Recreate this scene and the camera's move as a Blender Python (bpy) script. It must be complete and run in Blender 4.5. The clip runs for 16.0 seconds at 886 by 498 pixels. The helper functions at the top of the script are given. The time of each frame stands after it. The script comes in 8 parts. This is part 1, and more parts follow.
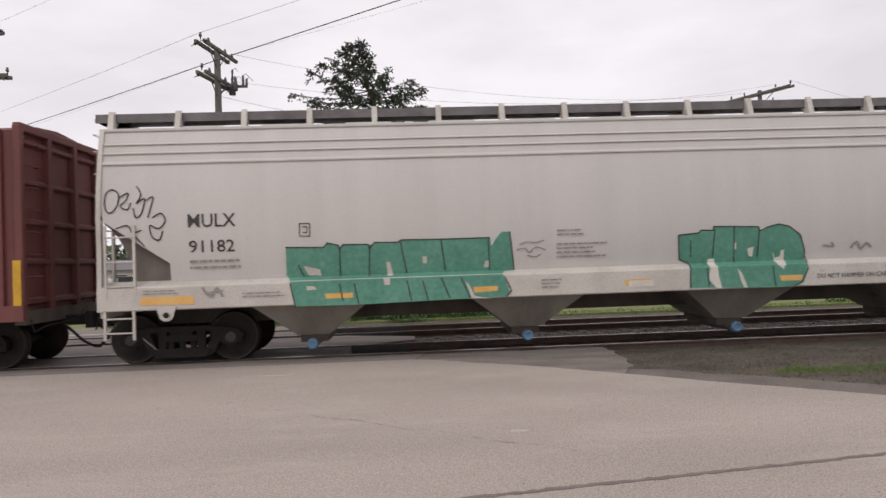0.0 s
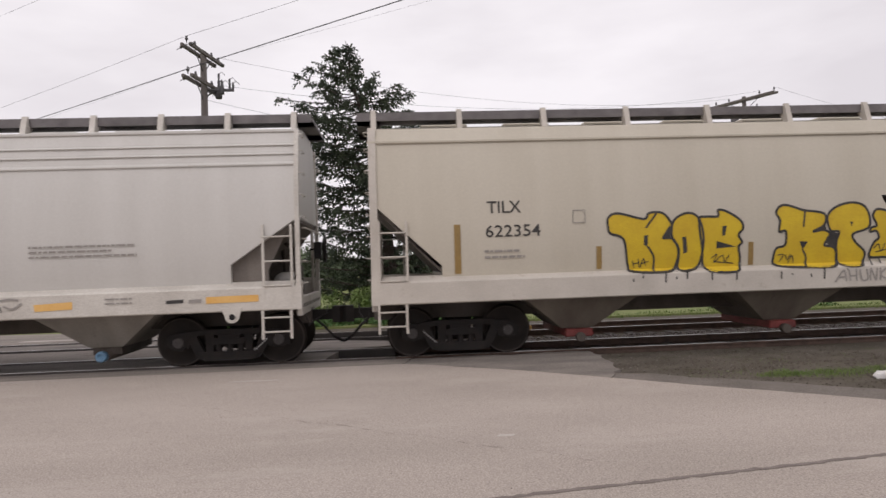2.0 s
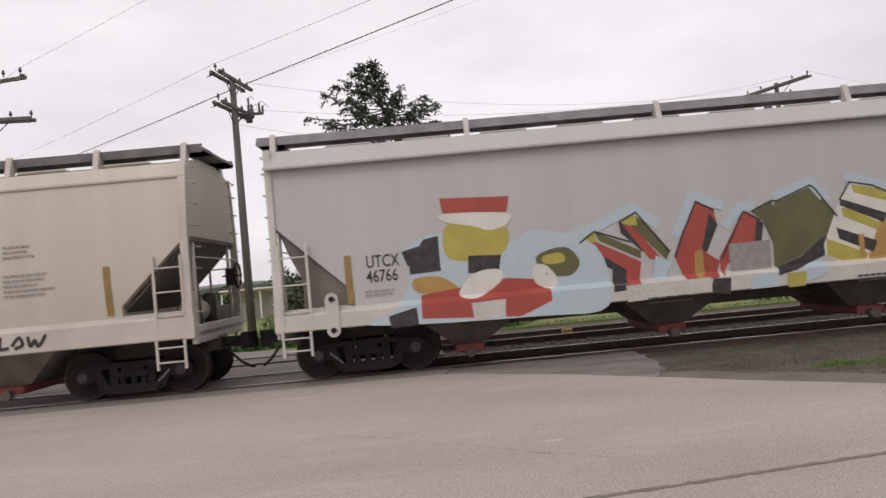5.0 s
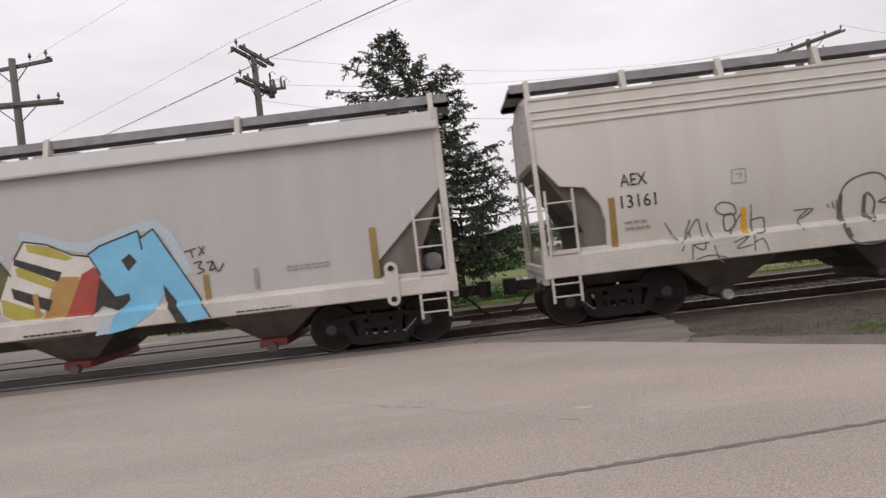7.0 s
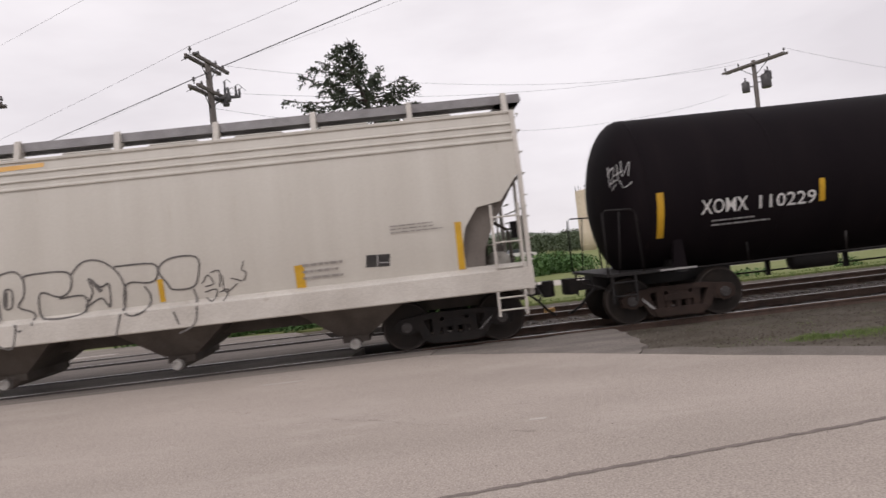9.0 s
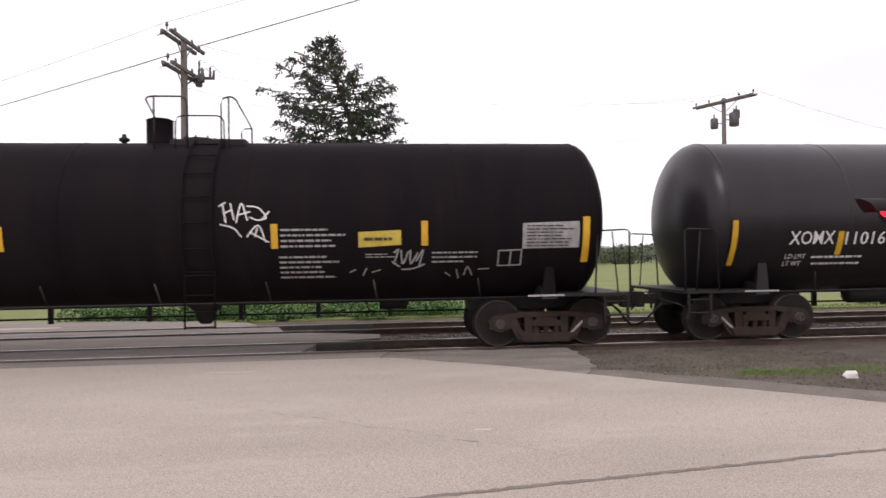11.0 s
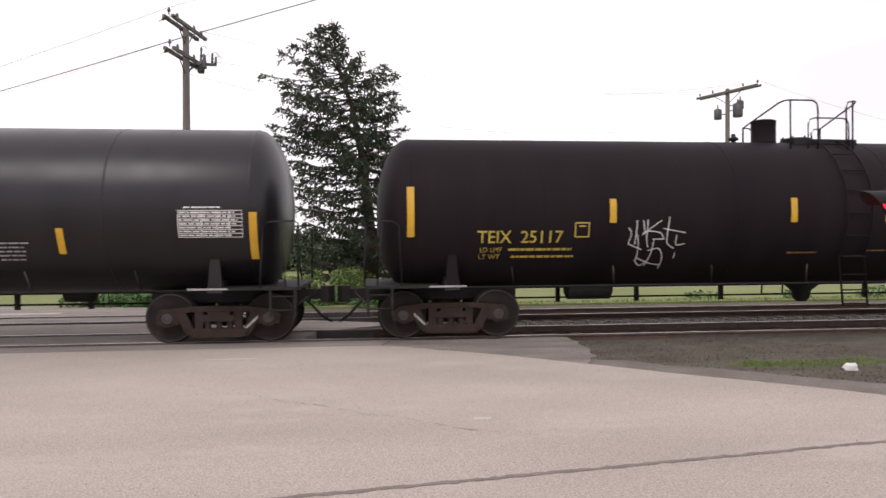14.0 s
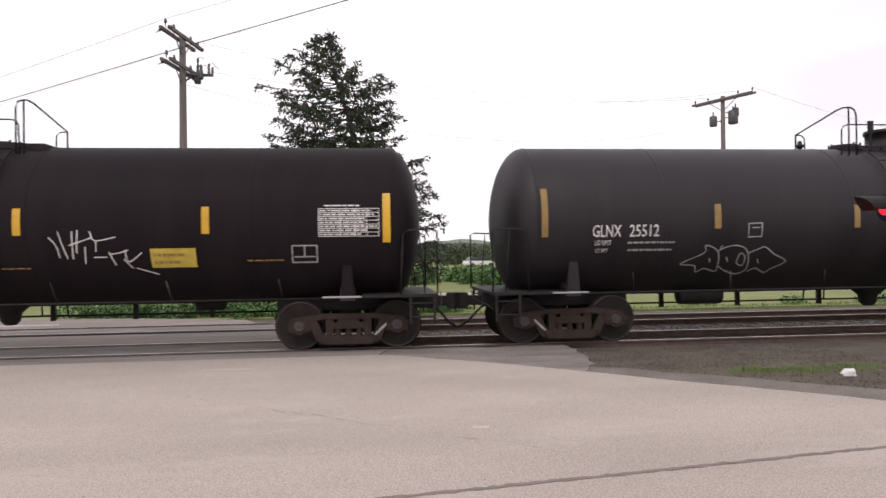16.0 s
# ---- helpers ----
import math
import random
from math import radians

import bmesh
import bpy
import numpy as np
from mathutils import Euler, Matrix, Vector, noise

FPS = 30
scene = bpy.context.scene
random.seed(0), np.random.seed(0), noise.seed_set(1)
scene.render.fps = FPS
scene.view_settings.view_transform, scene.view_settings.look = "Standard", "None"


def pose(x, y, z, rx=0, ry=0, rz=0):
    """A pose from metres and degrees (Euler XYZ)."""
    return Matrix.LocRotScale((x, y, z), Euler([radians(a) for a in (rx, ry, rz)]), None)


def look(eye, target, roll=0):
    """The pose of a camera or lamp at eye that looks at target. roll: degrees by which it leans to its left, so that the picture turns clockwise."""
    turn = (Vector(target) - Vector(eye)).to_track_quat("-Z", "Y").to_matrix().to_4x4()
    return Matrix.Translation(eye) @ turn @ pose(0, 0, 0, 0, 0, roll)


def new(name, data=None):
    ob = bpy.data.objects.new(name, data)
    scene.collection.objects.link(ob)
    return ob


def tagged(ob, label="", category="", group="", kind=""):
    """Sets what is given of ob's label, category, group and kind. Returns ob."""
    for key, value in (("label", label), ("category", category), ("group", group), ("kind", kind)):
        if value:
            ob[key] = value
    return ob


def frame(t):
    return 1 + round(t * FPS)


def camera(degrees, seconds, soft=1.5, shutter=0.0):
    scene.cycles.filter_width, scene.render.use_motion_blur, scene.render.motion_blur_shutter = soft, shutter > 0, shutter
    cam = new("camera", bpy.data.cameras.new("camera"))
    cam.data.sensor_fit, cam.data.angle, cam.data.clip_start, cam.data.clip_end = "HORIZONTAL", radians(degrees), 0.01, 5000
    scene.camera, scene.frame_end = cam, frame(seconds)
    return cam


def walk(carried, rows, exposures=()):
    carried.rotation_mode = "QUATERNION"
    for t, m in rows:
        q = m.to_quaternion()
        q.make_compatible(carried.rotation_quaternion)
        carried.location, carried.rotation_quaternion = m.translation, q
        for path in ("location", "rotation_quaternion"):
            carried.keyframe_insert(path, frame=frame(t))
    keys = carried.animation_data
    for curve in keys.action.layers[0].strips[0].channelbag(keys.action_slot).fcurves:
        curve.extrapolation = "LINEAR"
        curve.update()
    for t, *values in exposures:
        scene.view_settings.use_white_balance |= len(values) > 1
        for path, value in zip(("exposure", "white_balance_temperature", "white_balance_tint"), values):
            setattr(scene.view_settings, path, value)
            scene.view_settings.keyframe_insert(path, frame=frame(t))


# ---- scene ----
import collections

# camera: held by hand beside the crossing; seconds, yaw, pitch, lean in degrees
cam = camera(65.76, 16.0, soft=1.5, shutter=0.12)
EYE = (0.0, -14.01, 1.767)
HELD = (
    (0.0, -3.15, 0.84, -1.96),
    (0.5, -3.62, 0.88, -1.59),
    (1.0, -3.81, 0.83, -1.22),
    (1.5, -3.85, 0.75, -0.57),
    (2.0, -4.23, 1.18, -1.95),
    (2.5, -4.18, 1.27, -3.84),
    (3.0, -4.89, 2.10, -4.62),
    (3.5, -5.65, 2.47, -3.57),
    (4.0, -6.22, 2.84, -3.53),
    (4.2, -5.25, 2.98, -3.83),
    (6.3, 0.86, -0.07, -6.69),
    (6.5, 0.94, -0.09, -6.81),
    (7.0, 1.06, -0.13, -6.70),
    (7.5, 1.04, -0.16, -6.32),
    (8.0, 0.86, -0.01, -6.21),
    (8.5, 0.55, 0.04, -6.41),
    (9.0, -2.69, 0.43, -6.34),
    (9.2, -6.08, 0.81, -6.27),
    (11.3, -5.74, 0.65, -0.71),
    (11.5, -5.55, 0.65, -0.91),
    (12.0, -5.21, 0.47, -1.02),
    (12.5, -5.10, 0.20, -0.68),
    (13.0, -5.31, -0.18, -0.11),
    (13.5, -5.53, -0.23, -0.14),
    (14.0, -5.77, -0.26, -0.39),
    (14.5, -6.00, -0.02, -0.08),
    (15.0, -6.07, 0.11, -0.96),
    (15.5, -6.10, 0.30, -0.34),
    (16.0, -5.99, 0.45, -0.80),
)


def aim(yaw, pitch, lean):
    return Matrix.Translation(EYE) @ Euler((0, 0, radians(yaw))).to_matrix().to_4x4() @ Euler((radians(90 + pitch), 0, 0)).to_matrix().to_4x4() @ Euler((0, 0, radians(lean))).to_matrix().to_4x4()


walk(cam, [(t, aim(a, b, c)) for t, a, b, c in HELD], exposures=[(0, -0.05, 6500, 13), (9.2, -0.05, 6500, 13.5), (11.3, 0.42, 6500, 15), (16, 0.35, 6500, 15)])

# how far the train has run along the track, in metres, by seconds
RUN = ((0.0, -0.00), (0.5, 3.88), (1.0, 7.80), (1.5, 11.77), (2.0, 15.76), (2.5, 19.70), (3.0, 23.62), (3.5, 27.55), (4.0, 31.49), (4.2, 33.07), (6.3, 49.66), (6.5, 51.24), (7.0, 55.21), (7.5, 59.18), (8.0, 63.17), (8.5, 67.12), (9.0, 71.07), (9.2, 72.68), (11.3, 89.58), (11.5, 91.19), (12.0, 95.21), (12.5, 99.25), (13.0, 103.29), (13.5, 107.32), (14.0, 111.34), (14.5, 115.36), (15.0, 119.41), (15.5, 123.43), (16.0, 127.47))

# ---- light ----
world = bpy.data.worlds.new("overcast_sky")
scene.world = world
world.use_nodes = True
wt = world.node_tree
wt.nodes.clear()
w_out = wt.nodes.new("ShaderNodeOutputWorld")
w_bg = wt.nodes.new("ShaderNodeBackground")
w_sky = wt.nodes.new("ShaderNodeTexSky")
w_sky.sky_type = "NISHITA"
w_sky.sun_disc = False
w_sky.sun_elevation, w_sky.sun_rotation = radians(48), radians(205)
w_co = wt.nodes.new("ShaderNodeTexCoord")
w_map = wt.nodes.new("ShaderNodeMapping")
w_map.inputs["Scale"].default_value = (1.0, 1.0, 3.2)
w_no = wt.nodes.new("ShaderNodeTexNoise")
w_no.inputs["Scale"].default_value = 2.3
w_no.inputs["Detail"].default_value = 6
w_no.inputs["Roughness"].default_value = 0.5
w_ramp = wt.nodes.new("ShaderNodeValToRGB")
w_ramp.color_ramp.elements[0].position, w_ramp.color_ramp.elements[0].color = 0.33, (0.80, 0.764, 0.787, 1)
w_ramp.color_ramp.elements[1].position, w_ramp.color_ramp.elements[1].color = 0.62, (1.0, 0.968, 0.985, 1)
w_gain = wt.nodes.new("ShaderNodeMix")
w_gain.data_type, w_gain.blend_type = "RGBA", "MULTIPLY"
w_gain.inputs[0].default_value = 1.0
w_gain.inputs[7].default_value = (10, 10, 10, 1)
w_mix = wt.nodes.new("ShaderNodeMix")
w_mix.data_type = "RGBA"
w_mix.inputs[0].default_value = 0.96
w_bg.inputs["Strength"].default_value = 0.1
wt.links.new(w_co.outputs["Generated"], w_map.inputs[0])
wt.links.new(w_map.outputs[0], w_no.inputs["Vector"])
wt.links.new(w_no.outputs[0], w_ramp.inputs[0])
wt.links.new(w_ramp.outputs[0], w_gain.inputs[6])
wt.links.new(w_sky.outputs[0], w_mix.inputs[6])
wt.links.new(w_gain.outputs[2], w_mix.inputs[7])
wt.links.new(w_mix.outputs[2], w_bg.inputs[0])
wt.links.new(w_bg.outputs[0], w_out.inputs[0])

sun = new("sun", bpy.data.lights.new("sun", "SUN"))
sun.data.energy, sun.data.angle, sun.data.color = 0.85, radians(25), (1.0, 0.97, 0.94)
sun.matrix_world = look((0, 0, 60), (22, 46, 0))

# ---- materials ----


def surface(name, base, second=None, rough=0.6, metal=0.0, scale=3.0, fine=60.0, bump=0.15, contrast=(0.35, 0.7), stretch=(1, 1, 1), spots=None, spot_at=(0.62, 0.75), vary=0.0, spec=0.5, grain_by=0.35):
    """Two-scale noise between two colours, fine relief, and a third colour in sparse stains."""
    m = bpy.data.materials.new(name)
    m.use_nodes = True
    nt = m.node_tree
    n, l = nt.nodes, nt.links
    bsdf = n["Principled BSDF"]
    second = second or tuple(c * 0.75 for c in base)
    co = n.new("ShaderNodeTexCoord")
    mp = n.new("ShaderNodeMapping")
    mp.inputs["Scale"].default_value = stretch
    l.new(co.outputs["Object"], mp.inputs[0])
    big = n.new("ShaderNodeTexNoise")
    big.inputs["Scale"].default_value, big.inputs["Detail"].default_value = scale, 6
    small = n.new("ShaderNodeTexNoise")
    small.inputs["Scale"].default_value, small.inputs["Detail"].default_value = fine, 4
    l.new(mp.outputs[0], big.inputs["Vector"])
    l.new(co.outputs["Object"], small.inputs["Vector"])
    ramp = n.new("ShaderNodeValToRGB")
    ramp.color_ramp.elements[0].position, ramp.color_ramp.elements[0].color = contrast[0], (*base, 1)
    ramp.color_ramp.elements[1].position, ramp.color_ramp.elements[1].color = contrast[1], (*second, 1)
    l.new(big.outputs[0], ramp.inputs[0])
    grain = n.new("ShaderNodeMix")
    grain.data_type, grain.blend_type = "RGBA", "OVERLAY"
    grain.inputs[0].default_value = grain_by
    l.new(ramp.outputs[0], grain.inputs[6])
    l.new(small.outputs[0], grain.inputs[7])
    last = grain.outputs[2]
    if spots:
        sp = n.new("ShaderNodeTexNoise")
        sp.inputs["Scale"].default_value, sp.inputs["Detail"].default_value = scale * 2.3, 8
        sp.inputs["Roughness"].default_value = 0.7
        l.new(mp.outputs[0], sp.inputs["Vector"])
        mask = n.new("ShaderNodeValToRGB")
        mask.color_ramp.elements[0].position, mask.color_ramp.elements[1].position = spot_at
        l.new(sp.outputs[0], mask.inputs[0])
        stain = n.new("ShaderNodeMix")
        stain.data_type = "RGBA"
        l.new(mask.outputs[0], stain.inputs[0])
        l.new(last, stain.inputs[6])
        stain.inputs[7].default_value = (*spots, 1)
        last = stain.outputs[2]
    if vary:
        info = n.new("ShaderNodeObjectInfo")
        rng = n.new("ShaderNodeMapRange")
        rng.inputs[3].default_value, rng.inputs[4].default_value = 1 - vary, 1 + vary
        l.new(info.outputs["Random"], rng.inputs[0])
        mul = n.new("ShaderNodeMix")
        mul.data_type, mul.blend_type = "RGBA", "MULTIPLY"
        mul.inputs[0].default_value = 1
        l.new(last, mul.inputs[6])
        l.new(rng.outputs[0], mul.inputs[7])
        last = mul.outputs[2]
    l.new(last, bsdf.inputs["Base Color"])
    rr = n.new("ShaderNodeMapRange")
    rr.inputs[3].default_value, rr.inputs[4].default_value = max(rough - 0.12, 0.05), min(rough + 0.12, 1)
    l.new(big.outputs[0], rr.inputs[0])
    l.new(rr.outputs[0], bsdf.inputs["Roughness"])
    bsdf.inputs["Metallic"].default_value = metal
    bsdf.inputs["Specular IOR Level"].default_value = spec
    if bump:
        b = n.new("ShaderNodeBump")
        b.inputs["Strength"].default_value, b.inputs["Distance"].default_value = bump, 0.01
        l.new(small.outputs[0], b.inputs["Height"])
        l.new(b.outputs[0], bsdf.inputs["Normal"])
    return m


STREAK = (2.2, 1, 0.25)
GREY = surface("grey_hopper_paint", (0.55, 0.53, 0.50), (0.515, 0.495, 0.465), 0.5, scale=1.0, fine=25, bump=0.03, stretch=STREAK, spots=(0.34, 0.28, 0.22), spot_at=(0.66, 0.85), grain_by=0.08)
CREAM = surface("cream_hopper_paint", (0.51, 0.465, 0.385), (0.475, 0.43, 0.352), 0.5, scale=1.0, fine=25, bump=0.03, stretch=STREAK, spots=(0.30, 0.24, 0.17), spot_at=(0.66, 0.85), grain_by=0.08)
BLUEGREY = surface("cool_grey_hopper_paint", (0.456, 0.4389, 0.4218), (0.425, 0.408, 0.392), 0.5, scale=1.0, fine=25, bump=0.03, stretch=STREAK, spots=(0.27, 0.24, 0.21), spot_at=(0.66, 0.85), grain_by=0.08)
PALE = surface("pale_hopper_paint", (0.55, 0.52, 0.465), (0.50, 0.468, 0.415), 0.5, scale=1.0, fine=25, bump=0.03, stretch=STREAK, spots=(0.36, 0.30, 0.22), spot_at=(0.64, 0.85), grain_by=0.08)
SILL = surface("pale_sill_paint", (0.56, 0.525, 0.475), (0.46, 0.425, 0.38), 0.5, scale=1.6, fine=40, bump=0.05, spots=(0.3, 0.24, 0.19), spot_at=(0.62, 0.8))
# brown-grey dirt, with the shadow below the sills worked into the colour
DIRTYSHADE = surface("dirty_shade_underbody_paint", (0.115, 0.097, 0.083), (0.07, 0.058, 0.05), 0.8, scale=2.0, fine=40, bump=0.1, stretch=(1, 1, 0.5), spots=(0.05, 0.04, 0.033), spec=0.3)
# bay paints: body colour under dust, lowered further for shade beneath the car
BAYGREYSHADE = surface("dusty_grey_bay_shade_paint", (0.27, 0.25, 0.22), (0.19, 0.172, 0.15), 0.75, scale=1.4, fine=40, bump=0.08, stretch=(1.6, 1, 0.4), spots=(0.12, 0.10, 0.085), spot_at=(0.58, 0.8), spec=0.3, grain_by=0.2)
BAYCREAMSHADE = surface("dusty_cream_bay_shade_paint", (0.19, 0.165, 0.135), (0.13, 0.11, 0.09), 0.75, scale=1.4, fine=40, bump=0.08, stretch=(1.6, 1, 0.4), spots=(0.08, 0.066, 0.055), spot_at=(0.58, 0.8), spec=0.3, grain_by=0.2)
# dusty car paint, darkened to carry the shade under the end slopes
ENDDUSTSHADE = surface("dusty_end_plate_shade_paint", (0.18, 0.158, 0.14), (0.125, 0.108, 0.095), 0.75, scale=1.6, fine=40, bump=0.08, stretch=(1.4, 1, 0.5), spots=(0.10, 0.085, 0.075), spot_at=(0.6, 0.82), spec=0.3, grain_by=0.2)
BLACK = surface("black_tank_paint", (0.0105, 0.0088, 0.0106), (0.0145, 0.0122, 0.0145), 0.33, scale=0.8, fine=30, bump=0.02, stretch=STREAK, spots=(0.022, 0.018, 0.02), spot_at=(0.64, 0.9), spec=0.36, grain_by=0.1)
BLACKOLD = surface("weathered_black_tank_paint", (0.0098, 0.0078, 0.0093), (0.0135, 0.0106, 0.0118), 0.55, scale=0.8, fine=30, bump=0.05, stretch=STREAK, spots=(0.026, 0.0165, 0.014), spot_at=(0.6, 0.88), spec=0.02, grain_by=0.1)
BLACKRUST = surface("rust_dusted_black_tank_paint", (0.0138, 0.0109, 0.0126), (0.0188, 0.0146, 0.0158), 0.55, scale=0.8, fine=30, bump=0.05, stretch=STREAK, spots=(0.034, 0.021, 0.017), spot_at=(0.6, 0.88), spec=0.05, grain_by=0.1)
BLACKGREY = surface("faded_black_tank_paint", (0.0145, 0.0122, 0.0142), (0.022, 0.018, 0.0195), 0.5, scale=0.8, fine=30, bump=0.05, stretch=STREAK, spots=(0.038, 0.028, 0.024), spot_at=(0.6, 0.9), spec=0.28, grain_by=0.1)
IRON = surface("black_iron", (0.010, 0.009, 0.0095), (0.02, 0.017, 0.016), 0.65, scale=6, fine=80, bump=0.1, spec=0.3)
GEAR = surface("dark_running_gear", (0.011, 0.0095, 0.0095), (0.022, 0.0175, 0.0155), 0.75, scale=5, fine=60, bump=0.2, spots=(0.045, 0.034, 0.027), spot_at=(0.62, 0.85), spec=0.25)
RUSTGEAR = surface("rusty_running_gear", (0.028, 0.019, 0.016), (0.046, 0.030, 0.024), 0.8, scale=5, fine=60, bump=0.2, spots=(0.014, 0.011, 0.010), spot_at=(0.55, 0.75), spec=0.2)
WHEEL = surface("worn_wheel_steel", (0.017, 0.0135, 0.012), (0.034, 0.025, 0.020), 0.6, 0.2, scale=4, fine=50, bump=0.1, spec=0.35)
WHEELRIM = surface("rubbed_wheel_rim", (0.055, 0.043, 0.038), (0.032, 0.025, 0.022), 0.45, 0.5, scale=5, fine=50, bump=0.1)
BEARING = surface("grey_bearing_cap", (0.06, 0.054, 0.053), (0.036, 0.031, 0.028), 0.5, 0.3, scale=9, fine=60, bump=0.1)
TSILL = surface("cream_sill_paint", (0.52, 0.475, 0.42), (0.44, 0.40, 0.35), 0.5, scale=1.6, fine=40, bump=0.05, spots=(0.3, 0.24, 0.18), spot_at=(0.6, 0.8), grain_by=0.15)
WALKPALE = surface("pale_galvanised_grating", (0.30, 0.29, 0.295), (0.21, 0.20, 0.205), 0.6, 0.2, scale=3, fine=120, bump=0.3)
WALKWAY = surface("galvanised_grating", (0.18, 0.165, 0.165), (0.115, 0.105, 0.105), 0.6, 0.3, scale=3, fine=120, bump=0.3)
BROWN = surface("brown_boxcar_paint", (0.155, 0.048, 0.042), (0.10, 0.034, 0.030), 0.65, scale=1.5, fine=30, bump=0.08, stretch=STREAK, spots=(0.05, 0.03, 0.026))
YELLOW = surface("yellow_reflector", (0.62, 0.36, 0.02), (0.5, 0.28, 0.02), 0.4, scale=4, bump=0)
OCHRE = surface("faded_ochre_reflector", (0.30, 0.19, 0.055), (0.22, 0.14, 0.05), 0.5, scale=4, bump=0)
WHITE = surface("white_stencil_paint", (0.72, 0.70, 0.68), (0.55, 0.53, 0.51), 0.6, scale=6, bump=0)
DULLWHITE = surface("dull_label_print", (0.36, 0.35, 0.34), (0.24, 0.23, 0.23), 0.6, scale=8, bump=0)
YELLOWINK = surface("yellow_stencil_paint", (0.55, 0.42, 0.06), (0.42, 0.31, 0.05), 0.6, scale=6, bump=0)
SOFTINK = surface("thin_black_spray_paint", (0.085, 0.078, 0.074), (0.17, 0.155, 0.145), 0.6, scale=5, bump=0)
INK = surface("black_stencil_paint", (0.022, 0.02, 0.02), (0.05, 0.045, 0.042), 0.6, scale=8, bump=0)
PINKPRINT = surface("faded_red_print", (0.40, 0.23, 0.19), (0.46, 0.31, 0.26), 0.6, scale=8, bump=0)
FAINT = surface("faded_stencil_print", (0.24, 0.22, 0.20), (0.32, 0.29, 0.27), 0.6, scale=8, bump=0)
GREEN = surface("green_spray_paint", (0.075, 0.235, 0.17), (0.105, 0.285, 0.205), 0.6, scale=2.2, fine=14, bump=0.02, spots=(0.17, 0.33, 0.26), spot_at=(0.58, 0.8))
ORANGE = surface("orange_spray_paint", (0.66, 0.36, 0.09), (0.72, 0.45, 0.16), 0.6, scale=3, bump=0.02)
GOLD = surface("yellow_spray_paint", (0.60, 0.42, 0.015), (0.52, 0.34, 0.015), 0.6, scale=2, bump=0.02)
SKYBLUE = surface("sky_blue_spray_paint", (0.16, 0.43, 0.62), (0.20, 0.49, 0.68), 0.6, scale=2, bump=0.02)
OLIVE = surface("olive_spray_paint", (0.12, 0.115, 0.045), (0.09, 0.085, 0.035), 0.6, scale=2, bump=0.02)
LIME = surface("lime_yellow_spray_paint", (0.42, 0.36, 0.075), (0.36, 0.30, 0.06), 0.6, scale=2, bump=0.02)
RED = surface("red_spray_paint", (0.37, 0.065, 0.045), (0.30, 0.055, 0.04), 0.6, scale=2, bump=0.02)
TAN = surface("tan_spray_paint", (0.42, 0.25, 0.08), (0.36, 0.20, 0.06), 0.6, scale=2, bump=0.02)
BONE = surface("bone_spray_paint", (0.66, 0.63, 0.56), (0.56, 0.53, 0.47), 0.6, scale=2, bump=0.02)
PALEBLUE = surface("pale_blue_spray_paint", (0.4032, 0.489, 0.5308), (0.4362, 0.4945, 0.5198), 0.6, scale=2, bump=0.02)
CAPBLUE = surface("blue_outlet_cap", (0.12, 0.24, 0.36), (0.09, 0.17, 0.27), 0.5, scale=6, bump=0.03)
GATERED = surface("red_outlet_gate", (0.20, 0.035, 0.03), (0.13, 0.03, 0.026), 0.6, scale=5, bump=0.08, spots=(0.06, 0.04, 0.035))
CAPWHITE = surface("grey_outlet_cap", (0.40, 0.38, 0.355), (0.22, 0.205, 0.19), 0.5, scale=6, bump=0.03)
ROAD = surface("worn_light_asphalt", (0.425, 0.368, 0.325), (0.35, 0.303, 0.265), 0.9, scale=0.35, fine=60, bump=0.45, contrast=(0.3, 0.68), stretch=(0.5, 1.3, 1), spots=(0.46, 0.405, 0.36), spot_at=(0.52, 0.8), spec=0.2, grain_by=0.75)
OLDROAD = surface("dark_patched_asphalt", (0.17, 0.15, 0.135), (0.26, 0.23, 0.205), 0.9, scale=1.4, fine=35, bump=0.6, stretch=(0.5, 1.6, 1), spots=(0.12, 0.105, 0.098), spec=0.2, grain_by=0.6)
# worn asphalt, its tone also lowered for the train's shadow across it
CROSSING = surface("worn_crossing_asphalt_shade", (0.20, 0.175, 0.156), (0.29, 0.253, 0.224), 0.9, scale=1.1, fine=35, bump=0.6, stretch=(0.3, 2.2, 1), spots=(0.13, 0.112, 0.10), spot_at=(0.56, 0.74), spec=0.2, grain_by=0.6)
SHOULDER = surface("grey_gravel_shoulder", (0.20, 0.176, 0.156), (0.148, 0.13, 0.114), 0.95, scale=1.6, fine=40, bump=0.7, spots=(0.15, 0.13, 0.115), spec=0.2, grain_by=0.6)
SHOULDERPALE = surface("pale_worn_gravel", (0.52, 0.475, 0.435), (0.42, 0.38, 0.345), 0.95, scale=1.6, fine=40, bump=0.5, spec=0.2)
TAR = surface("tar_seam", (0.16, 0.13, 0.115), (0.215, 0.178, 0.158), 0.85, scale=6, fine=60, bump=0.3, spots=(0.10, 0.083, 0.074))
DIRT = surface("gravelly_dirt", (0.088, 0.075, 0.059), (0.135, 0.116, 0.096), 0.95, scale=1.6, fine=45, bump=0.8, stretch=(0.6, 1.2, 1), spots=(0.085, 0.09, 0.042), spot_at=(0.56, 0.75), spec=0.2, grain_by=0.5)
BALLAST = surface("dark_ballast", (0.055, 0.046, 0.042), (0.10, 0.084, 0.076), 0.9, scale=8, fine=30, bump=0.9, spec=0.2)
STONE = surface("ballast_stone", (0.17, 0.15, 0.14), (0.26, 0.235, 0.22), 0.9, scale=9, fine=60, bump=0.3)
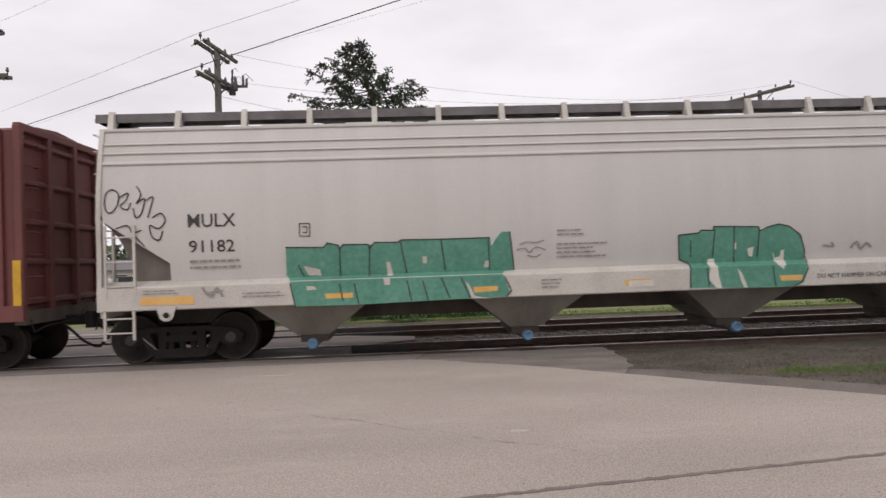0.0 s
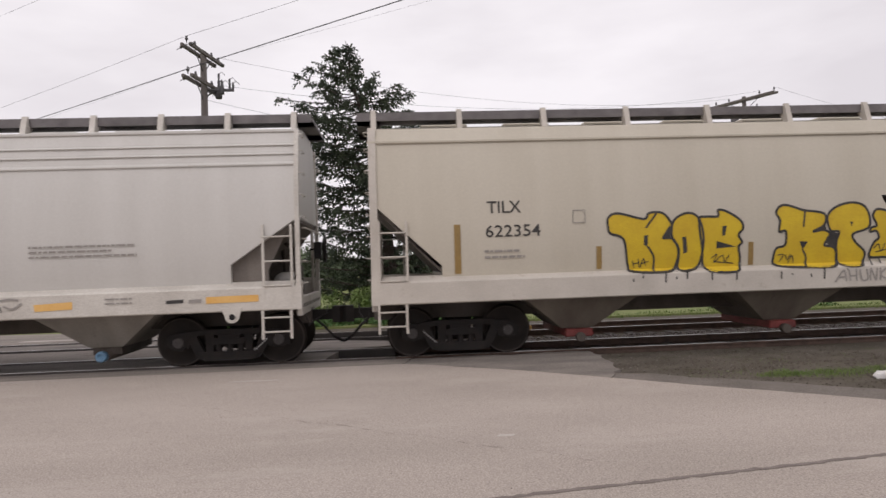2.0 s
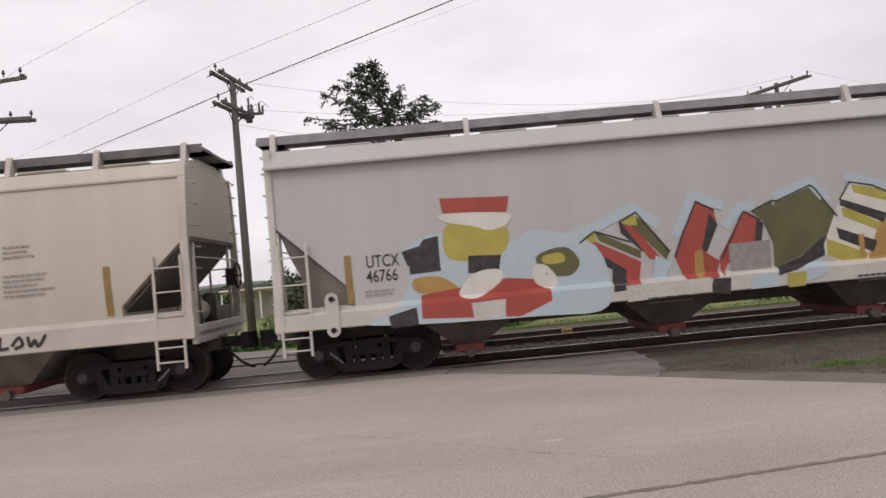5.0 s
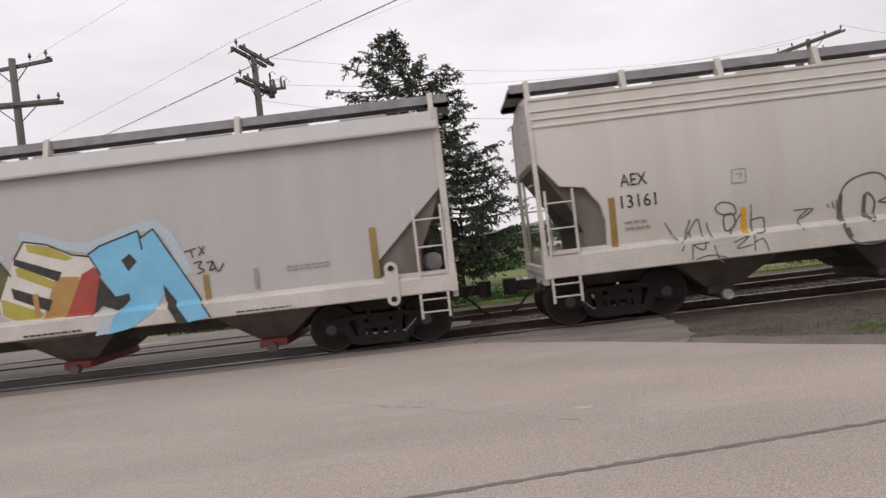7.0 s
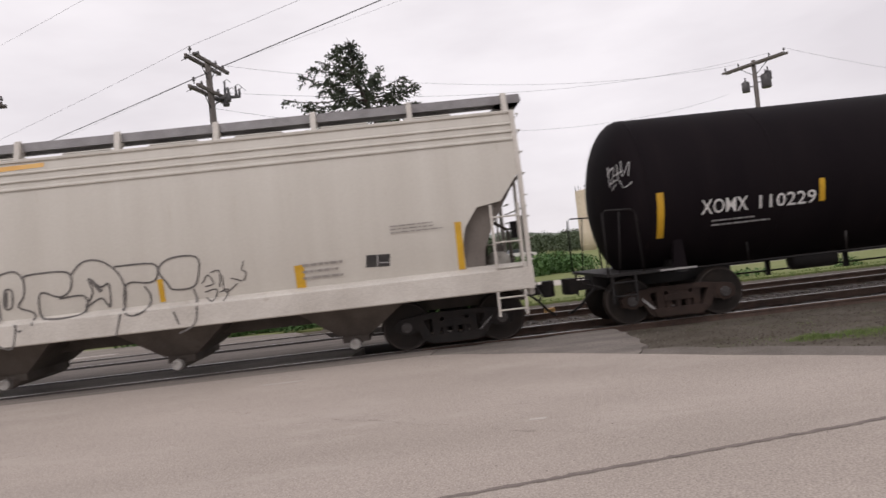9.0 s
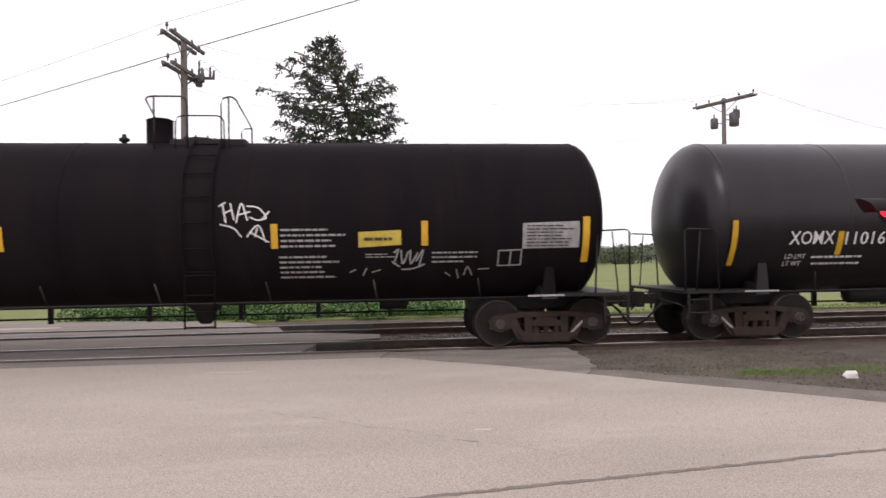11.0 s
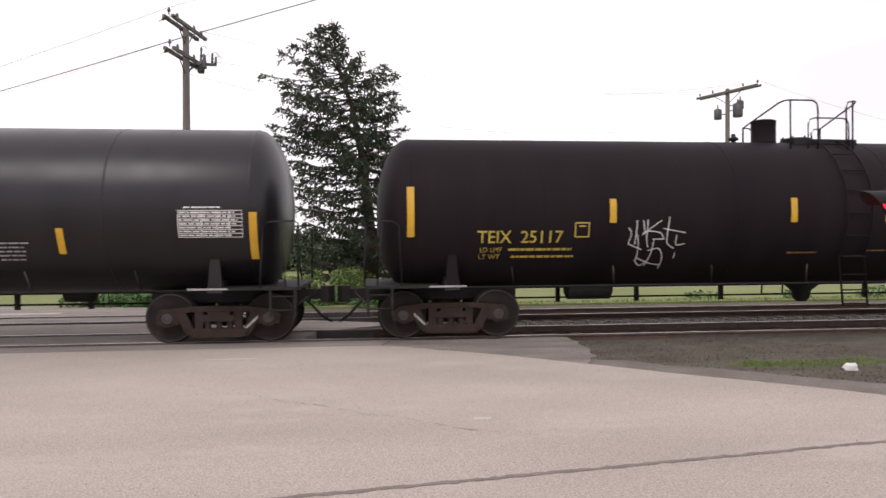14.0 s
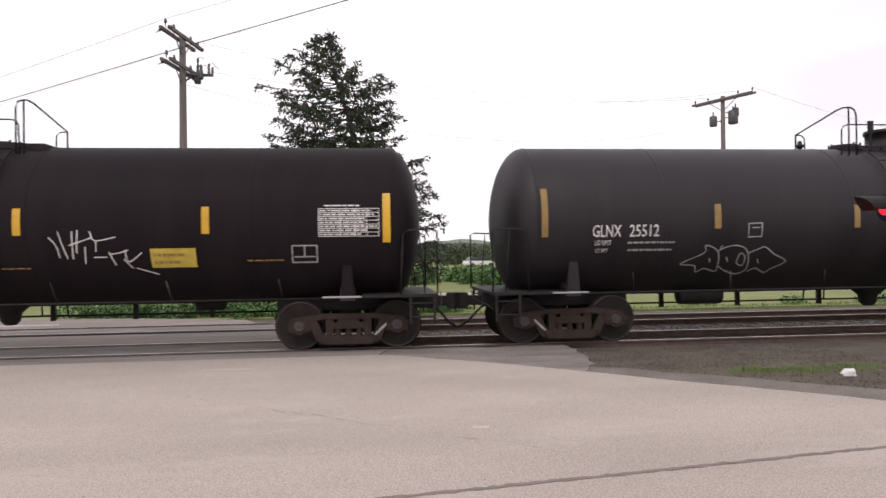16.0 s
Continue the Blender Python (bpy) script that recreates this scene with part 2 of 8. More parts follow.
LAWN = surface("mown_lawn", (0.165, 0.19, 0.07), (0.215, 0.235, 0.10), 0.95, scale=0.25, fine=14, bump=0.8, spots=(0.26, 0.27, 0.12), spot_at=(0.55, 0.8), spec=0.15)
BLADE = surface("grass_blades", (0.105, 0.17, 0.035), (0.16, 0.205, 0.065), 0.8, scale=2, fine=20, bump=0)
WEED = surface("shrub_leaves", (0.055, 0.125, 0.03), (0.095, 0.18, 0.05), 0.75, scale=3, fine=20, bump=0)
RAILTOP = surface("polished_rail", (0.42, 0.40, 0.39), (0.30, 0.28, 0.27), 0.3, 0.9, scale=4, fine=40, bump=0.03, stretch=(0.1, 1, 1))
RAILSIDE = surface("rusty_rail", (0.10, 0.062, 0.046), (0.065, 0.043, 0.034), 0.85, scale=4, fine=40, bump=0.2)
TIE = surface("creosoted_tie", (0.055, 0.046, 0.04), (0.09, 0.075, 0.064), 0.9, scale=3, fine=40, bump=0.5, stretch=(1, 0.2, 1), vary=0.25)
RUBBER = surface("flangeway_rubber", (0.045, 0.04, 0.038), (0.07, 0.062, 0.058), 0.9, scale=3, fine=40, bump=0.2)
POLEWOOD = surface("weathered_pole_wood", (0.165, 0.148, 0.135), (0.105, 0.09, 0.082), 0.9, scale=3, fine=30, bump=0.5, stretch=(3, 3, 0.15))
INSUL = surface("dark_pole_hardware", (0.055, 0.052, 0.055), (0.09, 0.085, 0.085), 0.4, scale=5, bump=0)
WIRE = surface("weathered_cable", (0.10, 0.10, 0.11), (0.14, 0.14, 0.15), 0.6, scale=1, bump=0)
BARK = surface("spruce_bark", (0.07, 0.05, 0.04), (0.045, 0.034, 0.028), 0.95, scale=4, fine=30, bump=0.6)
NEEDLE = surface("spruce_needles", (0.024, 0.036, 0.020), (0.050, 0.064, 0.033), 0.8, scale=0.9, fine=12, bump=0, contrast=(0.4, 0.62))
FARTREE = surface("distant_foliage", (0.060, 0.085, 0.045), (0.10, 0.125, 0.07), 0.95, scale=0.35, fine=4, bump=0)
HILL = surface("wooded_hill", (0.11, 0.135, 0.10), (0.145, 0.165, 0.125), 1.0, scale=0.02, fine=0.4, bump=0)
SILO = surface("pale_silo_concrete", (0.68, 0.58, 0.46), (0.62, 0.52, 0.40), 0.85, scale=0.4, fine=6, bump=0.1)
SHED = surface("pale_metal_siding", (0.58, 0.54, 0.46), (0.5, 0.46, 0.38), 0.7, scale=0.5, fine=8, bump=0.05)
ROOFING = surface("grey_roofing", (0.16, 0.15, 0.15), (0.21, 0.2, 0.2), 0.8, scale=0.6, fine=8, bump=0.2)
DARKGLASS = surface("dark_window_glass", (0.03, 0.035, 0.04), (0.05, 0.055, 0.06), 0.12, scale=2, bump=0)
CARPAINT = surface("pale_car_paint", (0.6, 0.6, 0.6), (0.55, 0.55, 0.55), 0.25, scale=2, bump=0)


def lamp_glow():
    m = bpy.data.materials.new("red_signal_lens")
    m.use_nodes = True
    b = m.node_tree.nodes["Principled BSDF"]
    b.inputs["Base Color"].default_value = (0.5, 0.02, 0.03, 1)
    b.inputs["Emission Color"].default_value = (1.0, 0.02, 0.05, 1)
    b.inputs["Emission Strength"].default_value = 1.0
    b.inputs["Roughness"].default_value = 0.2
    return m


LENS = lamp_glow()

# ---- mesh helpers ----


def box(bm, x0, x1, y0, y1, z0, z1):
    v = [bm.verts.new((x, y, z)) for x in (x0, x1) for y in (y0, y1) for z in (z0, z1)]
    for f in ((0, 1, 3, 2), (4, 6, 7, 5), (0, 4, 5, 1), (2, 3, 7, 6), (0, 2, 6, 4), (1, 5, 7, 3)):
        bm.faces.new([v[i] for i in f])
    return bm


def bevelled(bm, width=0.01):
    bmesh.ops.bevel(bm, geom=list(bm.edges), offset=width, segments=1, affect="EDGES", profile=0.5)
    return bm


def prism(bm, pts, y0, y1, axis="y"):
    """A polygon (a, b) drawn out along an axis: y takes (x, z), x takes (y, z), z takes (x, y)."""
    def at(p, d):
        return {"y": (p[0], d, p[1]), "x": (d, p[0], p[1]), "z": (p[0], p[1], d)}[axis]
    a = [bm.verts.new(at(p, y0)) for p in pts]
    b = [bm.verts.new(at(p, y1)) for p in pts]
    bm.faces.new(a)
    bm.faces.new(b[::-1])
    for i in range(len(pts)):
        j = (i + 1) % len(pts)
        bm.faces.new((a[i], b[i], b[j], a[j]))
    return bm


def tube(bm, pts, r, seg=6, smooth=True):
    """A round bar along a line of points; r may be one radius or one for each point."""
    pts = [Vector(p) for p in pts]
    rs = r if isinstance(r, (list, tuple)) else [r] * len(pts)
    rings = []
    for i, p in enumerate(pts):
        d = (pts[min(i + 1, len(pts) - 1)] - pts[max(i - 1, 0)]).normalized()
        side = d.cross(Vector((0, 0, 1)) if abs(d.z) < 0.9 else Vector((1, 0, 0))).normalized()
        up = side.cross(d)
        rings.append([bm.verts.new(p + rs[i] * (math.cos(a) * side + math.sin(a) * up)) for a in (2 * math.pi * k / seg for k in range(seg))])
    for a, b in zip(rings, rings[1:]):
        for k in range(seg):
            bm.faces.new((a[k], a[(k + 1) % seg], b[(k + 1) % seg], b[k])).smooth = smooth
    bm.faces.new(rings[0][::-1])
    bm.faces.new(rings[-1])
    return bm


def lathe(bm, profile, seg=24, axis="x", smooth=True, centre=(0, 0, 0)):
    """A profile of (along, radius) turned round an axis."""
    rings = []
    cx, cy, cz = centre
    for s, r in profile:
        ring = []
        for k in range(seg):
            a = 2 * math.pi * k / seg
            c, d = r * math.cos(a), r * math.sin(a)
            p = {"x": (s, c, d), "y": (c, s, d), "z": (c, d, s)}[axis]
            ring.append(bm.verts.new((p[0] + cx, p[1] + cy, p[2] + cz)))
        rings.append(ring)
    for a, b in zip(rings, rings[1:]):
        for k in range(seg):
            bm.faces.new((a[k], a[(k + 1) % seg], b[(k + 1) % seg], b[k])).smooth = smooth
    bm.faces.new(rings[0][::-1]).smooth = False
    bm.faces.new(rings[-1]).smooth = False
    return bm


def part(name, bm, material, parent=None, label=""):
    bmesh.ops.recalc_face_normals(bm, faces=bm.faces)
    me = bpy.data.meshes.new(name)
    bm.to_mesh(me)
    bm.free()
    me.materials.append(material)
    ob = new(name, me)
    ob.parent = parent
    if label:
        tagged(ob, label)
    return ob


def bm_new():
    return bmesh.new()


def empty(name, label, category, group="", kind="", at=(0, 0, 0)):
    ob = new(name)
    ob.location = at
    return tagged(ob, label, category, group, kind)


def lettering(name, body, x, z, high, wide, material, parent, y, rz=0, label=""):
    """Stencilled characters, high and wide in metres, standing on the side of a car with their lower left corner at x, z."""
    cu = bpy.data.curves.new(name, "FONT")
    cu.body, cu.extrude, cu.resolution_u = body, 0.001, 2
    cu.offset = 0.005 if high > 0.15 else 0.0
    tmp = bpy.data.objects.new(name, cu)
    scene.collection.objects.link(tmp)
    bpy.context.view_layer.update()
    me = bpy.data.meshes.new_from_object(tmp)
    bpy.data.objects.remove(tmp)
    vs = [v.co.copy() for v in me.vertices]
    x0, x1 = min(v.x for v in vs), max(v.x for v in vs)
    y0, y1 = min(v.y for v in vs), max(v.y for v in vs)
    for v in me.vertices:
        px, pz = (v.co.x - x0) / (x1 - x0) * wide, (v.co.y - y0) / (y1 - y0) * high
        d = v.co.z
        yy = y(z + pz) if callable(y) else y
        v.co = (x + px, yy - 0.003 - d, z + pz)
    me.materials.clear()
    me.materials.append(material)
    ob = new(name, me)
    ob.parent = parent
    if label:
        tagged(ob, label)
    return ob

# ---- ground ----


def sheet(name, pts, z, material, label, thick=0.3, category="ground"):
    ob = part(name, prism(bm_new(), pts, z - thick, z, "z"), material)
    return tagged(ob, label, category, "", "structure")


def broken(pts, step=0.16, amp=0.05, reach=40.0, seed=5):
    """An outline whose edges near the crossing wander like broken asphalt or trodden dirt."""
    res = []
    for (xa, ya), (xb, yb) in zip(pts, pts[1:] + pts[:1]):
        res.append((xa, ya))
        ln = math.hypot(xb - xa, yb - ya)
        if ln > reach or max(abs(xa), abs(xb)) > reach or ln < step:
            continue
        n = int(ln / step)
        nx, ny = -(yb - ya) / ln, (xb - xa) / ln
        for k in range(1, n):
            t = k / n
            x, y = xa + (xb - xa) * t, ya + (yb - ya) * t
            d = amp * (noise.noise((x * 1.1, y * 1.1, seed)) + 0.6 * noise.noise((x * 4.3, y * 4.3, seed + 9)))
            res.append((x + nx * d, y + ny * d))
    return res


def build_ground():
    bm = bm_new()
    xs = [-3000, -300, -60, -20, -8, 0, 4, 8, 14, 25, 60, 300, 3000]
    ys = [-3000, -200, -40, -12, -7, -4, -1.7, 1.7, 2.2, 5.6, 6.0, 9.0, 12, 30, 80, 300, 3000]
    grid = [[bm.verts.new((x, y, -0.17)) for y in ys] for x in xs]
    for i in range(len(xs) - 1):
        for j in range(len(ys) - 1):
            bm.faces.new((grid[i][j], grid[i + 1][j], grid[i + 1][j + 1], grid[i][j + 1]))
    tagged(part("ground", bm, DIRT), "grey gravelly dirt with sparse weeds", "ground", "", "structure")
    # near road and the crossing over the tracks
    sheet("road", broken([(-60, -60), (40, -60), (40, -37.4), (14.0, -13.8), (5.88, -6.44), (3.2, -4.0), (2.0, -2.9), (0.75, -2.0), (0.1, -1.62), (-60, -1.62)], 0.1, 0.045), -0.02, ROAD, "worn light grey asphalt road with fine cracks", category="road")
    sheet("road_crossing_near", [(-16, -1.62), (0.1, -1.62), (0.3, -0.9), (-16, -0.9)], -0.024, CROSSING, "worn patched asphalt along the rail", category="road")
    sheet("road_crossing_middle", [(-16, -0.6), (-1.4, -0.6), (-1.2, 0.62), (-16, 0.62)], -0.022, OLDROAD, "dark patched asphalt between the rails", category="road")
    sheet("road_crossing_between", [(-16, 0.92), (-0.9, 0.92), (0.15, 1.5), (0.15, 2.2), (-1.5, 2.9), (-16, 2.9)], -0.024, CROSSING, "worn streaked asphalt between two tracks", category="road")
    sheet("road_crossing_far", [(-16, 3.3), (-2.2, 3.3), (-2.5, 4.5), (-16, 4.5)], -0.022, OLDROAD, "dark patched asphalt between the rails", category="road")
    sheet("road_apron_far", broken([(-26, 4.8), (-3, 4.8), (-3.6, 6.2), (-7.5, 7.7), (-13, 8.6), (-26, 9.5)]), -0.03, CROSSING, "worn asphalt beyond the tracks", category="road")
    sheet("road_beyond", [(-26, 9.5), (-15.5, 9.0), (-34, 60), (-52, 60)], -0.03, ROAD, "light asphalt road beyond the tracks", category="road")
    o = part("worn_paint", prism(bm_new(), broken([(-10.4, 5.75), (-8.7, 5.8), (-8.6, 6.0), (-10.3, 5.98)], 0.1, 0.04), -0.04, -0.024, "z"), SHOULDERPALE)
    tagged(o, "worn pale stop line beyond the tracks", "road marking", "", "structure")
    sheet("verge_far", [(-30, 8.6), (-13, 8.5), (-7.5, 7.6), (-3.0, 7.4), (-3.2, 15.2), (-4.6, 19.5), (-16, 45), (-18, 45)], -0.112, LAWN, "mown pale green verge beside the far road", 0.2, "lawn")
    sheet("road_apron", broken([(0.1, -1.6), (0.75, -1.99), (2.0, -2.89), (3.2, -3.99), (3.6, -3.2), (3.75, -1.4), (3.72, -0.86), (0.3, -0.86)], 0.12, 0.14), -0.035, OLDROAD, "dark broken asphalt apron with pale chips", category="road")
    # tar-filled crack across the road, slightly wandering
    bm = bm_new()
    random.seed(4)
    xs = [-0.9 + i * 0.06 for i in range(150)]
    mid = [(x, -9.09 + (x + 0.9) * 0.148 + random.uniform(-0.012, 0.012)) for x in xs]
    w = [0.022 + random.uniform(0, 0.016) for _ in xs]
    lo = [bm.verts.new((x, y - a, -0.016)) for (x, y), a in zip(mid, w)]
    hi = [bm.verts.new((x, y + a, -0.016)) for (x, y), a in zip(mid, w)]
    for i in range(len(xs) - 1):
        bm.faces.new((lo[i], lo[i + 1], hi[i + 1], hi[i]))
    tagged(part("tar_seam", bm, TAR), "dark tar-filled crack in the road", "road marking", "", "structure")
    # second, finer crack and worn paint
    bm = bm_new()
    pts = [(-2.6 + 0.1 * k, -4.75 - 0.075 * k + 0.05 * math.sin(k * 0.7) + random.uniform(-0.015, 0.015)) for k in range(46)]
    w = [0.002 + random.uniform(0, 0.005) for _ in pts]
    lo = [bm.verts.new((x, y - a, -0.0165)) for (x, y), a in zip(pts, w)]
    hi = [bm.verts.new((x, y + a, -0.0165)) for (x, y), a in zip(pts, w)]
    for i in range(len(pts) - 1):
        if i % 5 not in (1, 3):
            bm.faces.new((lo[i], lo[i + 1], hi[i + 1], hi[i]))
    tagged(part("fine_crack", bm, TAR), "fine broken crack in the road", "road marking", "", "structure")
    for name, x, y, wd in (("worn_paint", -2.3, -2.78, 0.42), ("worn_paint", 1.1, -7.0, 0.10)):
        o = part(name, prism(bm_new(), [(x - wd, y - 0.03), (x + wd * 0.7, y - 0.05), (x + wd, y + 0.02), (x - wd * 0.6, y + 0.04)], -0.03, -0.016, "z"), SHOULDERPALE)
        tagged(o, "worn pale paint remnant on the road", "road marking", "", "structure")
    sheet("road_shoulder", broken([(1.9, -3.0), (3.1, -4.1), (5.78, -6.54), (13.9, -13.9), (14.9, -13.0), (6.9, -6.0), (4.3, -3.9), (3.4, -3.2)], 0.14, 0.16), -0.06, SHOULDER, "grey gravel shoulder along the asphalt edge", 0.2, "shoulder")
    sheet("verge", [(3.6, -0.83), (220, -0.83), (220, -30), (16, -14), (6.9, -6.0), (4.3, -3.9), (3.4, -3.2), (3.75, -1.4)], -0.115, DIRT, "brown gravelly dirt verge with sparse weeds", 0.2, "verge")
    # lawns beyond the tracks
    sheet("lawn", [(-2.6, 7.6), (200, 7.2), (200, 14.6), (2.4, 15.2), (-3.2, 15.2)], -0.11, LAWN, "mown pale green lawn beyond the tracks", 0.2, "lawn")
    sheet("gravel_path", [(2.4, 15.2), (200, 14.6), (200, 19.5), (2.0, 19.5)], -0.12, SHOULDERPALE, "pale gravel path behind the lawn", 0.2, "path")
    sheet("far_meadow", [(-5.5, 19.5), (300, 19.5), (300, 160), (-14, 160)], -0.13, LAWN, "rough green meadow", 0.2, "lawn")
    sheet("tree_plot", [(-3.2, 15.2), (2.4, 15.2), (2.0, 19.5), (-4.6, 19.5)], -0.115, LAWN, "shaded grass under the spruce", 0.2, "lawn")


def rail_mesh(x0, x1):
    bm = bm_new()
    prism(bm, [(-0.036, -0.003), (-0.036, -0.035), (-0.009, -0.045), (-0.009, -0.14), (-0.07, -0.155), (-0.07, -0.165), (0.07, -0.165), (0.07, -0.155), (0.009, -0.14), (0.009, -0.045), (0.036, -0.035), (0.036, -0.003)], x0, x1, "x")
    return bm


def track(y0, label, drop=0.0):
    t = empty("railway_track", label, "track", "parallel tracks", "structure", (0, y0, drop))
    for side in (-0.752, 0.752):
        r = part("rail", rail_mesh(-120, 260), RAILSIDE, t)
        r.location.y = side
        p = part("rail_head", box(bm_new(), -120, 260, -0.030, 0.030, -0.006, 0.0), RAILTOP, r, "bright worn running surface")
    tie = bevelled(box(bm_new(), -0.115, 0.115, -1.3, 1.3, -0.24, -0.15), 0.012)
    first = part("tie", tie, TIE, t)
    k = 0
    for i in range(-4, 62):
        x = i * 0.52 + 0.2
        if x < 0.4:
            continue
        o = first if k == 0 else new("tie", first.data)
        o.parent, o.location = t, (x, 0, 0.004 * (i % 3))
        k += 1
    prism(bm := bm_new(), [(-2.0, -0.32), (-1.45, -0.185), (1.45, -0.185), (2.0, -0.32)], 0.3, 260, "x")
    part("ballast_bed", bm, BALLAST, t)
    for side in (-0.752, 0.752):
        for off in (-0.085, 0.085):
            s = part("flangeway", box(bm_new(), -16, 0.0, side + off - 0.045, side + off + 0.045, -0.3, -0.012), RUBBER, t)
    return t


def stones(name, label, x0, x1, y0, y1, z, n, r0, r1, seed, material):
    random.seed(seed)
    verts, faces = [], []
    for _ in range(n):
        c = Vector((random.uniform(x0, x1), random.uniform(y0, y1), z))
        r = random.uniform(r0, r1)
        q = Euler([random.uniform(0, 6.28) for _ in range(3)]).to_matrix()
        k = len(verts)
        for d in ((1, 0, 0), (-1, 0, 0), (0, 1, 0), (0, -1, 0), (0, 0, 1), (0, 0, -1)):
            verts.append(c + q @ (Vector(d) * r * random.uniform(0.6, 1.1)))
        for f in ((0, 2, 4), (2, 1, 4), (1, 3, 4), (3, 0, 4), (2, 0, 5), (1, 2, 5), (3, 1, 5), (0, 3, 5)):
            faces.append([k + i for i in f])
    me = bpy.data.meshes.new(name)
    me.from_pydata(verts, [], faces)
    me.materials.append(material)
    return tagged(new(name, me), label, "stones", "", "stuff")


def grass(name, label, spots, n, high, seed, material, wide=0.012):
    """Thin bent blades scattered in round patches (x, y, radius)."""
    random.seed(seed)
    verts, faces = [], []
    for _ in range(n):
        cx, cy, rad = random.choice(spots)
        a, d = random.uniform(0, 6.28), rad * math.sqrt(random.random())
        x, y = cx + d * math.cos(a), cy + d * math.sin(a) * 0.55
        h = high * random.uniform(0.4, 1.1) * (1.1 - 0.7 * d / rad)
        b = random.uniform(0, 6.28)
        ux, uy = math.cos(b) * wide, math.sin(b) * wide
        lx, ly = random.uniform(-0.5, 0.5) * h, random.uniform(-0.5, 0.5) * h
        k = len(verts)
        verts += [(x - ux, y - uy, -0.18), (x + ux, y + uy, -0.18), (x + lx * 0.4 + ux * 0.7, y + ly * 0.4 + uy * 0.7, -0.17 + h * 0.6), (x + lx * 0.4 - ux * 0.7, y + ly * 0.4 - uy * 0.7, -0.17 + h * 0.6), (x + lx, y + ly, -0.17 + h)]
        faces += [(k, k + 1, k + 2, k + 3), (k + 3, k + 2, k + 4)]
    me = bpy.data.meshes.new(name)
    me.from_pydata(verts, [], faces)
    me.materials.append(material)
    return tagged(new(name, me), label, "grass", "", "stuff")


build_ground()
track(0.0, "railway track with bright rails, under the train")
track(3.95, "railway track with rusty rails and dark ties")

# ---- train ----
WHEEL_R = 0.457
CARS, WHEELSETS = [], []


def wheelset(parent, x):
    bm = bm_new()
    rims, caps = [], []

    def marked(store, fn):
        n = len(bm.faces)
        fn()
        bm.faces.ensure_lookup_table()
        store += [bm.faces[k] for k in range(n, len(bm.faces))]
    for s in (-1, 1):
        prof = [(0.685, 0.09), (0.685, 0.484), (0.715, 0.484), (0.73, WHEEL_R), (0.82, WHEEL_R - 0.006), (0.82, 0.43)]
        lathe(bm, [(s * a, r) for a, r in prof], 36, "y")
        marked(rims, lambda: lathe(bm, [(s * 0.815, 0.45), (s * 0.823, 0.449), (s * 0.823, 0.425), (s * 0.81, 0.42)], 36, "y"))
        lathe(bm, [(s * 0.82, 0.425), (s * 0.82, 0.385), (s * 0.785, 0.36), (s * 0.775, 0.2), (s * 0.83, 0.15), (s * 0.84, 0.09)], 36, "y")
        lathe(bm, [(s * 0.80, 0.075), (s * 1.02, 0.075)], 14, "y")
        marked(caps, lambda: lathe(bm, [(s * 1.02, 0.10), (s * 1.055, 0.10), (s * 1.06, 0.085), (s * 1.045, 0.05), (s * 1.06, 0.02)], 16, "y"))
        for k in range(3):
            a = 2.094 * k
            marked(caps, lambda: lathe(bm, [(s * 1.05, 0.02), (s * 1.075, 0.02)], 6, "y", False, (0.068 * math.cos(a), 0, 0.068 * math.sin(a))))
    lathe(bm, [(-0.8, 0.085), (0.8, 0.085)], 12, "y")
    for f in rims:
        f.material_index = 1
    for f in caps:
        f.material_index = 2
    ob = part("wheelset", bm, WHEEL, parent, "worn steel wheels on one axle")
    ob.data.materials.append(WHEELRIM)
    ob.data.materials.append(BEARING)
    ob.location = (x, 0, WHEEL_R)
    WHEELSETS.append(ob)
    return ob


def side_frame(parent, y, half, material):
    """Cast truck side frame: pedestal ends, arched top chord, sloping struts, spring seat."""
    bm = bm_new()
    h = half
    y0, y1 = y - 0.07, y + 0.07
    prism(bm, [(-h - 0.22, 0.50), (-h - 0.12, 0.62), (-0.5, 0.68), (0.5, 0.68), (h + 0.12, 0.62), (h + 0.22, 0.50), (h + 0.2, 0.44), (h - 0.1, 0.53), (0.45, 0.585), (-0.45, 0.585), (-h + 0.1, 0.53), (-h - 0.2, 0.44)], y0, y1)
    for s in (-1, 1):
        prism(bm, [(s * (h - 0.12), 0.56), (s * (h - 0.31), 0.585), (s * 0.47, 0.30), (s * 0.36, 0.13), (s * 0.52, 0.13), (s * 0.60, 0.2)], y0 + 0.012, y1 - 0.012)
        prism(bm, [(s * 0.43, 0.60), (s * 0.27, 0.60), (s * 0.29, 0.22), (s * 0.42, 0.22)], y0 + 0.02, y1 - 0.02)
        prism(bm, [(s * (h - 0.2), 0.53), (s * (h - 0.2), 0.36), (s * (h - 0.13), 0.33), (s * (h - 0.11), 0.53)], y0 + 0.005, y1 - 0.005)
        prism(bm, [(s * (h + 0.2), 0.50), (s * (h + 0.2), 0.36), (s * (h + 0.13), 0.34), (s * (h + 0.11), 0.52)], y0 + 0.005, y1 - 0.005)
    prism(bm, [(-0.54, 0.27), (0.54, 0.27), (0.44, 0.11), (-0.44, 0.11)], y0 - 0.02, y1 + 0.02)
    box(bm, -0.28, 0.28, y0 - 0.015, y1 - 0.03, 0.40, 0.52)
    return part("side_frame", bm, material, parent)


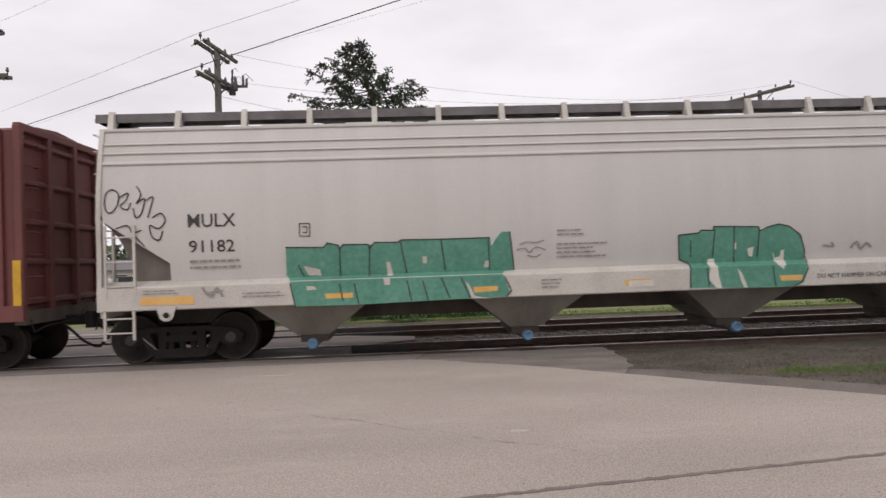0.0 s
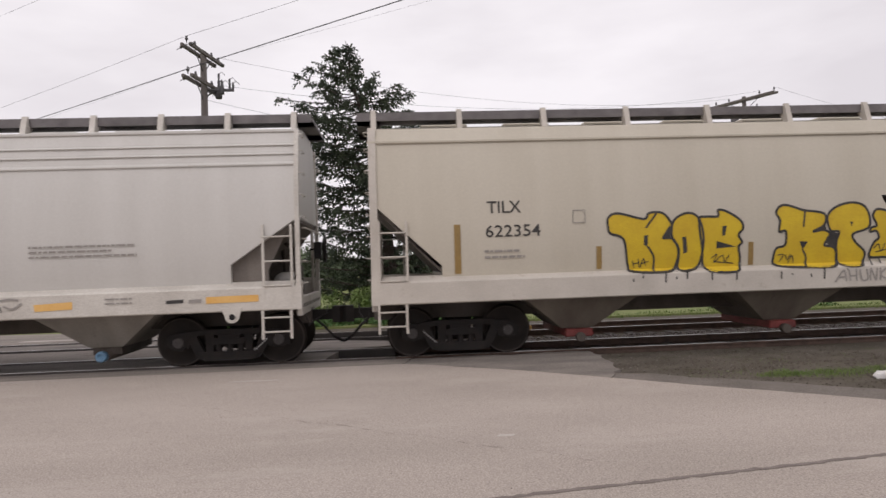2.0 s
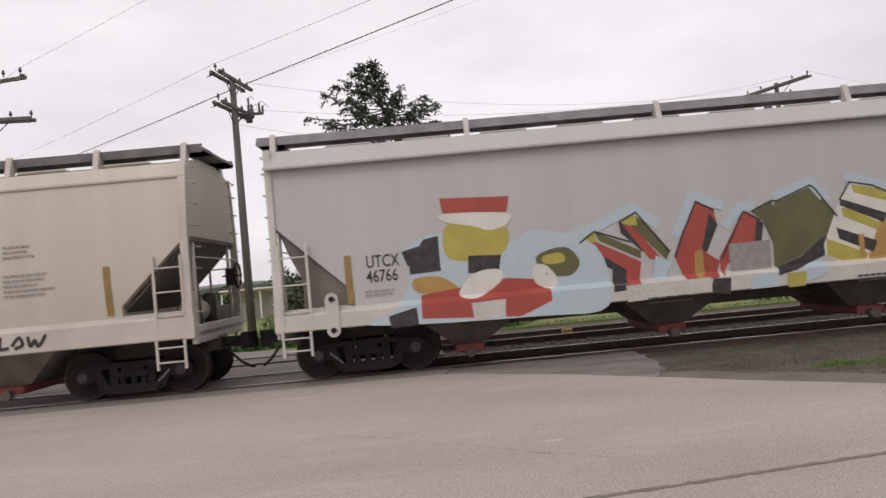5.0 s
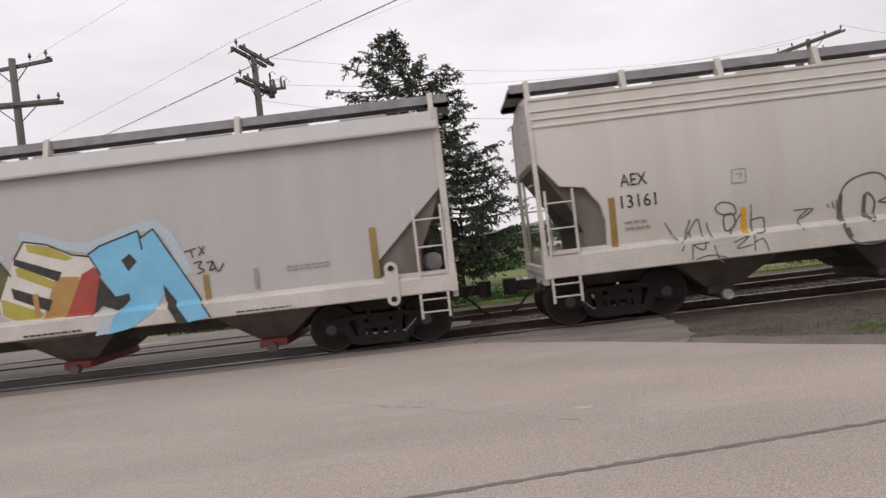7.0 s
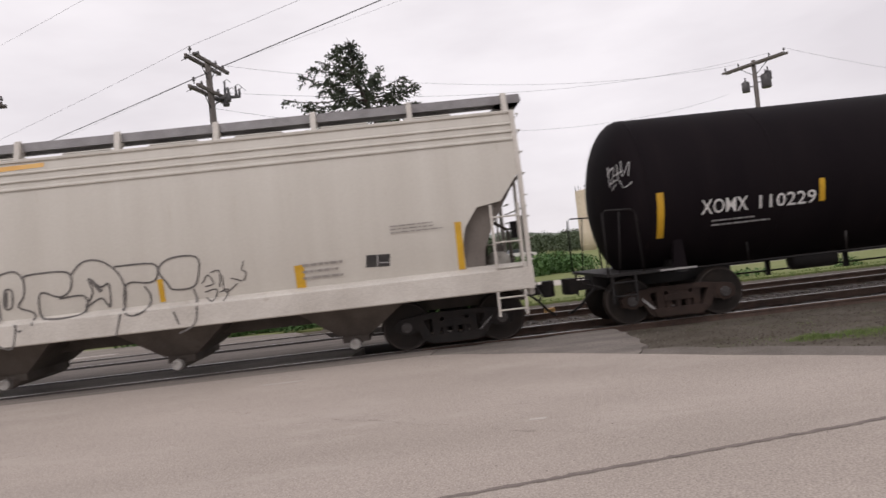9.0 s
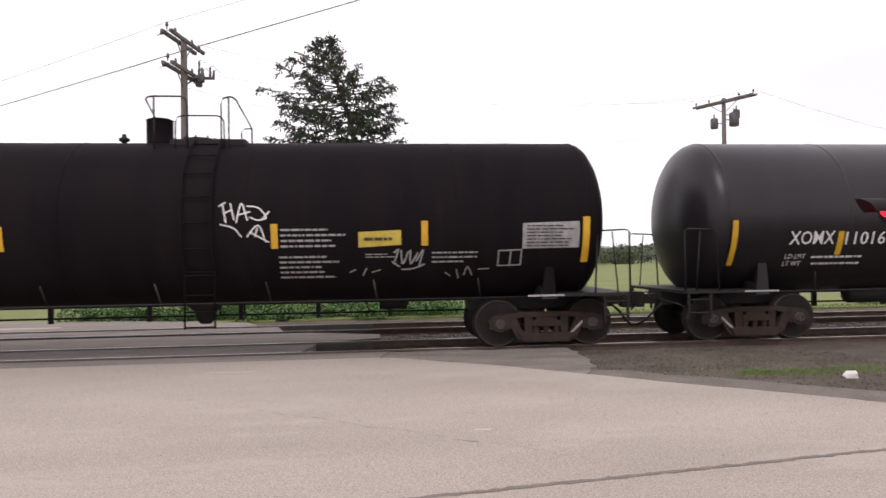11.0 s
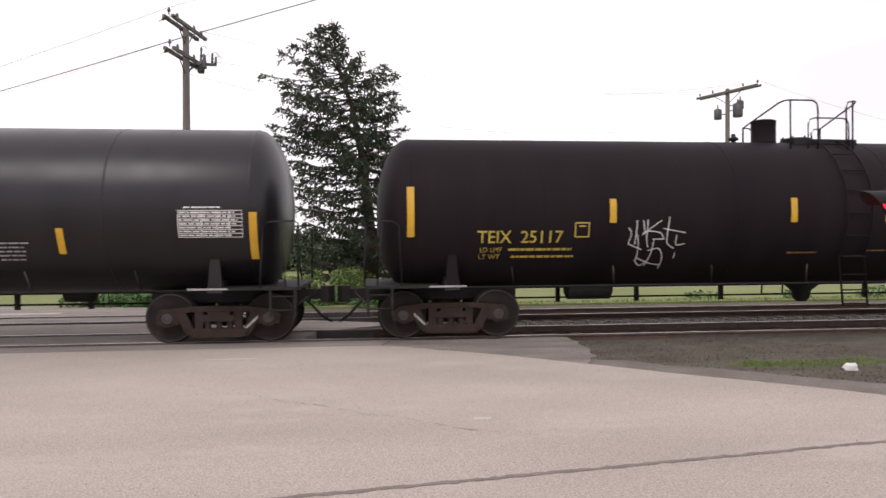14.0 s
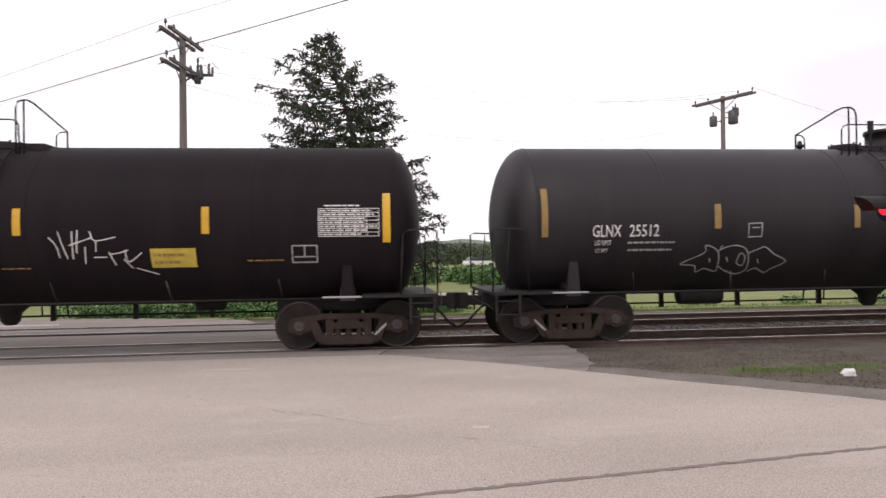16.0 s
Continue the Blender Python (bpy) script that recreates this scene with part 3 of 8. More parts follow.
def truck(car, x, half=0.91, material=None, stencil=True, solid=False):
    material = material or GEAR
    bm = bm_new()
    box(bm, -0.20, 0.20, -1.02, 1.02, 0.42, 0.58)
    for y in (-0.95, 0.95):
        for k in (-0.2, 0.0, 0.2):
            lathe(bm, [(0.2 + 0.045 * i, 0.075 if i % 2 else 0.05) for i in range(6)], 10, "z", True, (k, y, 0.02))
    lathe(bm, [(0.58, 0.22), (0.72, 0.22)], 16, "z")
    t = part("truck", bm, material, car, "bolster and coil springs of the truck")
    t.location.x = x
    for y in (-0.95, 0.95):
        side_frame(t, y, half, material)
        for s in (-1, 1):
            bm = bm_new()
            lathe(bm, [(y - 0.085, 0.155), (y + 0.085, 0.155)], 18, "y", True, (s * half, 0, WHEEL_R))
            box(bm, s * half - 0.14, s * half + 0.14, y - 0.08, y + 0.08, WHEEL_R + 0.02, WHEEL_R + 0.15)
            part("bearing_adapter", bm, material, t)
    for s in (-1, 1):
        wheelset(t, s * half)
        part("brake_beam", tube(box(bm_new(), s * 0.38 - 0.03, s * 0.38 + 0.03, -0.7, 0.7, 0.33, 0.38), [(s * 0.38, 0, 0.36), (s * 0.1, 0, 0.30)], 0.03), material, t)
    if stencil:
        s = 1 if x > 0 else -1
        bm = bm_new()
        if solid:
            prism(bm, [(s * 0.72, 0.515), (s * 0.75, 0.49), (s * 0.475, 0.225), (s * 0.445, 0.25)], -1.012, -1.008)
        else:
            for k in range(8):
                a = k / 8
                cx, cz = s * (0.72 - 0.30 * a), 0.50 - 0.27 * a
                box(bm, cx - 0.014, cx + 0.014, -1.012, -1.008, cz - 0.014, cz + 0.014)
        part("stencil_marks", bm, DULLWHITE, t, "small pale stencil marks on a strut")
    return t


def coupler(car, x, s):
    """Drawbar, knuckle, uncoupling rod and air hose at one end; s points outwards."""
    bm = bm_new()
    box(bm, min(x - s * 0.5, x + s * 0.42), max(x - s * 0.5, x + s * 0.42), -0.1, 0.1, 0.72, 0.92)
    prism(bm, [(x + s * 0.40, -0.16), (x + s * 0.56, -0.20), (x + s * 0.66, -0.06), (x + s * 0.60, 0.02), (x + s * 0.66, 0.16), (x + s * 0.45, 0.20)], 0.66, 0.98, "z")
    part("coupler", bm, GEAR, car, "cast knuckle coupler")
    hose = [(x + s * 0.1, -0.35, 0.75), (x + s * 0.25, -0.36, 0.62), (x + s * 0.42, -0.30, 0.42), (x + s * 0.58, -0.2, 0.30), (x + s * 0.62, -0.1, 0.28)]
    part("air_hose", tube(bm_new(), hose, 0.028), IRON, car, "hanging black rubber air hose")
    rod = [(x + s * 0.05, -1.45, 0.95), (x + s * 0.10, -1.45, 0.72), (x + s * 0.18, -1.2, 0.80), (x + s * 0.3, -0.2, 0.86), (x + s * 0.3, 0, 1.0)]
    part("uncoupling_lever", tube(bm_new(), rod, 0.014), GEAR, car)


def ladder(car, name, x0, x1, y, z0, z1, rungs, material, r=0.018):
    bm = bm_new()
    for x in (x0, x1):
        box(bm, x - 0.022, x + 0.022, y - 0.03, y + 0.01, z0, z1)
    for k in range(rungs):
        z = z0 + (k + 0.5) * (z1 - z0) / rungs
        tube(bm, [(x0, y - 0.02, z), (x1, y - 0.02, z)], r, 6)
    return part(name, bm, material, car)


def plate(car, name, pts, y, material, label="", thick=0.004):
    """A thin patch of paint, tape or print, drawn as (x, z), just proud of the side."""
    if callable(y):
        bm = bm_new()
        a = [bm.verts.new((x, y(z) - 0.004, z)) for x, z in pts]
        bm.faces.new(a)
        b = [bm.verts.new((x, y(z) + 0.01, z)) for x, z in pts]
        bm.faces.new(b[::-1])
        for i in range(len(a)):
            j = (i + 1) % len(a)
            bm.faces.new((a[i], b[i], b[j], a[j]))
    else:
        bm = prism(bm_new(), pts, y - thick, y + 0.002)
    return part(name, bm, material, car, label)


def rect(x0, x1, z0, z1):
    return [(x0, z0), (x1, z0), (x1, z1), (x0, z1)]


def strokes(car, name, lines, r, y, material, label=""):
    """Flat sprayed strokes along lines of (x, z), one mesh."""
    bm = bm_new()
    f = y if callable(y) else (lambda z: y)
    for ln in lines:
        for (xa, za), (xb, zb) in zip(ln, ln[1:]):
            d = Vector((xb - xa, zb - za))
            if d.length < 1e-4:
                continue
            d.normalize()
            nx, nz = -d.y * r, d.x * r
            ex, ez = d.x * r * 0.6, d.y * r * 0.6
            q = [(xa - ex + nx, za - ez + nz), (xb + ex + nx, zb + ez + nz), (xb + ex - nx, zb + ez - nz), (xa - ex - nx, za - ez - nz)]
            t = 0.0045 + 0.0006 * (len(bm.faces) % 5)
            bm.faces.new([bm.verts.new((px, f(pz) - t, pz)) for px, pz in q])
    return part(name, bm, material, car, label)


def print_lines(car, name, x0, x1, z0, z1, n, y, material, label="", seed=1, ragged=0.35):
    """Print too small to read: rows of short bars."""
    rnd = random.Random(seed)
    bm = bm_new()
    f = y if callable(y) else (lambda z: y)
    step = (z1 - z0) / n
    for k in range(n):
        zz = z1 - (k + 1) * step
        x, end = x0, x1 - rnd.uniform(0, ragged) * (x1 - x0)
        while x < end:
            w = rnd.uniform(0.035, 0.17)
            b = min(x + w, end)
            za, zb = zz + step * 0.3, zz + step * 0.68
            bm.faces.new([bm.verts.new((px, f(pz) - 0.005, pz)) for px, pz in ((x, za), (b, za), (b, zb), (x, zb))])
            x = b + 0.022
    return part(name, bm, material, car, label)


def clipped(pts, z, above):
    """The part of a polygon above or below a height."""
    res = []
    for (xa, za), (xb, zb) in zip(pts, pts[1:] + pts[:1]):
        ia, ib = (za >= z) == above or za == z, (zb >= z) == above or zb == z
        if ia:
            res.append((xa, za))
        if ia != ib:
            k = (z - za) / (zb - za)
            res.append((xa + k * (xb - xa), z))
    return res


def flank(wide, bulge):
    """Half width of a hopper by height: fullest a little under the middle, drawn in above and below."""
    def y(z):
        if z > 2.45:
            return wide - bulge * ((z - 2.45) / 1.6) ** 2
        return wide - 0.6 * bulge * ((2.45 - z) / 1.0) ** 2
    return y


FLANK = {}


def hopper(u0, u1, trucks, bays, label, paint, sillpaint, z_sill=(1.03, 1.5), z_line=4.0, z_eave=4.3, end_low=2.75, cut=1.25, cut_z=1.8, ribs=(), cap=None, gate=None, supports=1.25, brake_end=1, round_cut=False, truckpaint=None, lean=0.0, lip=0.0, post_w=0.08, plates=True, lugs=(), wide=1.57, bulge=0.2, baypaint=None, deckpaint=None):
    c = (u0 + u1) / 2
    car = empty("hopper_car", label, "hopper car", "cars of the freight train")
    CARS.append((car, c))
    baypaint, deckpaint = baypaint or DIRTYSHADE, deckpaint or WALKWAY
    a, b = u0 - c, u1 - c
    half = flank(wide, bulge)
    FLANK[car] = half
    # shell: curved sides cut away at their lower ends
    bm = bm_new()
    if round_cut:
        cl = [(a + 0.04, 3.15), (a + 0.35, 2.75), (a + 0.45, 2.62), (a + 0.9, 2.55), (a + 1.15, 2.2), (a + 1.22, 1.9), (a + 1.2, z_sill[1] - 0.02)]
    else:
        cl = [(a + 0.04, end_low), (a + cut, cut_z), (a + cut, z_sill[1] - 0.02)]
    z_top = z_line if lean else z_eave
    side = cl + [(-x, z) for x, z in reversed(cl)] + [(b - 0.04, z_top), (a + 0.04, z_top)]
    for s in (-1, 1):
        rest = list(side)
        for k in range(30):
            z = 1.6 + 0.12 * k
            piece = clipped(rest, z, False)
            if len(piece) > 2:
                bm.faces.new([bm.verts.new((x, s * half(zz), zz)) for x, zz in piece]).smooth = True
            rest = clipped(rest, z, True)
            if len(rest) < 3:
                break
    bmesh.ops.remove_doubles(bm, verts=bm.verts, dist=0.0008)
    # sheets across the car along the cut-away ends
    ring = [(x, z) for x, z in cl]
    for sx in (1, -1):
        for (xa, za), (xb, zb) in zip(ring, ring[1:]):
            bm.faces.new([bm.verts.new(p) for p in ((sx * xa, -half(za), za), (sx * xa, half(za), za), (sx * xb, half(zb), zb), (sx * xb, -half(zb), zb))])
    # eaves and the hipped roof, then the upright ends
    y_top = half(z_top)
    hip = [(y_top + lip, z_top), (y_top + lip - lean, z_eave), (0.55, 4.45)] if lean else [(y_top, z_top), (0.55, 4.45)]
    outline = hip + [(-y, z) for y, z in reversed(hip)]
    for (ya, za), (yb, zb) in zip(outline, outline[1:]):
        bm.faces.new([bm.verts.new(p) for p in ((a + 0.04, ya, za), (b - 0.04, ya, za), (b - 0.04, yb, zb), (a + 0.04, yb, zb))])
    if lip:
        for s in (-1, 1):
            bm.faces.new([bm.verts.new(p) for p in ((a + 0.04, s * y_top, z_top), (b - 0.04, s * y_top, z_top), (b - 0.04, s * (y_top + lip), z_top), (a + 0.04, s * (y_top + lip), z_top))])
    zs = [cl[0][1] + (z_top - cl[0][1]) * k / 10 for k in range(11)]
    loop = [(half(z), z) for z in zs] + hip
    loop = loop + [(-y, z) for y, z in reversed(loop)]
    for x in (a + 0.04, b - 0.04):
        bm.faces.new([bm.verts.new((x, y, z)) for y, z in loop])
    part("body", bm, paint, car)
    # eave angle, lapped seams and side sills
    yo, zo = (hip[0][0] - 0.015, z_top) if lip else (hip[-2][0], z_eave)
    for s in (-1, 1):
        part("eave_angle", bevelled(box(bm_new(), a, b, min(s * (yo - 0.02), s * (yo + 0.04)), max(s * (yo - 0.02), s * (yo + 0.04)), zo - 0.035, zo + 0.025), 0.012), paint, car)
        for z, h in (() if lean else ((z_line, 0.035), *ribs)):
            prof = [(s * (half(z - h) - 0.01), z - h), (s * (half(z - h) + 0.028), z - h), (s * (half(z - h) + 0.03), z - h * 0.4), (s * (half(z + h) - 0.002), z + h)]
            part("side_rib", prism(bm_new(), prof, a + 0.03, b - 0.03, "x"), paint, car)
        inner = half(z_sill[1] + 0.05) - 0.06
        prof = [(s * inner, z_sill[1] + 0.05), (s * 1.60, z_sill[1] - 0.04), (s * 1.62, z_sill[1] - 0.07), (s * 1.62, z_sill[0] + 0.02), (s * 1.60, z_sill[0]), (s * (inner - 0.03), z_sill[0]), (s * (inner - 0.03), z_sill[1] - 0.1)]
        part("side_sill", prism(bm_new(), prof, a, b, "x"), sillpaint, car, "pale side sill stained along its edge")
    # end platforms and centre sill with underbody shade in their dirty paint, end sills
    bm = bm_new()
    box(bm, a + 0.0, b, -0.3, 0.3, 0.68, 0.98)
    part("centre_sill", bm, DIRTYSHADE, car)
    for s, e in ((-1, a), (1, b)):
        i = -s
        part("end_platform", box(bm_new(), min(e, e + i * 1.2), max(e, e + i * 1.2), -1.45, 1.45, z_sill[0] + 0.02, z_sill[0] + 0.09), DIRTYSHADE, car)
        part("end_sill", bevelled(box(bm_new(), min(e, e + i * 0.1), max(e, e + i * 0.1), -1.5, 1.5, z_sill[0] - 0.12, z_sill[0] + 0.22), 0.015), sillpaint, car)
        for y in (-1, 1):
            # corner post, ladder, sill steps
            zs = [2.2 + (z_eave - 2.18) * k / 8 for k in range(9)]
            outer = [(y * 1.62, z_sill[0]), (y * 1.62, z_sill[1])] + [(y * (half(z) + 0.04), z) for z in zs]
            inside = [(y * (half(z) - 0.06), z) for z in reversed(zs)] + [(y * 1.5, z_sill[1]), (y * 1.5, z_sill[0])]
            post = prism(bm_new(), outer + inside, min(e + i * 0.01, e + i * (0.01 + post_w)), max(e + i * 0.01, e + i * (0.01 + post_w)), "x")
            part("corner_post", post, sillpaint, car)
            xs = sorted((e + i * 0.16, e + i * 0.66))
            ladder(car, "ladder", xs[0], xs[1], y * 1.60, z_sill[1] - 0.25, 2.56, 3, sillpaint)
            ladder(car, "sill_step", xs[0] - 0.03, xs[1] - 0.03, y * 1.6, 0.52, z_sill[0], 2, sillpaint)
            # shear plate under the slope sheet, its shade put into the dusty paint
            if round_cut:
                pts = [(e + i * 0.15, 2.95), (e + i * 1.5, 2.6), (e + i * 1.5, 1.1), (e + i * 0.85, 1.1), (e + i * 0.82, 1.75), (e + i * 0.6, 2.25)]
            else:
                pts = [(e + i * 0.12, end_low - 0.05), (e + i * 1.6, 2.2), (e + i * 1.6, 1.1), (e + i * 0.62, 1.1), (e + i * 0.60, 1.75), (e + i * 0.34, 2.3)]
            if plates:
                part("shear_plate", prism(bm_new(), pts, y * 1.40 - 0.012, y * 1.40 + 0.012), ENDDUSTSHADE, car, "dusty plate under the end slope, darkened as in shade")
            part("end_brace", tube(bm_new(), [(e + i * 0.1, y * 1.1, z_sill[0] + 0.1), (e + i * 0.1, y * 1.1, end_low)], 0.035), sillpaint, car)
        # slope sheet, toned down by the same painted-in shade
        sl = [(e + i * 0.05, end_low - 0.02), (e + i * 0.05, end_low - 0.07), (e + i * 1.75, 1.15), (e + i * 1.75, 1.2)]
        part("slope_sheet", prism(bm_new(), sl, -1.38, 1.38), ENDDUSTSHADE, car)
        part("grab_iron", tube(bm_new(), [(e, -1.3, 2.5), (e - i * 0.06, -1.3, 2.5), (e - i * 0.06, 1.3, 2.5), (e, 1.3, 2.5)], 0.014), sillpaint, car)
        for z in (1.5, 1.9, 2.3, 2.7, 3.1, 3.5, 3.9, 4.2):
            part("end_rung", tube(bm_new(), [(e, 1.05, z), (e - i * 0.07, 1.05, z), (e - i * 0.07, 1.45, z), (e, 1.45, z)], 0.013, 5), sillpaint, car)
            part("end_rung", tube(bm_new(), [(e, -1.45, z), (e - i * 0.06, -1.45, z), (e - i * 0.06, -1.1, z), (e, -1.1, z)], 0.011, 5), sillpaint, car)
        coupler(car, e, s)
    # brake gear at one end
    e, i = (b, -1) if brake_end > 0 else (a, 1)
    part("air_reservoir", lathe(bm_new(), [(-0.45, 0.1), (-0.4, 0.2), (0.4, 0.2), (0.45, 0.1)], 14, "y", True, (e + i * 0.45, -0.25, 1.5)), paint, car)
    part("brake_cylinder", lathe(bm_new(), [(-0.3, 0.13), (0.25, 0.13), (0.3, 0.05)], 12, "z", True, (e + i * 0.35, 0.45, 1.55)), DIRTYSHADE, car)
    bw = bm_new()
    ring = [(e - i * 0.22, 0.62 + 0.26 * math.cos(k * 0.524), 2.15 + 0.26 * math.sin(k * 0.524)) for k in range(13)]
    tube(bw, ring, 0.028, 6)
    for k in (0, 4, 8):
        tube(bw, [(e - i * 0.22, 0.62, 2.15), ring[k]], 0.012, 5)
    tube(bw, [(e - i * 0.22, 0.62, 2.15), (e + i * 0.1, 0.62, 2.15)], 0.02, 5)
    box(bw, min(e - i * 0.15, e), max(e - i * 0.15, e), 0.5, 0.75, 1.95, 2.3)
    part("hand_brake_wheel", bw, IRON, car)
    part("brake_pipe", tube(bm_new(), [(e + i * 0.2, -0.6, 1.2), (e + i * 0.25, -0.6, 2.1), (e + i * 0.5, -0.3, 2.3), (e + i * 0.6, 0.2, 2.2), (e + i * 0.6, 0.6, 1.2)], 0.04), DIRTYSHADE, car)
    # discharge bays; the shade under the car is mixed into their dusty paint
    for u in bays:
        x = u - c
        bm = bm_new()
        top = [(x - 1.35, -1.5), (x + 1.35, -1.5), (x + 1.35, 1.5), (x - 1.35, 1.5)]
        low = [(x - 0.30, -0.85), (x + 0.30, -0.85), (x + 0.30, 0.85), (x - 0.30, 0.85)]
        vt = [bm.verts.new((px, py, 1.25)) for px, py in top]
        vl = [bm.verts.new((px, py, 0.42)) for px, py in low]
        bm.faces.new(vl[::-1])
        bm.faces.new(vt)
        for k in range(4):
            bm.faces.new((vt[k], vl[k], vl[(k + 1) % 4], vt[(k + 1) % 4]))
        bay = part("discharge_bay", bm, baypaint, car, "dusty sloping discharge bay with underside shade in its paint")
        if gate:
            part("outlet_gate", bevelled(box(bm_new(), x - 0.27, x + 0.27, -1.02, 1.02, 0.27, 0.42), 0.02), gate, bay, "red outlet gate")
            part("gate_capstan", lathe(bm_new(), [(-1.16, 0.09), (-1.02, 0.09)], 10, "y", True, (x, 0, 0.27)), DIRTYSHADE, bay)
        else:
            part("outlet_tube", tube(box(bm_new(), x - 0.26, x + 0.26, -0.8, 0.8, 0.28, 0.43), [(x, -1.02, 0.27), (x, 1.02, 0.27)], 0.10, 12), DIRTYSHADE, bay)
            part("outlet_cap", lathe(bm_new(), [(-1.10, 0.045), (-1.13, 0.06), (-1.13, 0.085), (-1.11, 0.10), (-1.0, 0.105)], 16, "y", True, (x, 0, 0.27)), cap, bay, "round outlet cap")
    # roof walk, its brackets and the hatches
    for y in (-1, 1):
        part("running_board", box(bm_new(), a - 0.22, b + 0.22, min(y * 0.42, y * 1.0), max(y * 0.42, y * 1.0), 4.53, 4.59), deckpaint, car, "grey steel grating roof walk")
        part("running_board_edge", box(bm_new(), a - 0.2, b + 0.2, min(y * 1.0, y * 1.02), max(y * 1.0, y * 1.02), 4.50, 4.66), deckpaint, car)
        k = int((b - a) / supports)
        for j in range(k + 1):
            x = a + 0.12 + (b - a - 0.24) * j / k
            pts = [(y * 1.08, 4.69), (y * 1.025, 4.69), (y * 1.025, 4.54), (y * 0.9, 4.49), (y * 1.1, 4.28), (y * 1.2, 4.28)]
            part("walk_bracket", prism(bm_new(), pts, x - 0.05, x + 0.05, "x"), sillpaint, car)
    for y in (0,):
        part("end_walk", box(bm_new(), a - 0.22, a + 0.25, -1.0, 1.0, 4.53, 4.58), deckpaint, car)
        part("end_walk", box(bm_new(), b - 0.25, b + 0.22, -1.0, 1.0, 4.53, 4.58), deckpaint, car)
    k = int((b - a - 1) / 1.6)
    for j in range(k):
        x = a + 0.7 + (b - a - 1.4) * (j + 0.5) / k
        part("hatch_cover", bevelled(box(bm_new(), x - 0.5, x + 0.45, -0.33, 0.33, 4.46, 4.56), 0.03), paint, car)
    for u, z0, z1 in lugs:
        x = u - c
        yy = -1.64
        tall = z1 - z0 > 0.4
        bm = bm_new()
        w = 0.12 if tall else 0.13
        low = [(x + w * math.cos(q), z0 + w + w * math.sin(q)) for q in [math.pi + k * math.pi / 8 for k in range(9)]]
        up = [(x + w * math.cos(q), z1 - w + w * math.sin(q)) for q in [k * math.pi / 8 for k in range(9)]] if tall else [(x + w + 0.05, z1), (x - w - 0.05, z1)]
        prism(bm, low + up, yy - 0.012, yy + 0.02)
        eyes = (z0 + 0.12, z1 - 0.12) if tall else (z0 + 0.11,)
        for zc in eyes:
            tube(bm, [(x + 0.066 * math.cos(q * 0.5236), yy - 0.012, zc + 0.066 * math.sin(q * 0.5236)) for q in range(13)], 0.014, 6)
        lug = part("tow_lug", bm, sillpaint, car, "pale steel lug with round eyes")
        # no hole is cut: a proud dark disc gives each eye its shade
        for zc in eyes:
            part("eye_dark_disc", lathe(bm_new(), [(yy - 0.0145, 0.055), (yy + 0.015, 0.055)], 16, "y", False, (x, 0, zc)), IRON, lug, "dark disc standing in for the shaded hole of the lug's eye")
    for u in trucks:
        truck(car, u - c, 0.91, truckpaint or GEAR)
    return car, c


def tank_y(R, cz):
    return lambda z: -math.sqrt(max(R * R - (z - cz) ** 2, 0.01))


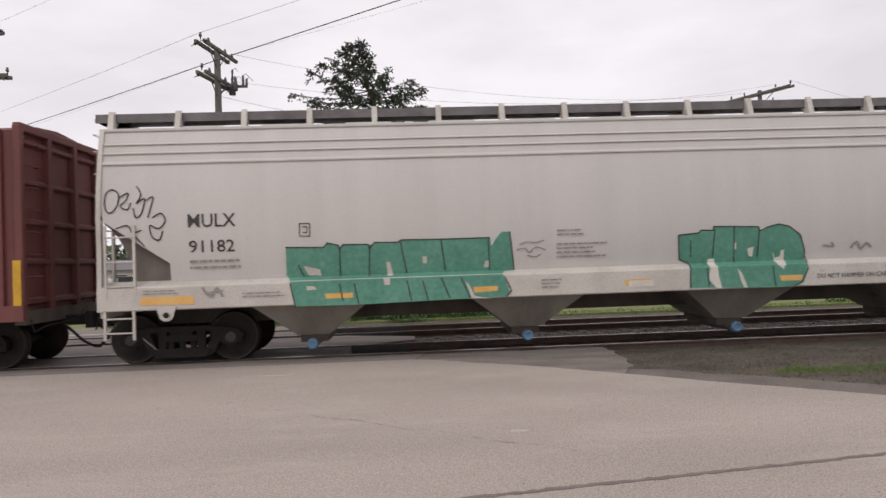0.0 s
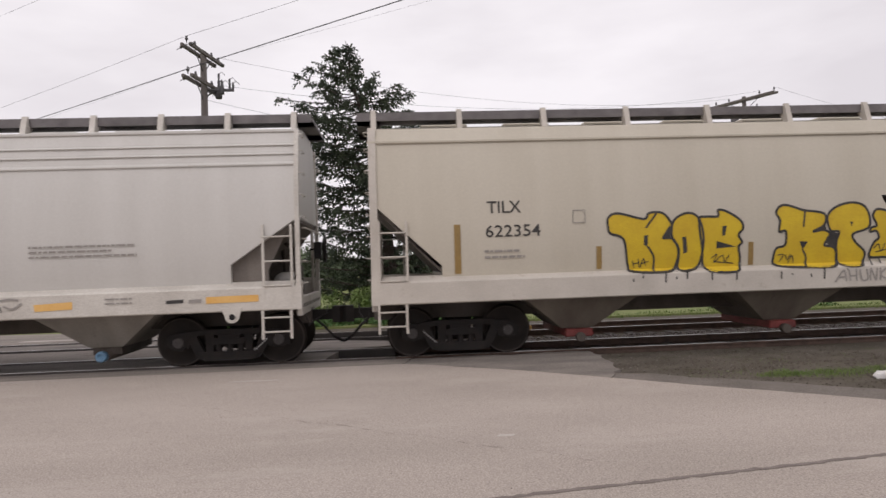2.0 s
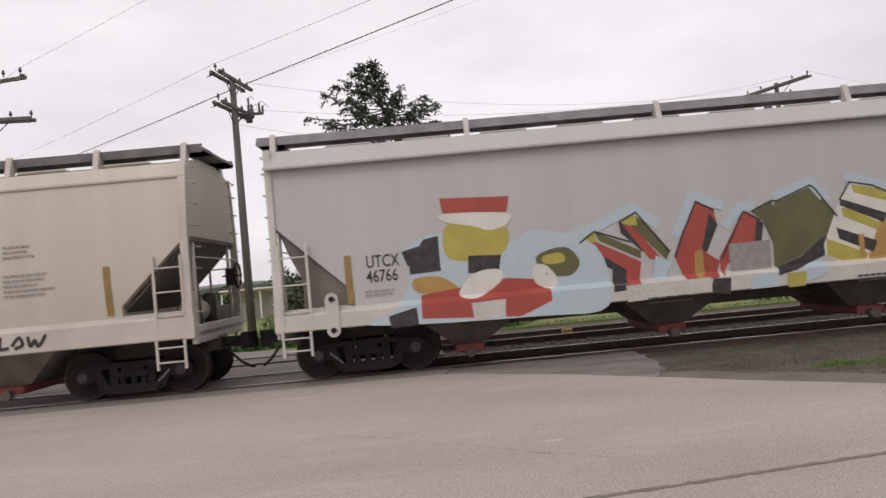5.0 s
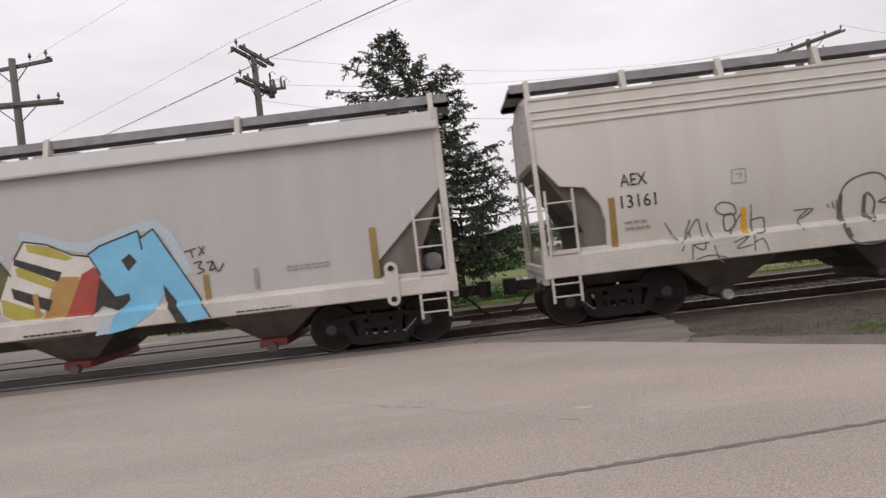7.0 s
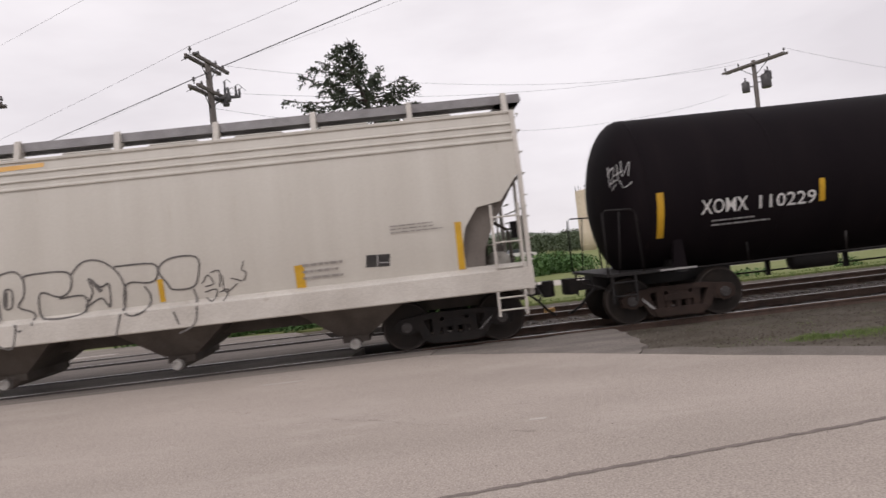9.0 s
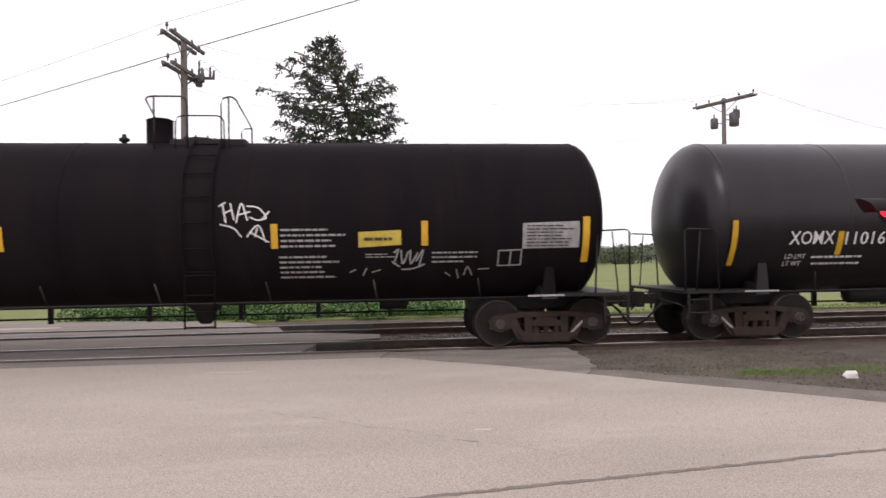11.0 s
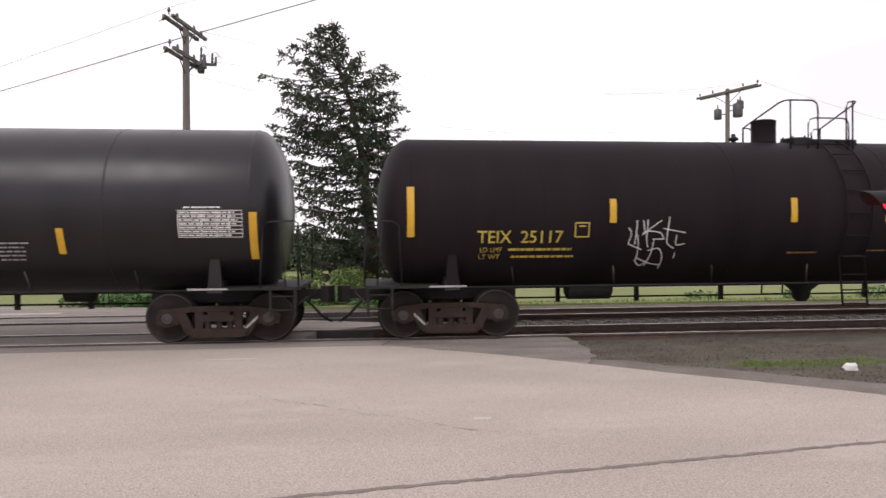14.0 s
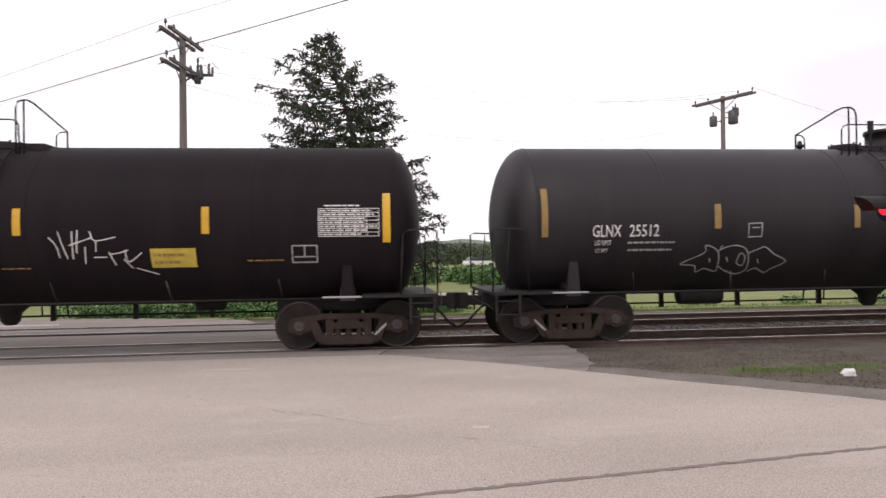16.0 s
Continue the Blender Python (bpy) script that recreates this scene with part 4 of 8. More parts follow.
def tank(u0, u1, trucks, label, R, cz, paint, dome_u, dome_kind, truckpaint, ladder_u):
    c = (u0 + u1) / 2
    car = empty("tank_car", label, "tank car", "cars of the freight train")
    CARS.append((car, c))
    a, b = u0 - c, u1 - c
    head = 0.62
    prof = []
    for k in range(9):
        t = math.pi / 2 * k / 8
        prof.append((a + head * (1 - math.sin(t)), max(R * math.cos(t), 0.02)))
    prof = prof[::-1]
    full = prof + [(x, R) for x in (a + 3, -2.0, 2.0, b - 3)] + [(-x, r) for x, r in reversed(prof)]
    full = sorted(set(full))
    part("tank_shell", lathe(bm_new(), full, 64, "x", True, (0, 0, cz)), paint, car)
    for x in (a + head, a + 3.1, -1.6, 1.6, b - 3.1, b - head):
        part("weld_seam", lathe(bm_new(), [(x - 0.02, R), (x - 0.012, R + 0.006), (x + 0.012, R + 0.006), (x + 0.02, R)], 64, "x", True, (0, 0, cz)), paint, car)
    ys = tank_y(R, cz)
    top = cz + R
    # stub sills, saddles, end platforms with rails
    for s, e in ((-1, a), (1, b)):
        i = -s
        tx = (trucks[0] if s < 0 else trucks[1]) - c
        out = e - i * 0.25
        part("stub_sill", box(bm_new(), min(out, tx + i * 1.4), max(out, tx + i * 1.4), -0.32, 0.32, 0.70, 1.04), IRON, car)
        for yy in (-1, 1):
            pts = [(tx - 0.13, 1.0), (tx + 0.13, 1.0), (tx + 0.08, 1.62), (tx - 0.08, 1.62)]
            part("bolster_web", prism(bm_new(), pts, min(yy * 1.15, yy * 1.28), max(yy * 1.15, yy * 1.28)), paint, car)
        part("saddle", prism(bm_new(), [(-1.3, 0.94), (1.3, 0.94), (1.2, 1.12), (0.6, 1.25), (-0.6, 1.25), (-1.2, 1.12)], tx - 0.14, tx + 0.14, "x"), IRON, car)
        part("end_platform", box(bm_new(), min(out, e + i * 1.15), max(out, e + i * 1.15), -1.42, 1.42, 0.99, 1.045), IRON, car)
        part("end_stencil", box(bm_new(), min(tx - 0.45, tx + 0.25), max(tx - 0.45, tx + 0.25), -1.425, -1.421, 1.0, 1.035), DULLWHITE, car)
        for yy in (-1, 1):
            r1 = [(e + i * 0.45, yy * 1.42, 1.04), (e + i * 0.40, yy * 1.42, 2.15), (e + i * 0.30, yy * 1.42, 2.22), (out + i * 0.1, yy * 1.42, 2.24), (out + i * 0.02, yy * 1.42, 2.2), (out + i * 0.02, yy * 1.42, 1.04)]
            part("end_railing", tube(bm_new(), r1, 0.018), IRON, car)
            r2 = [(e + i * 0.1, yy * 1.4, 2.2), (out + i * 0.25, yy * 1.4, 1.04)]
            part("railing_brace", tube(bm_new(), r2, 0.014), IRON, car)
            xs = sorted((out + i * 0.08, out + i * 0.52))
            ladder(car, "sill_step", xs[0], xs[1], yy * 1.42, 0.5, 1.0, 2, IRON)
        coupler(car, out - i * -0.12, s)
    part("air_reservoir", lathe(bm_new(), [(-0.5, 0.08), (-0.44, 0.2), (0.44, 0.2), (0.5, 0.08)], 14, "x", True, (a + 4.3, -0.35, 0.86)), IRON, car)
    part("brake_cylinder", lathe(bm_new(), [(-0.3, 0.14), (0.25, 0.14), (0.3, 0.05)], 12, "x", True, (b - 4.2, 0.3, 0.84)), IRON, car)
    # long side rails and under-tank piping with hangers
    for yy in (-1, 1):
        part("side_rail", tube(bm_new(), [(a + 1.1, yy * 1.12, 0.98), (b - 1.1, yy * 1.12, 0.98)], 0.022), IRON, car)
        for k in range(7):
            x = a + 2.6 + (b - a - 5.2) * k / 6
            part("rail_bracket", tube(bm_new(), [(x, yy * 1.12, 0.98), (x - 0.07, yy * 1.26, 1.36)], 0.016), BEARING if k % 2 else IRON, car)
    for z, y in ((0.62, 0.75), (0.84, 0.78)):
        part("brake_rod", tube(bm_new(), [(a + 2.6, y, z), (b - 2.6, y, z)], 0.022), IRON, car)
    for k in range(8):
        x = a + 2.4 + (b - a - 4.8) * k / 7 + 0.2 * math.sin(k * 5.1)
        part("pipe_hanger", box(bm_new(), x - 0.045, x + 0.045, 0.72, 0.8, 0.52, 1.15), IRON, car)
    part("bottom_outlet", lathe(bm_new(), [(0.52, 0.1), (0.6, 0.17), (0.75, 0.2), (0.95, 0.42), (1.15, 0.55)], 16, "z", True, (dome_u - c - 0.1, 0, 0)), IRON, car)
    # ladder down the side
    lx = ladder_u - c
    for yy in (-1, 1):
        bm = bm_new()
        angs = [radians(q) for q in range(78, -40, -8)]
        for x in (lx - 0.26, lx + 0.26):
            tube(bm, [(x, yy * (R + 0.07) * math.cos(q), cz + (R + 0.07) * math.sin(q)) for q in angs] + [(x, yy * 1.42, 0.55)], 0.02, 5)
        for q in angs[::2]:
            p = (yy * (R + 0.07) * math.cos(q), cz + (R + 0.07) * math.sin(q))
            tube(bm, [(lx - 0.26, *p), (lx + 0.26, *p)], 0.015, 5)
        for z in (1.5, 1.15, 0.85, 0.58):
            tube(bm, [(lx - 0.26, yy * 1.42, z), (lx + 0.26, yy * 1.42, z)], 0.015, 5)
        part("side_ladder", bm, paint, car, "black ladder curving over the tank")
    # top platform, manway, valves and railings; the railing frames face each other
    dx = dome_u - c
    part("top_platform", box(bm_new(), dx - (1.0 if dome_kind else 0.6), dx + (1.2 if dome_kind else 0.8), -0.55, 0.55, top - 0.12, top + 0.01), IRON, car)
    if dome_kind:
        part("manway", lathe(bm_new(), [(0, 0.46), (0.06, 0.46), (0.07, 0.42), (0.36, 0.42), (0.36, 0.45), (0.44, 0.45), (0.46, 0.3)], 24, "z", True, (dx + 0.42, 0, top - 0.02)), paint, car)
        lid = dx - 0.58
    else:
        part("valve_housing", lathe(bm_new(), [(0, 0.27), (0.04, 0.25), (0.47, 0.25), (0.49, 0.265), (0.52, 0.2), (0.53, 0.05)], 24, "z", True, (dx - 0.94, 0, top - 0.03)), paint, car)
        lid = dx - 0.19
    part("hatch_lid", lathe(bm_new(), [(0, 0.32), (0.07, 0.32), (0.11, 0.28), (0.13, 0.1)], 20, "z", True, (lid, 0, top - 0.01)), IRON, car)
    for k in range(8):
        q = k * 0.785
        part("lid_bolt", tube(bm_new(), [(lid + 0.3 * math.cos(q), 0.3 * math.sin(q), top + 0.02), (lid + 0.3 * math.cos(q), 0.3 * math.sin(q), top + 0.13)], 0.02, 5), IRON, car)
    part("relief_valve", lathe(bm_new(), [(0, 0.05), (0.06, 0.05), (0.08, 0.1), (0.13, 0.1), (0.14, 0.05), (0.2, 0.045), (0.22, 0.02)], 12, "z", True, (dx - 1.62, 0, top - 0.02)), IRON, car)
    if dome_kind:
        part("gauge_bracket", box(box(bm_new(), dx - 0.64, dx - 0.54, -0.84, -0.78, top + 0.22, top + 0.48), dx - 0.61, dx - 0.57, -0.82, -0.80, top - 0.1, top + 0.48), IRON, car)
    # railing frames: high along the near edge, then slanting down across the car to a far post
    if dome_kind:
        m = dx
        frames = (
            [(-1.35, 0.55, 0.42), (-1.22, -0.66, 0.73), (-1.16, -0.76, 0.76), (-1.02, -0.78, 0.77), (-0.92, -0.78, 0.72), (-0.88, -0.78, 0.6), (-0.88, -0.78, -0.3)],
            [(1.48, 0.55, 0.42), (1.34, -0.66, 0.73), (1.26, -0.76, 0.76), (1.1, -0.78, 0.77), (0.05, -0.78, 0.77), (-0.06, -0.78, 0.72), (-0.1, -0.78, 0.6), (-0.1, -0.78, -0.3)],
        )
        posts, low = (-1.05, 1.12), (-1.22, 1.3)
    else:
        m = dx - 0.94
        frames = (
            [(-0.15, 0.55, 0.42), (-0.06, -0.66, 0.73), (0.0, -0.76, 0.76), (0.12, -0.78, 0.77), (0.6, -0.78, 0.77), (0.69, -0.78, 0.72), (0.72, -0.78, 0.6), (0.72, -0.78, -0.3)],
            [(1.68, 0.55, 0.42), (1.6, -0.66, 0.73), (1.56, -0.76, 0.76), (1.5, -0.78, 0.77), (1.38, -0.78, 0.74), (1.34, -0.78, 0.62), (1.34, -0.78, -0.3)],
        )
        posts, low = (0.12, 1.48), (0.5, 1.4)
    for f in frames:
        part("top_railing", tube(bm_new(), [(m + x, y, top + z) for x, y, z in f], 0.017), IRON, car)
        x = m + f[0][0]
        part("railing_post", tube(bm_new(), [(x, 0.55, top + 0.42), (x, 0.55, top - 0.1)], 0.019), IRON, car)
        s = 1 if f[0][0] < f[-1][0] else -1
        part("railing_loop", tube(bm_new(), [(x, 0.55, top + 0.42), (x + s * 0.14, 0.55, top + 0.41), (x + s * 0.21, 0.55, top + 0.34), (x + s * 0.22, 0.55, top - 0.1)], 0.015), IRON, car)
    for x in posts:
        part("railing_post", tube(bm_new(), [(m + x, -0.78, top + 0.76), (m + x, -0.78, top - 0.3)], 0.017), IRON, car)
    mid = [(low[0], -0.3), (low[0] + 0.01, 0.3), (low[0] + 0.05, 0.38), (low[0] + 0.15, 0.41), (low[1] - 0.15, 0.41), (low[1] - 0.05, 0.38), (low[1] - 0.01, 0.3), (low[1], -0.3)]
    part("middle_rail", tube(bm_new(), [(m + x, -0.78, top + z) for x, z in mid], 0.015), IRON, car)
    for u in trucks:
        truck(car, u - c, 0.91, truckpaint, True, True)
    return car, c, ys


mulx, mulx_c = hopper(-5.45, 14.12, (-4.2, 12.69), (-1.78, 2.27, 6.33, 10.42), "light grey covered hopper car with green graffiti", GREY, SILL, (1.03, 1.5), 3.68, 4.3, 2.68, 1.25, 1.86, ((3.86, 0.02), (4.03, 0.02)), cap=CAPBLUE, supports=1.2, bulge=0.2, baypaint=BAYGREYSHADE, lugs=((-3.95 - 0.3, 0.83, 1.1), (12.9, 0.83, 1.1)))
tilx, tilx_c = hopper(15.36, 35.12, (17.0, 33.7), (19.3, 23.38, 27.38, 31.42), "cream covered hopper car with yellow graffiti", CREAM, TSILL, (1.04, 1.5), 4.02, 4.27, 2.9, 1.3, 1.72, (), gate=GATERED, supports=1.6, lean=0.1, lip=0.02, post_w=0.14, plates=False, bulge=0.15, baypaint=BAYCREAMSHADE)
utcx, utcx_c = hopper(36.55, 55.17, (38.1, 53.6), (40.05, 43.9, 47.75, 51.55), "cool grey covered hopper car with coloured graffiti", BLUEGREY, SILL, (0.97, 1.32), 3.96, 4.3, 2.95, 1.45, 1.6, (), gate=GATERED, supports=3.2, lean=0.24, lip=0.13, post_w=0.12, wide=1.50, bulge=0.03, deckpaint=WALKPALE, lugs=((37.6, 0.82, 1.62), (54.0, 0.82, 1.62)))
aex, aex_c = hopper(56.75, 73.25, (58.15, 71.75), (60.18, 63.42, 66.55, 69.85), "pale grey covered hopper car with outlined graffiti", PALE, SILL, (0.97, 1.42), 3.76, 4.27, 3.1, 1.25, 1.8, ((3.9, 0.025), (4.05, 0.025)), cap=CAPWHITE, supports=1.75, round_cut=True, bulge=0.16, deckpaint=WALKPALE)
t229, t229_c, t229_y = tank(74.9, 91.8, (76.1, 90.5), "black tank car with white tags and yellow strips", 1.59, 2.49, BLACKOLD, 83.97, False, RUSTGEAR, 84.1)
t160, t160_c, t160_y = tank(93.35, 109.75, (94.77, 108.48), "clean black tank car with yellow strips and white lettering", 1.59, 2.49, BLACK, 101.35, True, RUSTGEAR, 100.65)
teix, teix_c, teix_y = tank(111.4, 128.45, (112.8, 127.03), "weathered black tank car with yellow lettering and white tags", 1.52, 2.41, BLACKRUST, 120.65, False, RUSTGEAR, 120.75)
glnx, glnx_c, glnx_y = tank(129.95, 147.0, (131.3, 145.6), "weathered black tank car with a winged white tag", 1.52, 2.41, BLACKGREY, 138.4, True, RUSTGEAR, 138.0)


def boxcar(u1, length):
    """Brown boxcar whose ribbed end is seen."""
    c = u1 - length / 2
    car = empty("boxcar", "rusty brown boxcar with a ribbed steel end", "boxcar", "cars of the freight train")
    CARS.append((car, c))
    a, b = -length / 2, length / 2
    prof = [(-1.5, 1.05), (1.5, 1.05), (1.5, 4.32), (0.8, 4.5), (0, 4.56), (-0.8, 4.5), (-1.5, 4.32)]
    part("body", prism(bm_new(), prof, a + 0.12, b - 0.12, "x"), BROWN, car)
    for s in (-1, 1):
        e = s * length / 2
        for y in (-1.5, -0.52, 0.5, 1.5):
            part("end_post", bevelled(box(bm_new(), min(e - s * 0.14, e), max(e - s * 0.14, e), y - 0.07, y + 0.07, 1.0, 4.4), 0.015), BROWN, car)
        for k in range(5):
            z = 1.25 + k * 0.72
            part("end_rib", prism(bm_new(), [(e - s * 0.13, z - 0.08), (e - s * 0.03, z - 0.03), (e - s * 0.03, z + 0.03), (e - s * 0.13, z + 0.08)], -1.45, 1.45), BROWN, car)
        part("end_cap", bevelled(box(bm_new(), min(e - s * 0.14, e), max(e - s * 0.14, e), -1.55, 1.55, 4.3, 4.45), 0.015), BROWN, car)
        part("end_sill", box(bm_new(), min(e - s * 0.2, e), max(e - s * 0.2, e), -1.5, 1.5, 0.85, 1.1), DIRTYSHADE, car)
        bm = bm_new()
        for k in range(8):
            z = 1.3 + k * 0.4
            tube(bm, [(e - s * 0.05, -1.4, z), (e + s * 0.03, -1.4, z), (e + s * 0.03, -1.0, z), (e - s * 0.05, -1.0, z)], 0.013, 5)
        part("end_ladder", bm, BROWN, car)
        coupler(car, e, s)
    for k in range(11):
        x = a + 0.4 + k * (length - 0.8) / 10
        part("side_post", bevelled(box(bm_new(), x - 0.06, x + 0.06, -1.58, -1.48, 1.0, 4.34), 0.015), BROWN, car)
    part("side_sill", box(bm_new(), a, b, -1.6, -1.45, 0.92, 1.2), BROWN, car)
    part("reflective_strip", box(bm_new(), b - 0.17, b - 0.03, -1.59, -1.584, 1.15, 2.0), YELLOW, car, "yellow reflective strip")
    for x in (a + 1.75, b - 1.75):
        truck(car, x, 0.91, GEAR)


boxcar(-6.72, 16.0)

# ---- lettering, tape and graffiti on the cars ----
SIDES = {mulx: 1.5, tilx: 1.5, utcx: 1.32, aex: 1.42}
ENDS = {t229: (8.45, 1.59, 2.49), t160: (8.2, 1.59, 2.49), teix: (8.525, 1.52, 2.41), glnx: (8.525, 1.52, 2.41)}
ROUND = {t229: t229_y, t160: t160_y, teix: teix_y, glnx: glnx_y}


def side_of(car):
    """The near side of a car: y by height, with the proud sill at its foot on the hoppers."""
    if car in ROUND:
        return ROUND[car]
    zs, half = SIDES[car], FLANK[car]

    def y(z):
        if z > zs + 0.03:
            return -half(z) - 0.004
        top = half(zs + 0.03) + 0.004
        if z > zs - 0.055:
            return -top - (1.622 - top) * (zs + 0.03 - z) / 0.085
        return -1.622
    return y


LAYER = collections.Counter()


def mural(car, pts, material, name="graffiti_fill", label=""):
    """A sprayed or stuck-on patch that follows the side; each later one lies a hair further out."""
    LAYER[car] += 1
    lift = 0.001 + 0.00025 * LAYER[car]
    f = side_of(car)
    if car in ROUND:
        cuts = [1.2 + 0.08 * k for k in range(30)]
    else:
        cuts = [SIDES[car] - 0.055, SIDES[car] + 0.03] + [1.7 + 0.15 * k for k in range(20)]
    bm = bm_new()
    if (car is tilx and material is GOLD) or (car is utcx and name == "paint_patch" and material in (PALEBLUE, BONE, OLIVE, TAN, LIME)):
        pts = rounded(list(pts) + [pts[0]])[:-1]
    rest = list(pts)

    def out(x, z):
        """y at x, z: the round heads of a tank fall away at its ends."""
        if car not in ROUND:
            return f(z)
        half, R, cz = ENDS[car]
        over = max(0.0, abs(x) - (half - 0.62)) / 0.62
        k = math.sqrt(max(1 - over * over, 0.05))
        return -math.sqrt(max((R * k) ** 2 - (z - cz) ** 2, 0.01)) - (0.032 if abs(x) > half - 0.75 else 0.0)
    for z in cuts + [9.0]:
        piece = clipped(rest, z, False)
        if len(piece) > 2:
            ring = [bm.verts.new((x, out(x, zz) - lift, zz)) for x, zz in piece]
            try:
                bm.faces.new(ring)
            except ValueError:
                pass
        rest = clipped(rest, z, True)
        if len(rest) < 3:
            break
    bmesh.ops.remove_doubles(bm, verts=bm.verts, dist=0.0004)
    bmesh.ops.triangulate(bm, faces=bm.faces)
    for fc in bm.faces:
        fc.normal_update()
        if fc.normal.y > 0:
            fc.normal_flip()
    ex = bmesh.ops.extrude_face_region(bm, geom=list(bm.faces))
    for v in ex["geom"]:
        if isinstance(v, bmesh.types.BMVert):
            v.co.y -= 0.0002
    return part(name, bm, material, car, label)


def rounded(pts, n=4):
    """A soft curve through points, closed where the first and last agree."""
    shut = math.dist(pts[0], pts[-1]) < 0.02 and len(pts) > 3
    core = pts[:-1] if shut else pts
    m = len(core)
    if m < 3:
        return list(pts)
    res = []
    for i in range(m if shut else m - 1):
        if shut:
            p0, p1, p2, p3 = core[i - 1], core[i], core[(i + 1) % m], core[(i + 2) % m]
        else:
            p0, p1, p2, p3 = core[max(i - 1, 0)], core[i], core[i + 1], core[min(i + 2, m - 1)]
        for k in range(n):
            t = k / n
            res.append(tuple(0.5 * (2 * b + (c - a) * t + (2 * a - 5 * b + 4 * c - d) * t * t + (3 * b - a - 3 * c + d) * t ** 3) for a, b, c, d in zip(p0, p1, p2, p3)))
    return res + [res[0] if shut else core[-1]]


def lines(car, rows, r, material, name, label=""):
    LAYER[car] += 1
    f = side_of(car)
    lift = 0.00025 * LAYER[car]
    fine = []
    if name in ("scribble", "paint_drip") or (name.startswith("graffiti_") and car in (tilx, aex)):
        rows = [rounded(ln) for ln in rows]
    for ln in rows:
        res = [ln[0]]
        for (xa, za), (xb, zb) in zip(ln, ln[1:]):
            n = max(1, int(math.hypot(xb - xa, zb - za) / 0.09))
            for k in range(1, n + 1):
                res.append((xa + (xb - xa) * k / n, za + (zb - za) * k / n))
        fine.append(res)
    if name in ("scribble", "graffiti_outline", "graffiti_line", "graffiti_shade", "graffiti_halo", "paint_drip"):
        for ln in fine:
            strokes(car, name, [ln], r, lambda z: f(z) - lift, material, label)
        return
    strokes(car, name, fine, r, lambda z: f(z) - lift, material, label)


def strip(car, x, z0, z1, w, material):
    mural(car, [(x - w / 2, z0), (x + w / 2, z0), (x + w / 2, z1), (x - w / 2, z1)], material, "reflective_strip", "yellow reflective strip" if material is YELLOW else "faded ochre reflective strip")


def marks(car, body, x, z, high, wide, material):
    f = side_of(car)
    lettering("lettering", body, x, z, high, wide, material, car, lambda q: f(q) - 0.004)


def small_print(car, x0, x1, z0, z1, n, material, seed):
    f = side_of(car)
    print_lines(car, "small_print", x0, x1, z0, z1, n, lambda q: f(q) - 0.012, material, "", seed)


def inspection_panel(car, x0, x1, z0, z1):
    """White rules and columns of unreadable print on the bare black tank."""
    step = (z1 - z0) / 7
    rows = [[(x0, z0 + step * k), (x1, z0 + step * k)] for k in range(8)]
    rows += [[(x, z0), (x, z1)] for x in (x0, x0 + 0.36 * (x1 - x0), x0 + 0.6 * (x1 - x0), x0 + 0.8 * (x1 - x0), x1)]
    lines(car, rows, 0.006, WHITE, "label_panel_frame", "white ruled inspection table")
    small_print(car, x0 + 0.02, x1 - 0.01, z0, z1, 7, WHITE, 71)
    small_print(car, x0 + 0.1, x0 + 0.75, z1 + 0.02, z1 + 0.09, 1, WHITE, 72)


mural(mulx, [(-6.48, 2.07), (-5.80, 2.05), (-5.74, 2.13), (-5.54, 2.08), (-5.52, 2.00), (-5.46, 2.09), (-5.01, 2.08), (-4.98, 2.00), (-4.89, 2.11), (-4.47, 2.10), (-4.40, 2.14), (-3.68, 2.13), (-2.79, 2.13), (-2.76, 1.98), (-2.66, 2.13), (-2.57, 2.23), (-2.42, 2.23), (-2.35, 1.53), (-2.54, 1.51), (-2.58, 1.47), (-2.46, 1.13), (-2.52, 1.05), (-3.16, 1.04), (-5.22, 1.00), (-6.33, 1.01), (-6.43, 1.51), (-6.49, 1.56)], GREEN, "graffiti_fill", "green block-letter graffiti")
mural(mulx, [(-6.18, 1.73), (-5.89, 1.66), (-5.86, 1.54), (-6.10, 1.56)], SILL, "graffiti_gap", "")
mural(mulx, [(-4.69, 1.75), (-4.62, 1.75), (-4.57, 1.50), (-4.67, 1.50)], SILL, "graffiti_gap", "")
mural(mulx, [(-4.75, 1.47), (-4.63, 1.47), (-4.63, 1.34), (-4.73, 1.34)], SILL, "graffiti_gap", "")
mural(mulx, [(-4.03, 1.83), (-3.95, 1.83), (-3.95, 1.70), (-4.02, 1.70)], SILL, "graffiti_gap", "")
mural(mulx, [(-2.88, 1.71), (-2.79, 1.71), (-2.80, 1.59), (-2.91, 1.59)], SILL, "graffiti_gap", "")
mural(mulx, [(-3.26, 1.34), (-3.20, 1.29), (-3.10, 1.08), (-2.79, 1.02), (-3.16, 1.04)], SILL, "graffiti_gap", "")
mural(mulx, [(-6.12, 1.37), (-5.99, 1.36), (-5.94, 1.30), (-6.12, 1.29)], SILL, "graffiti_gap", "")
mural(mulx, [(-5.80, 1.22), (-5.30, 1.22), (-5.30, 1.13), (-5.78, 1.13)], ORANGE, "graffiti_patch", "")
mural(mulx, [(-3.13, 1.24), (-2.68, 1.25), (-2.68, 1.16), (-3.11, 1.14)], ORANGE, "graffiti_patch", "")
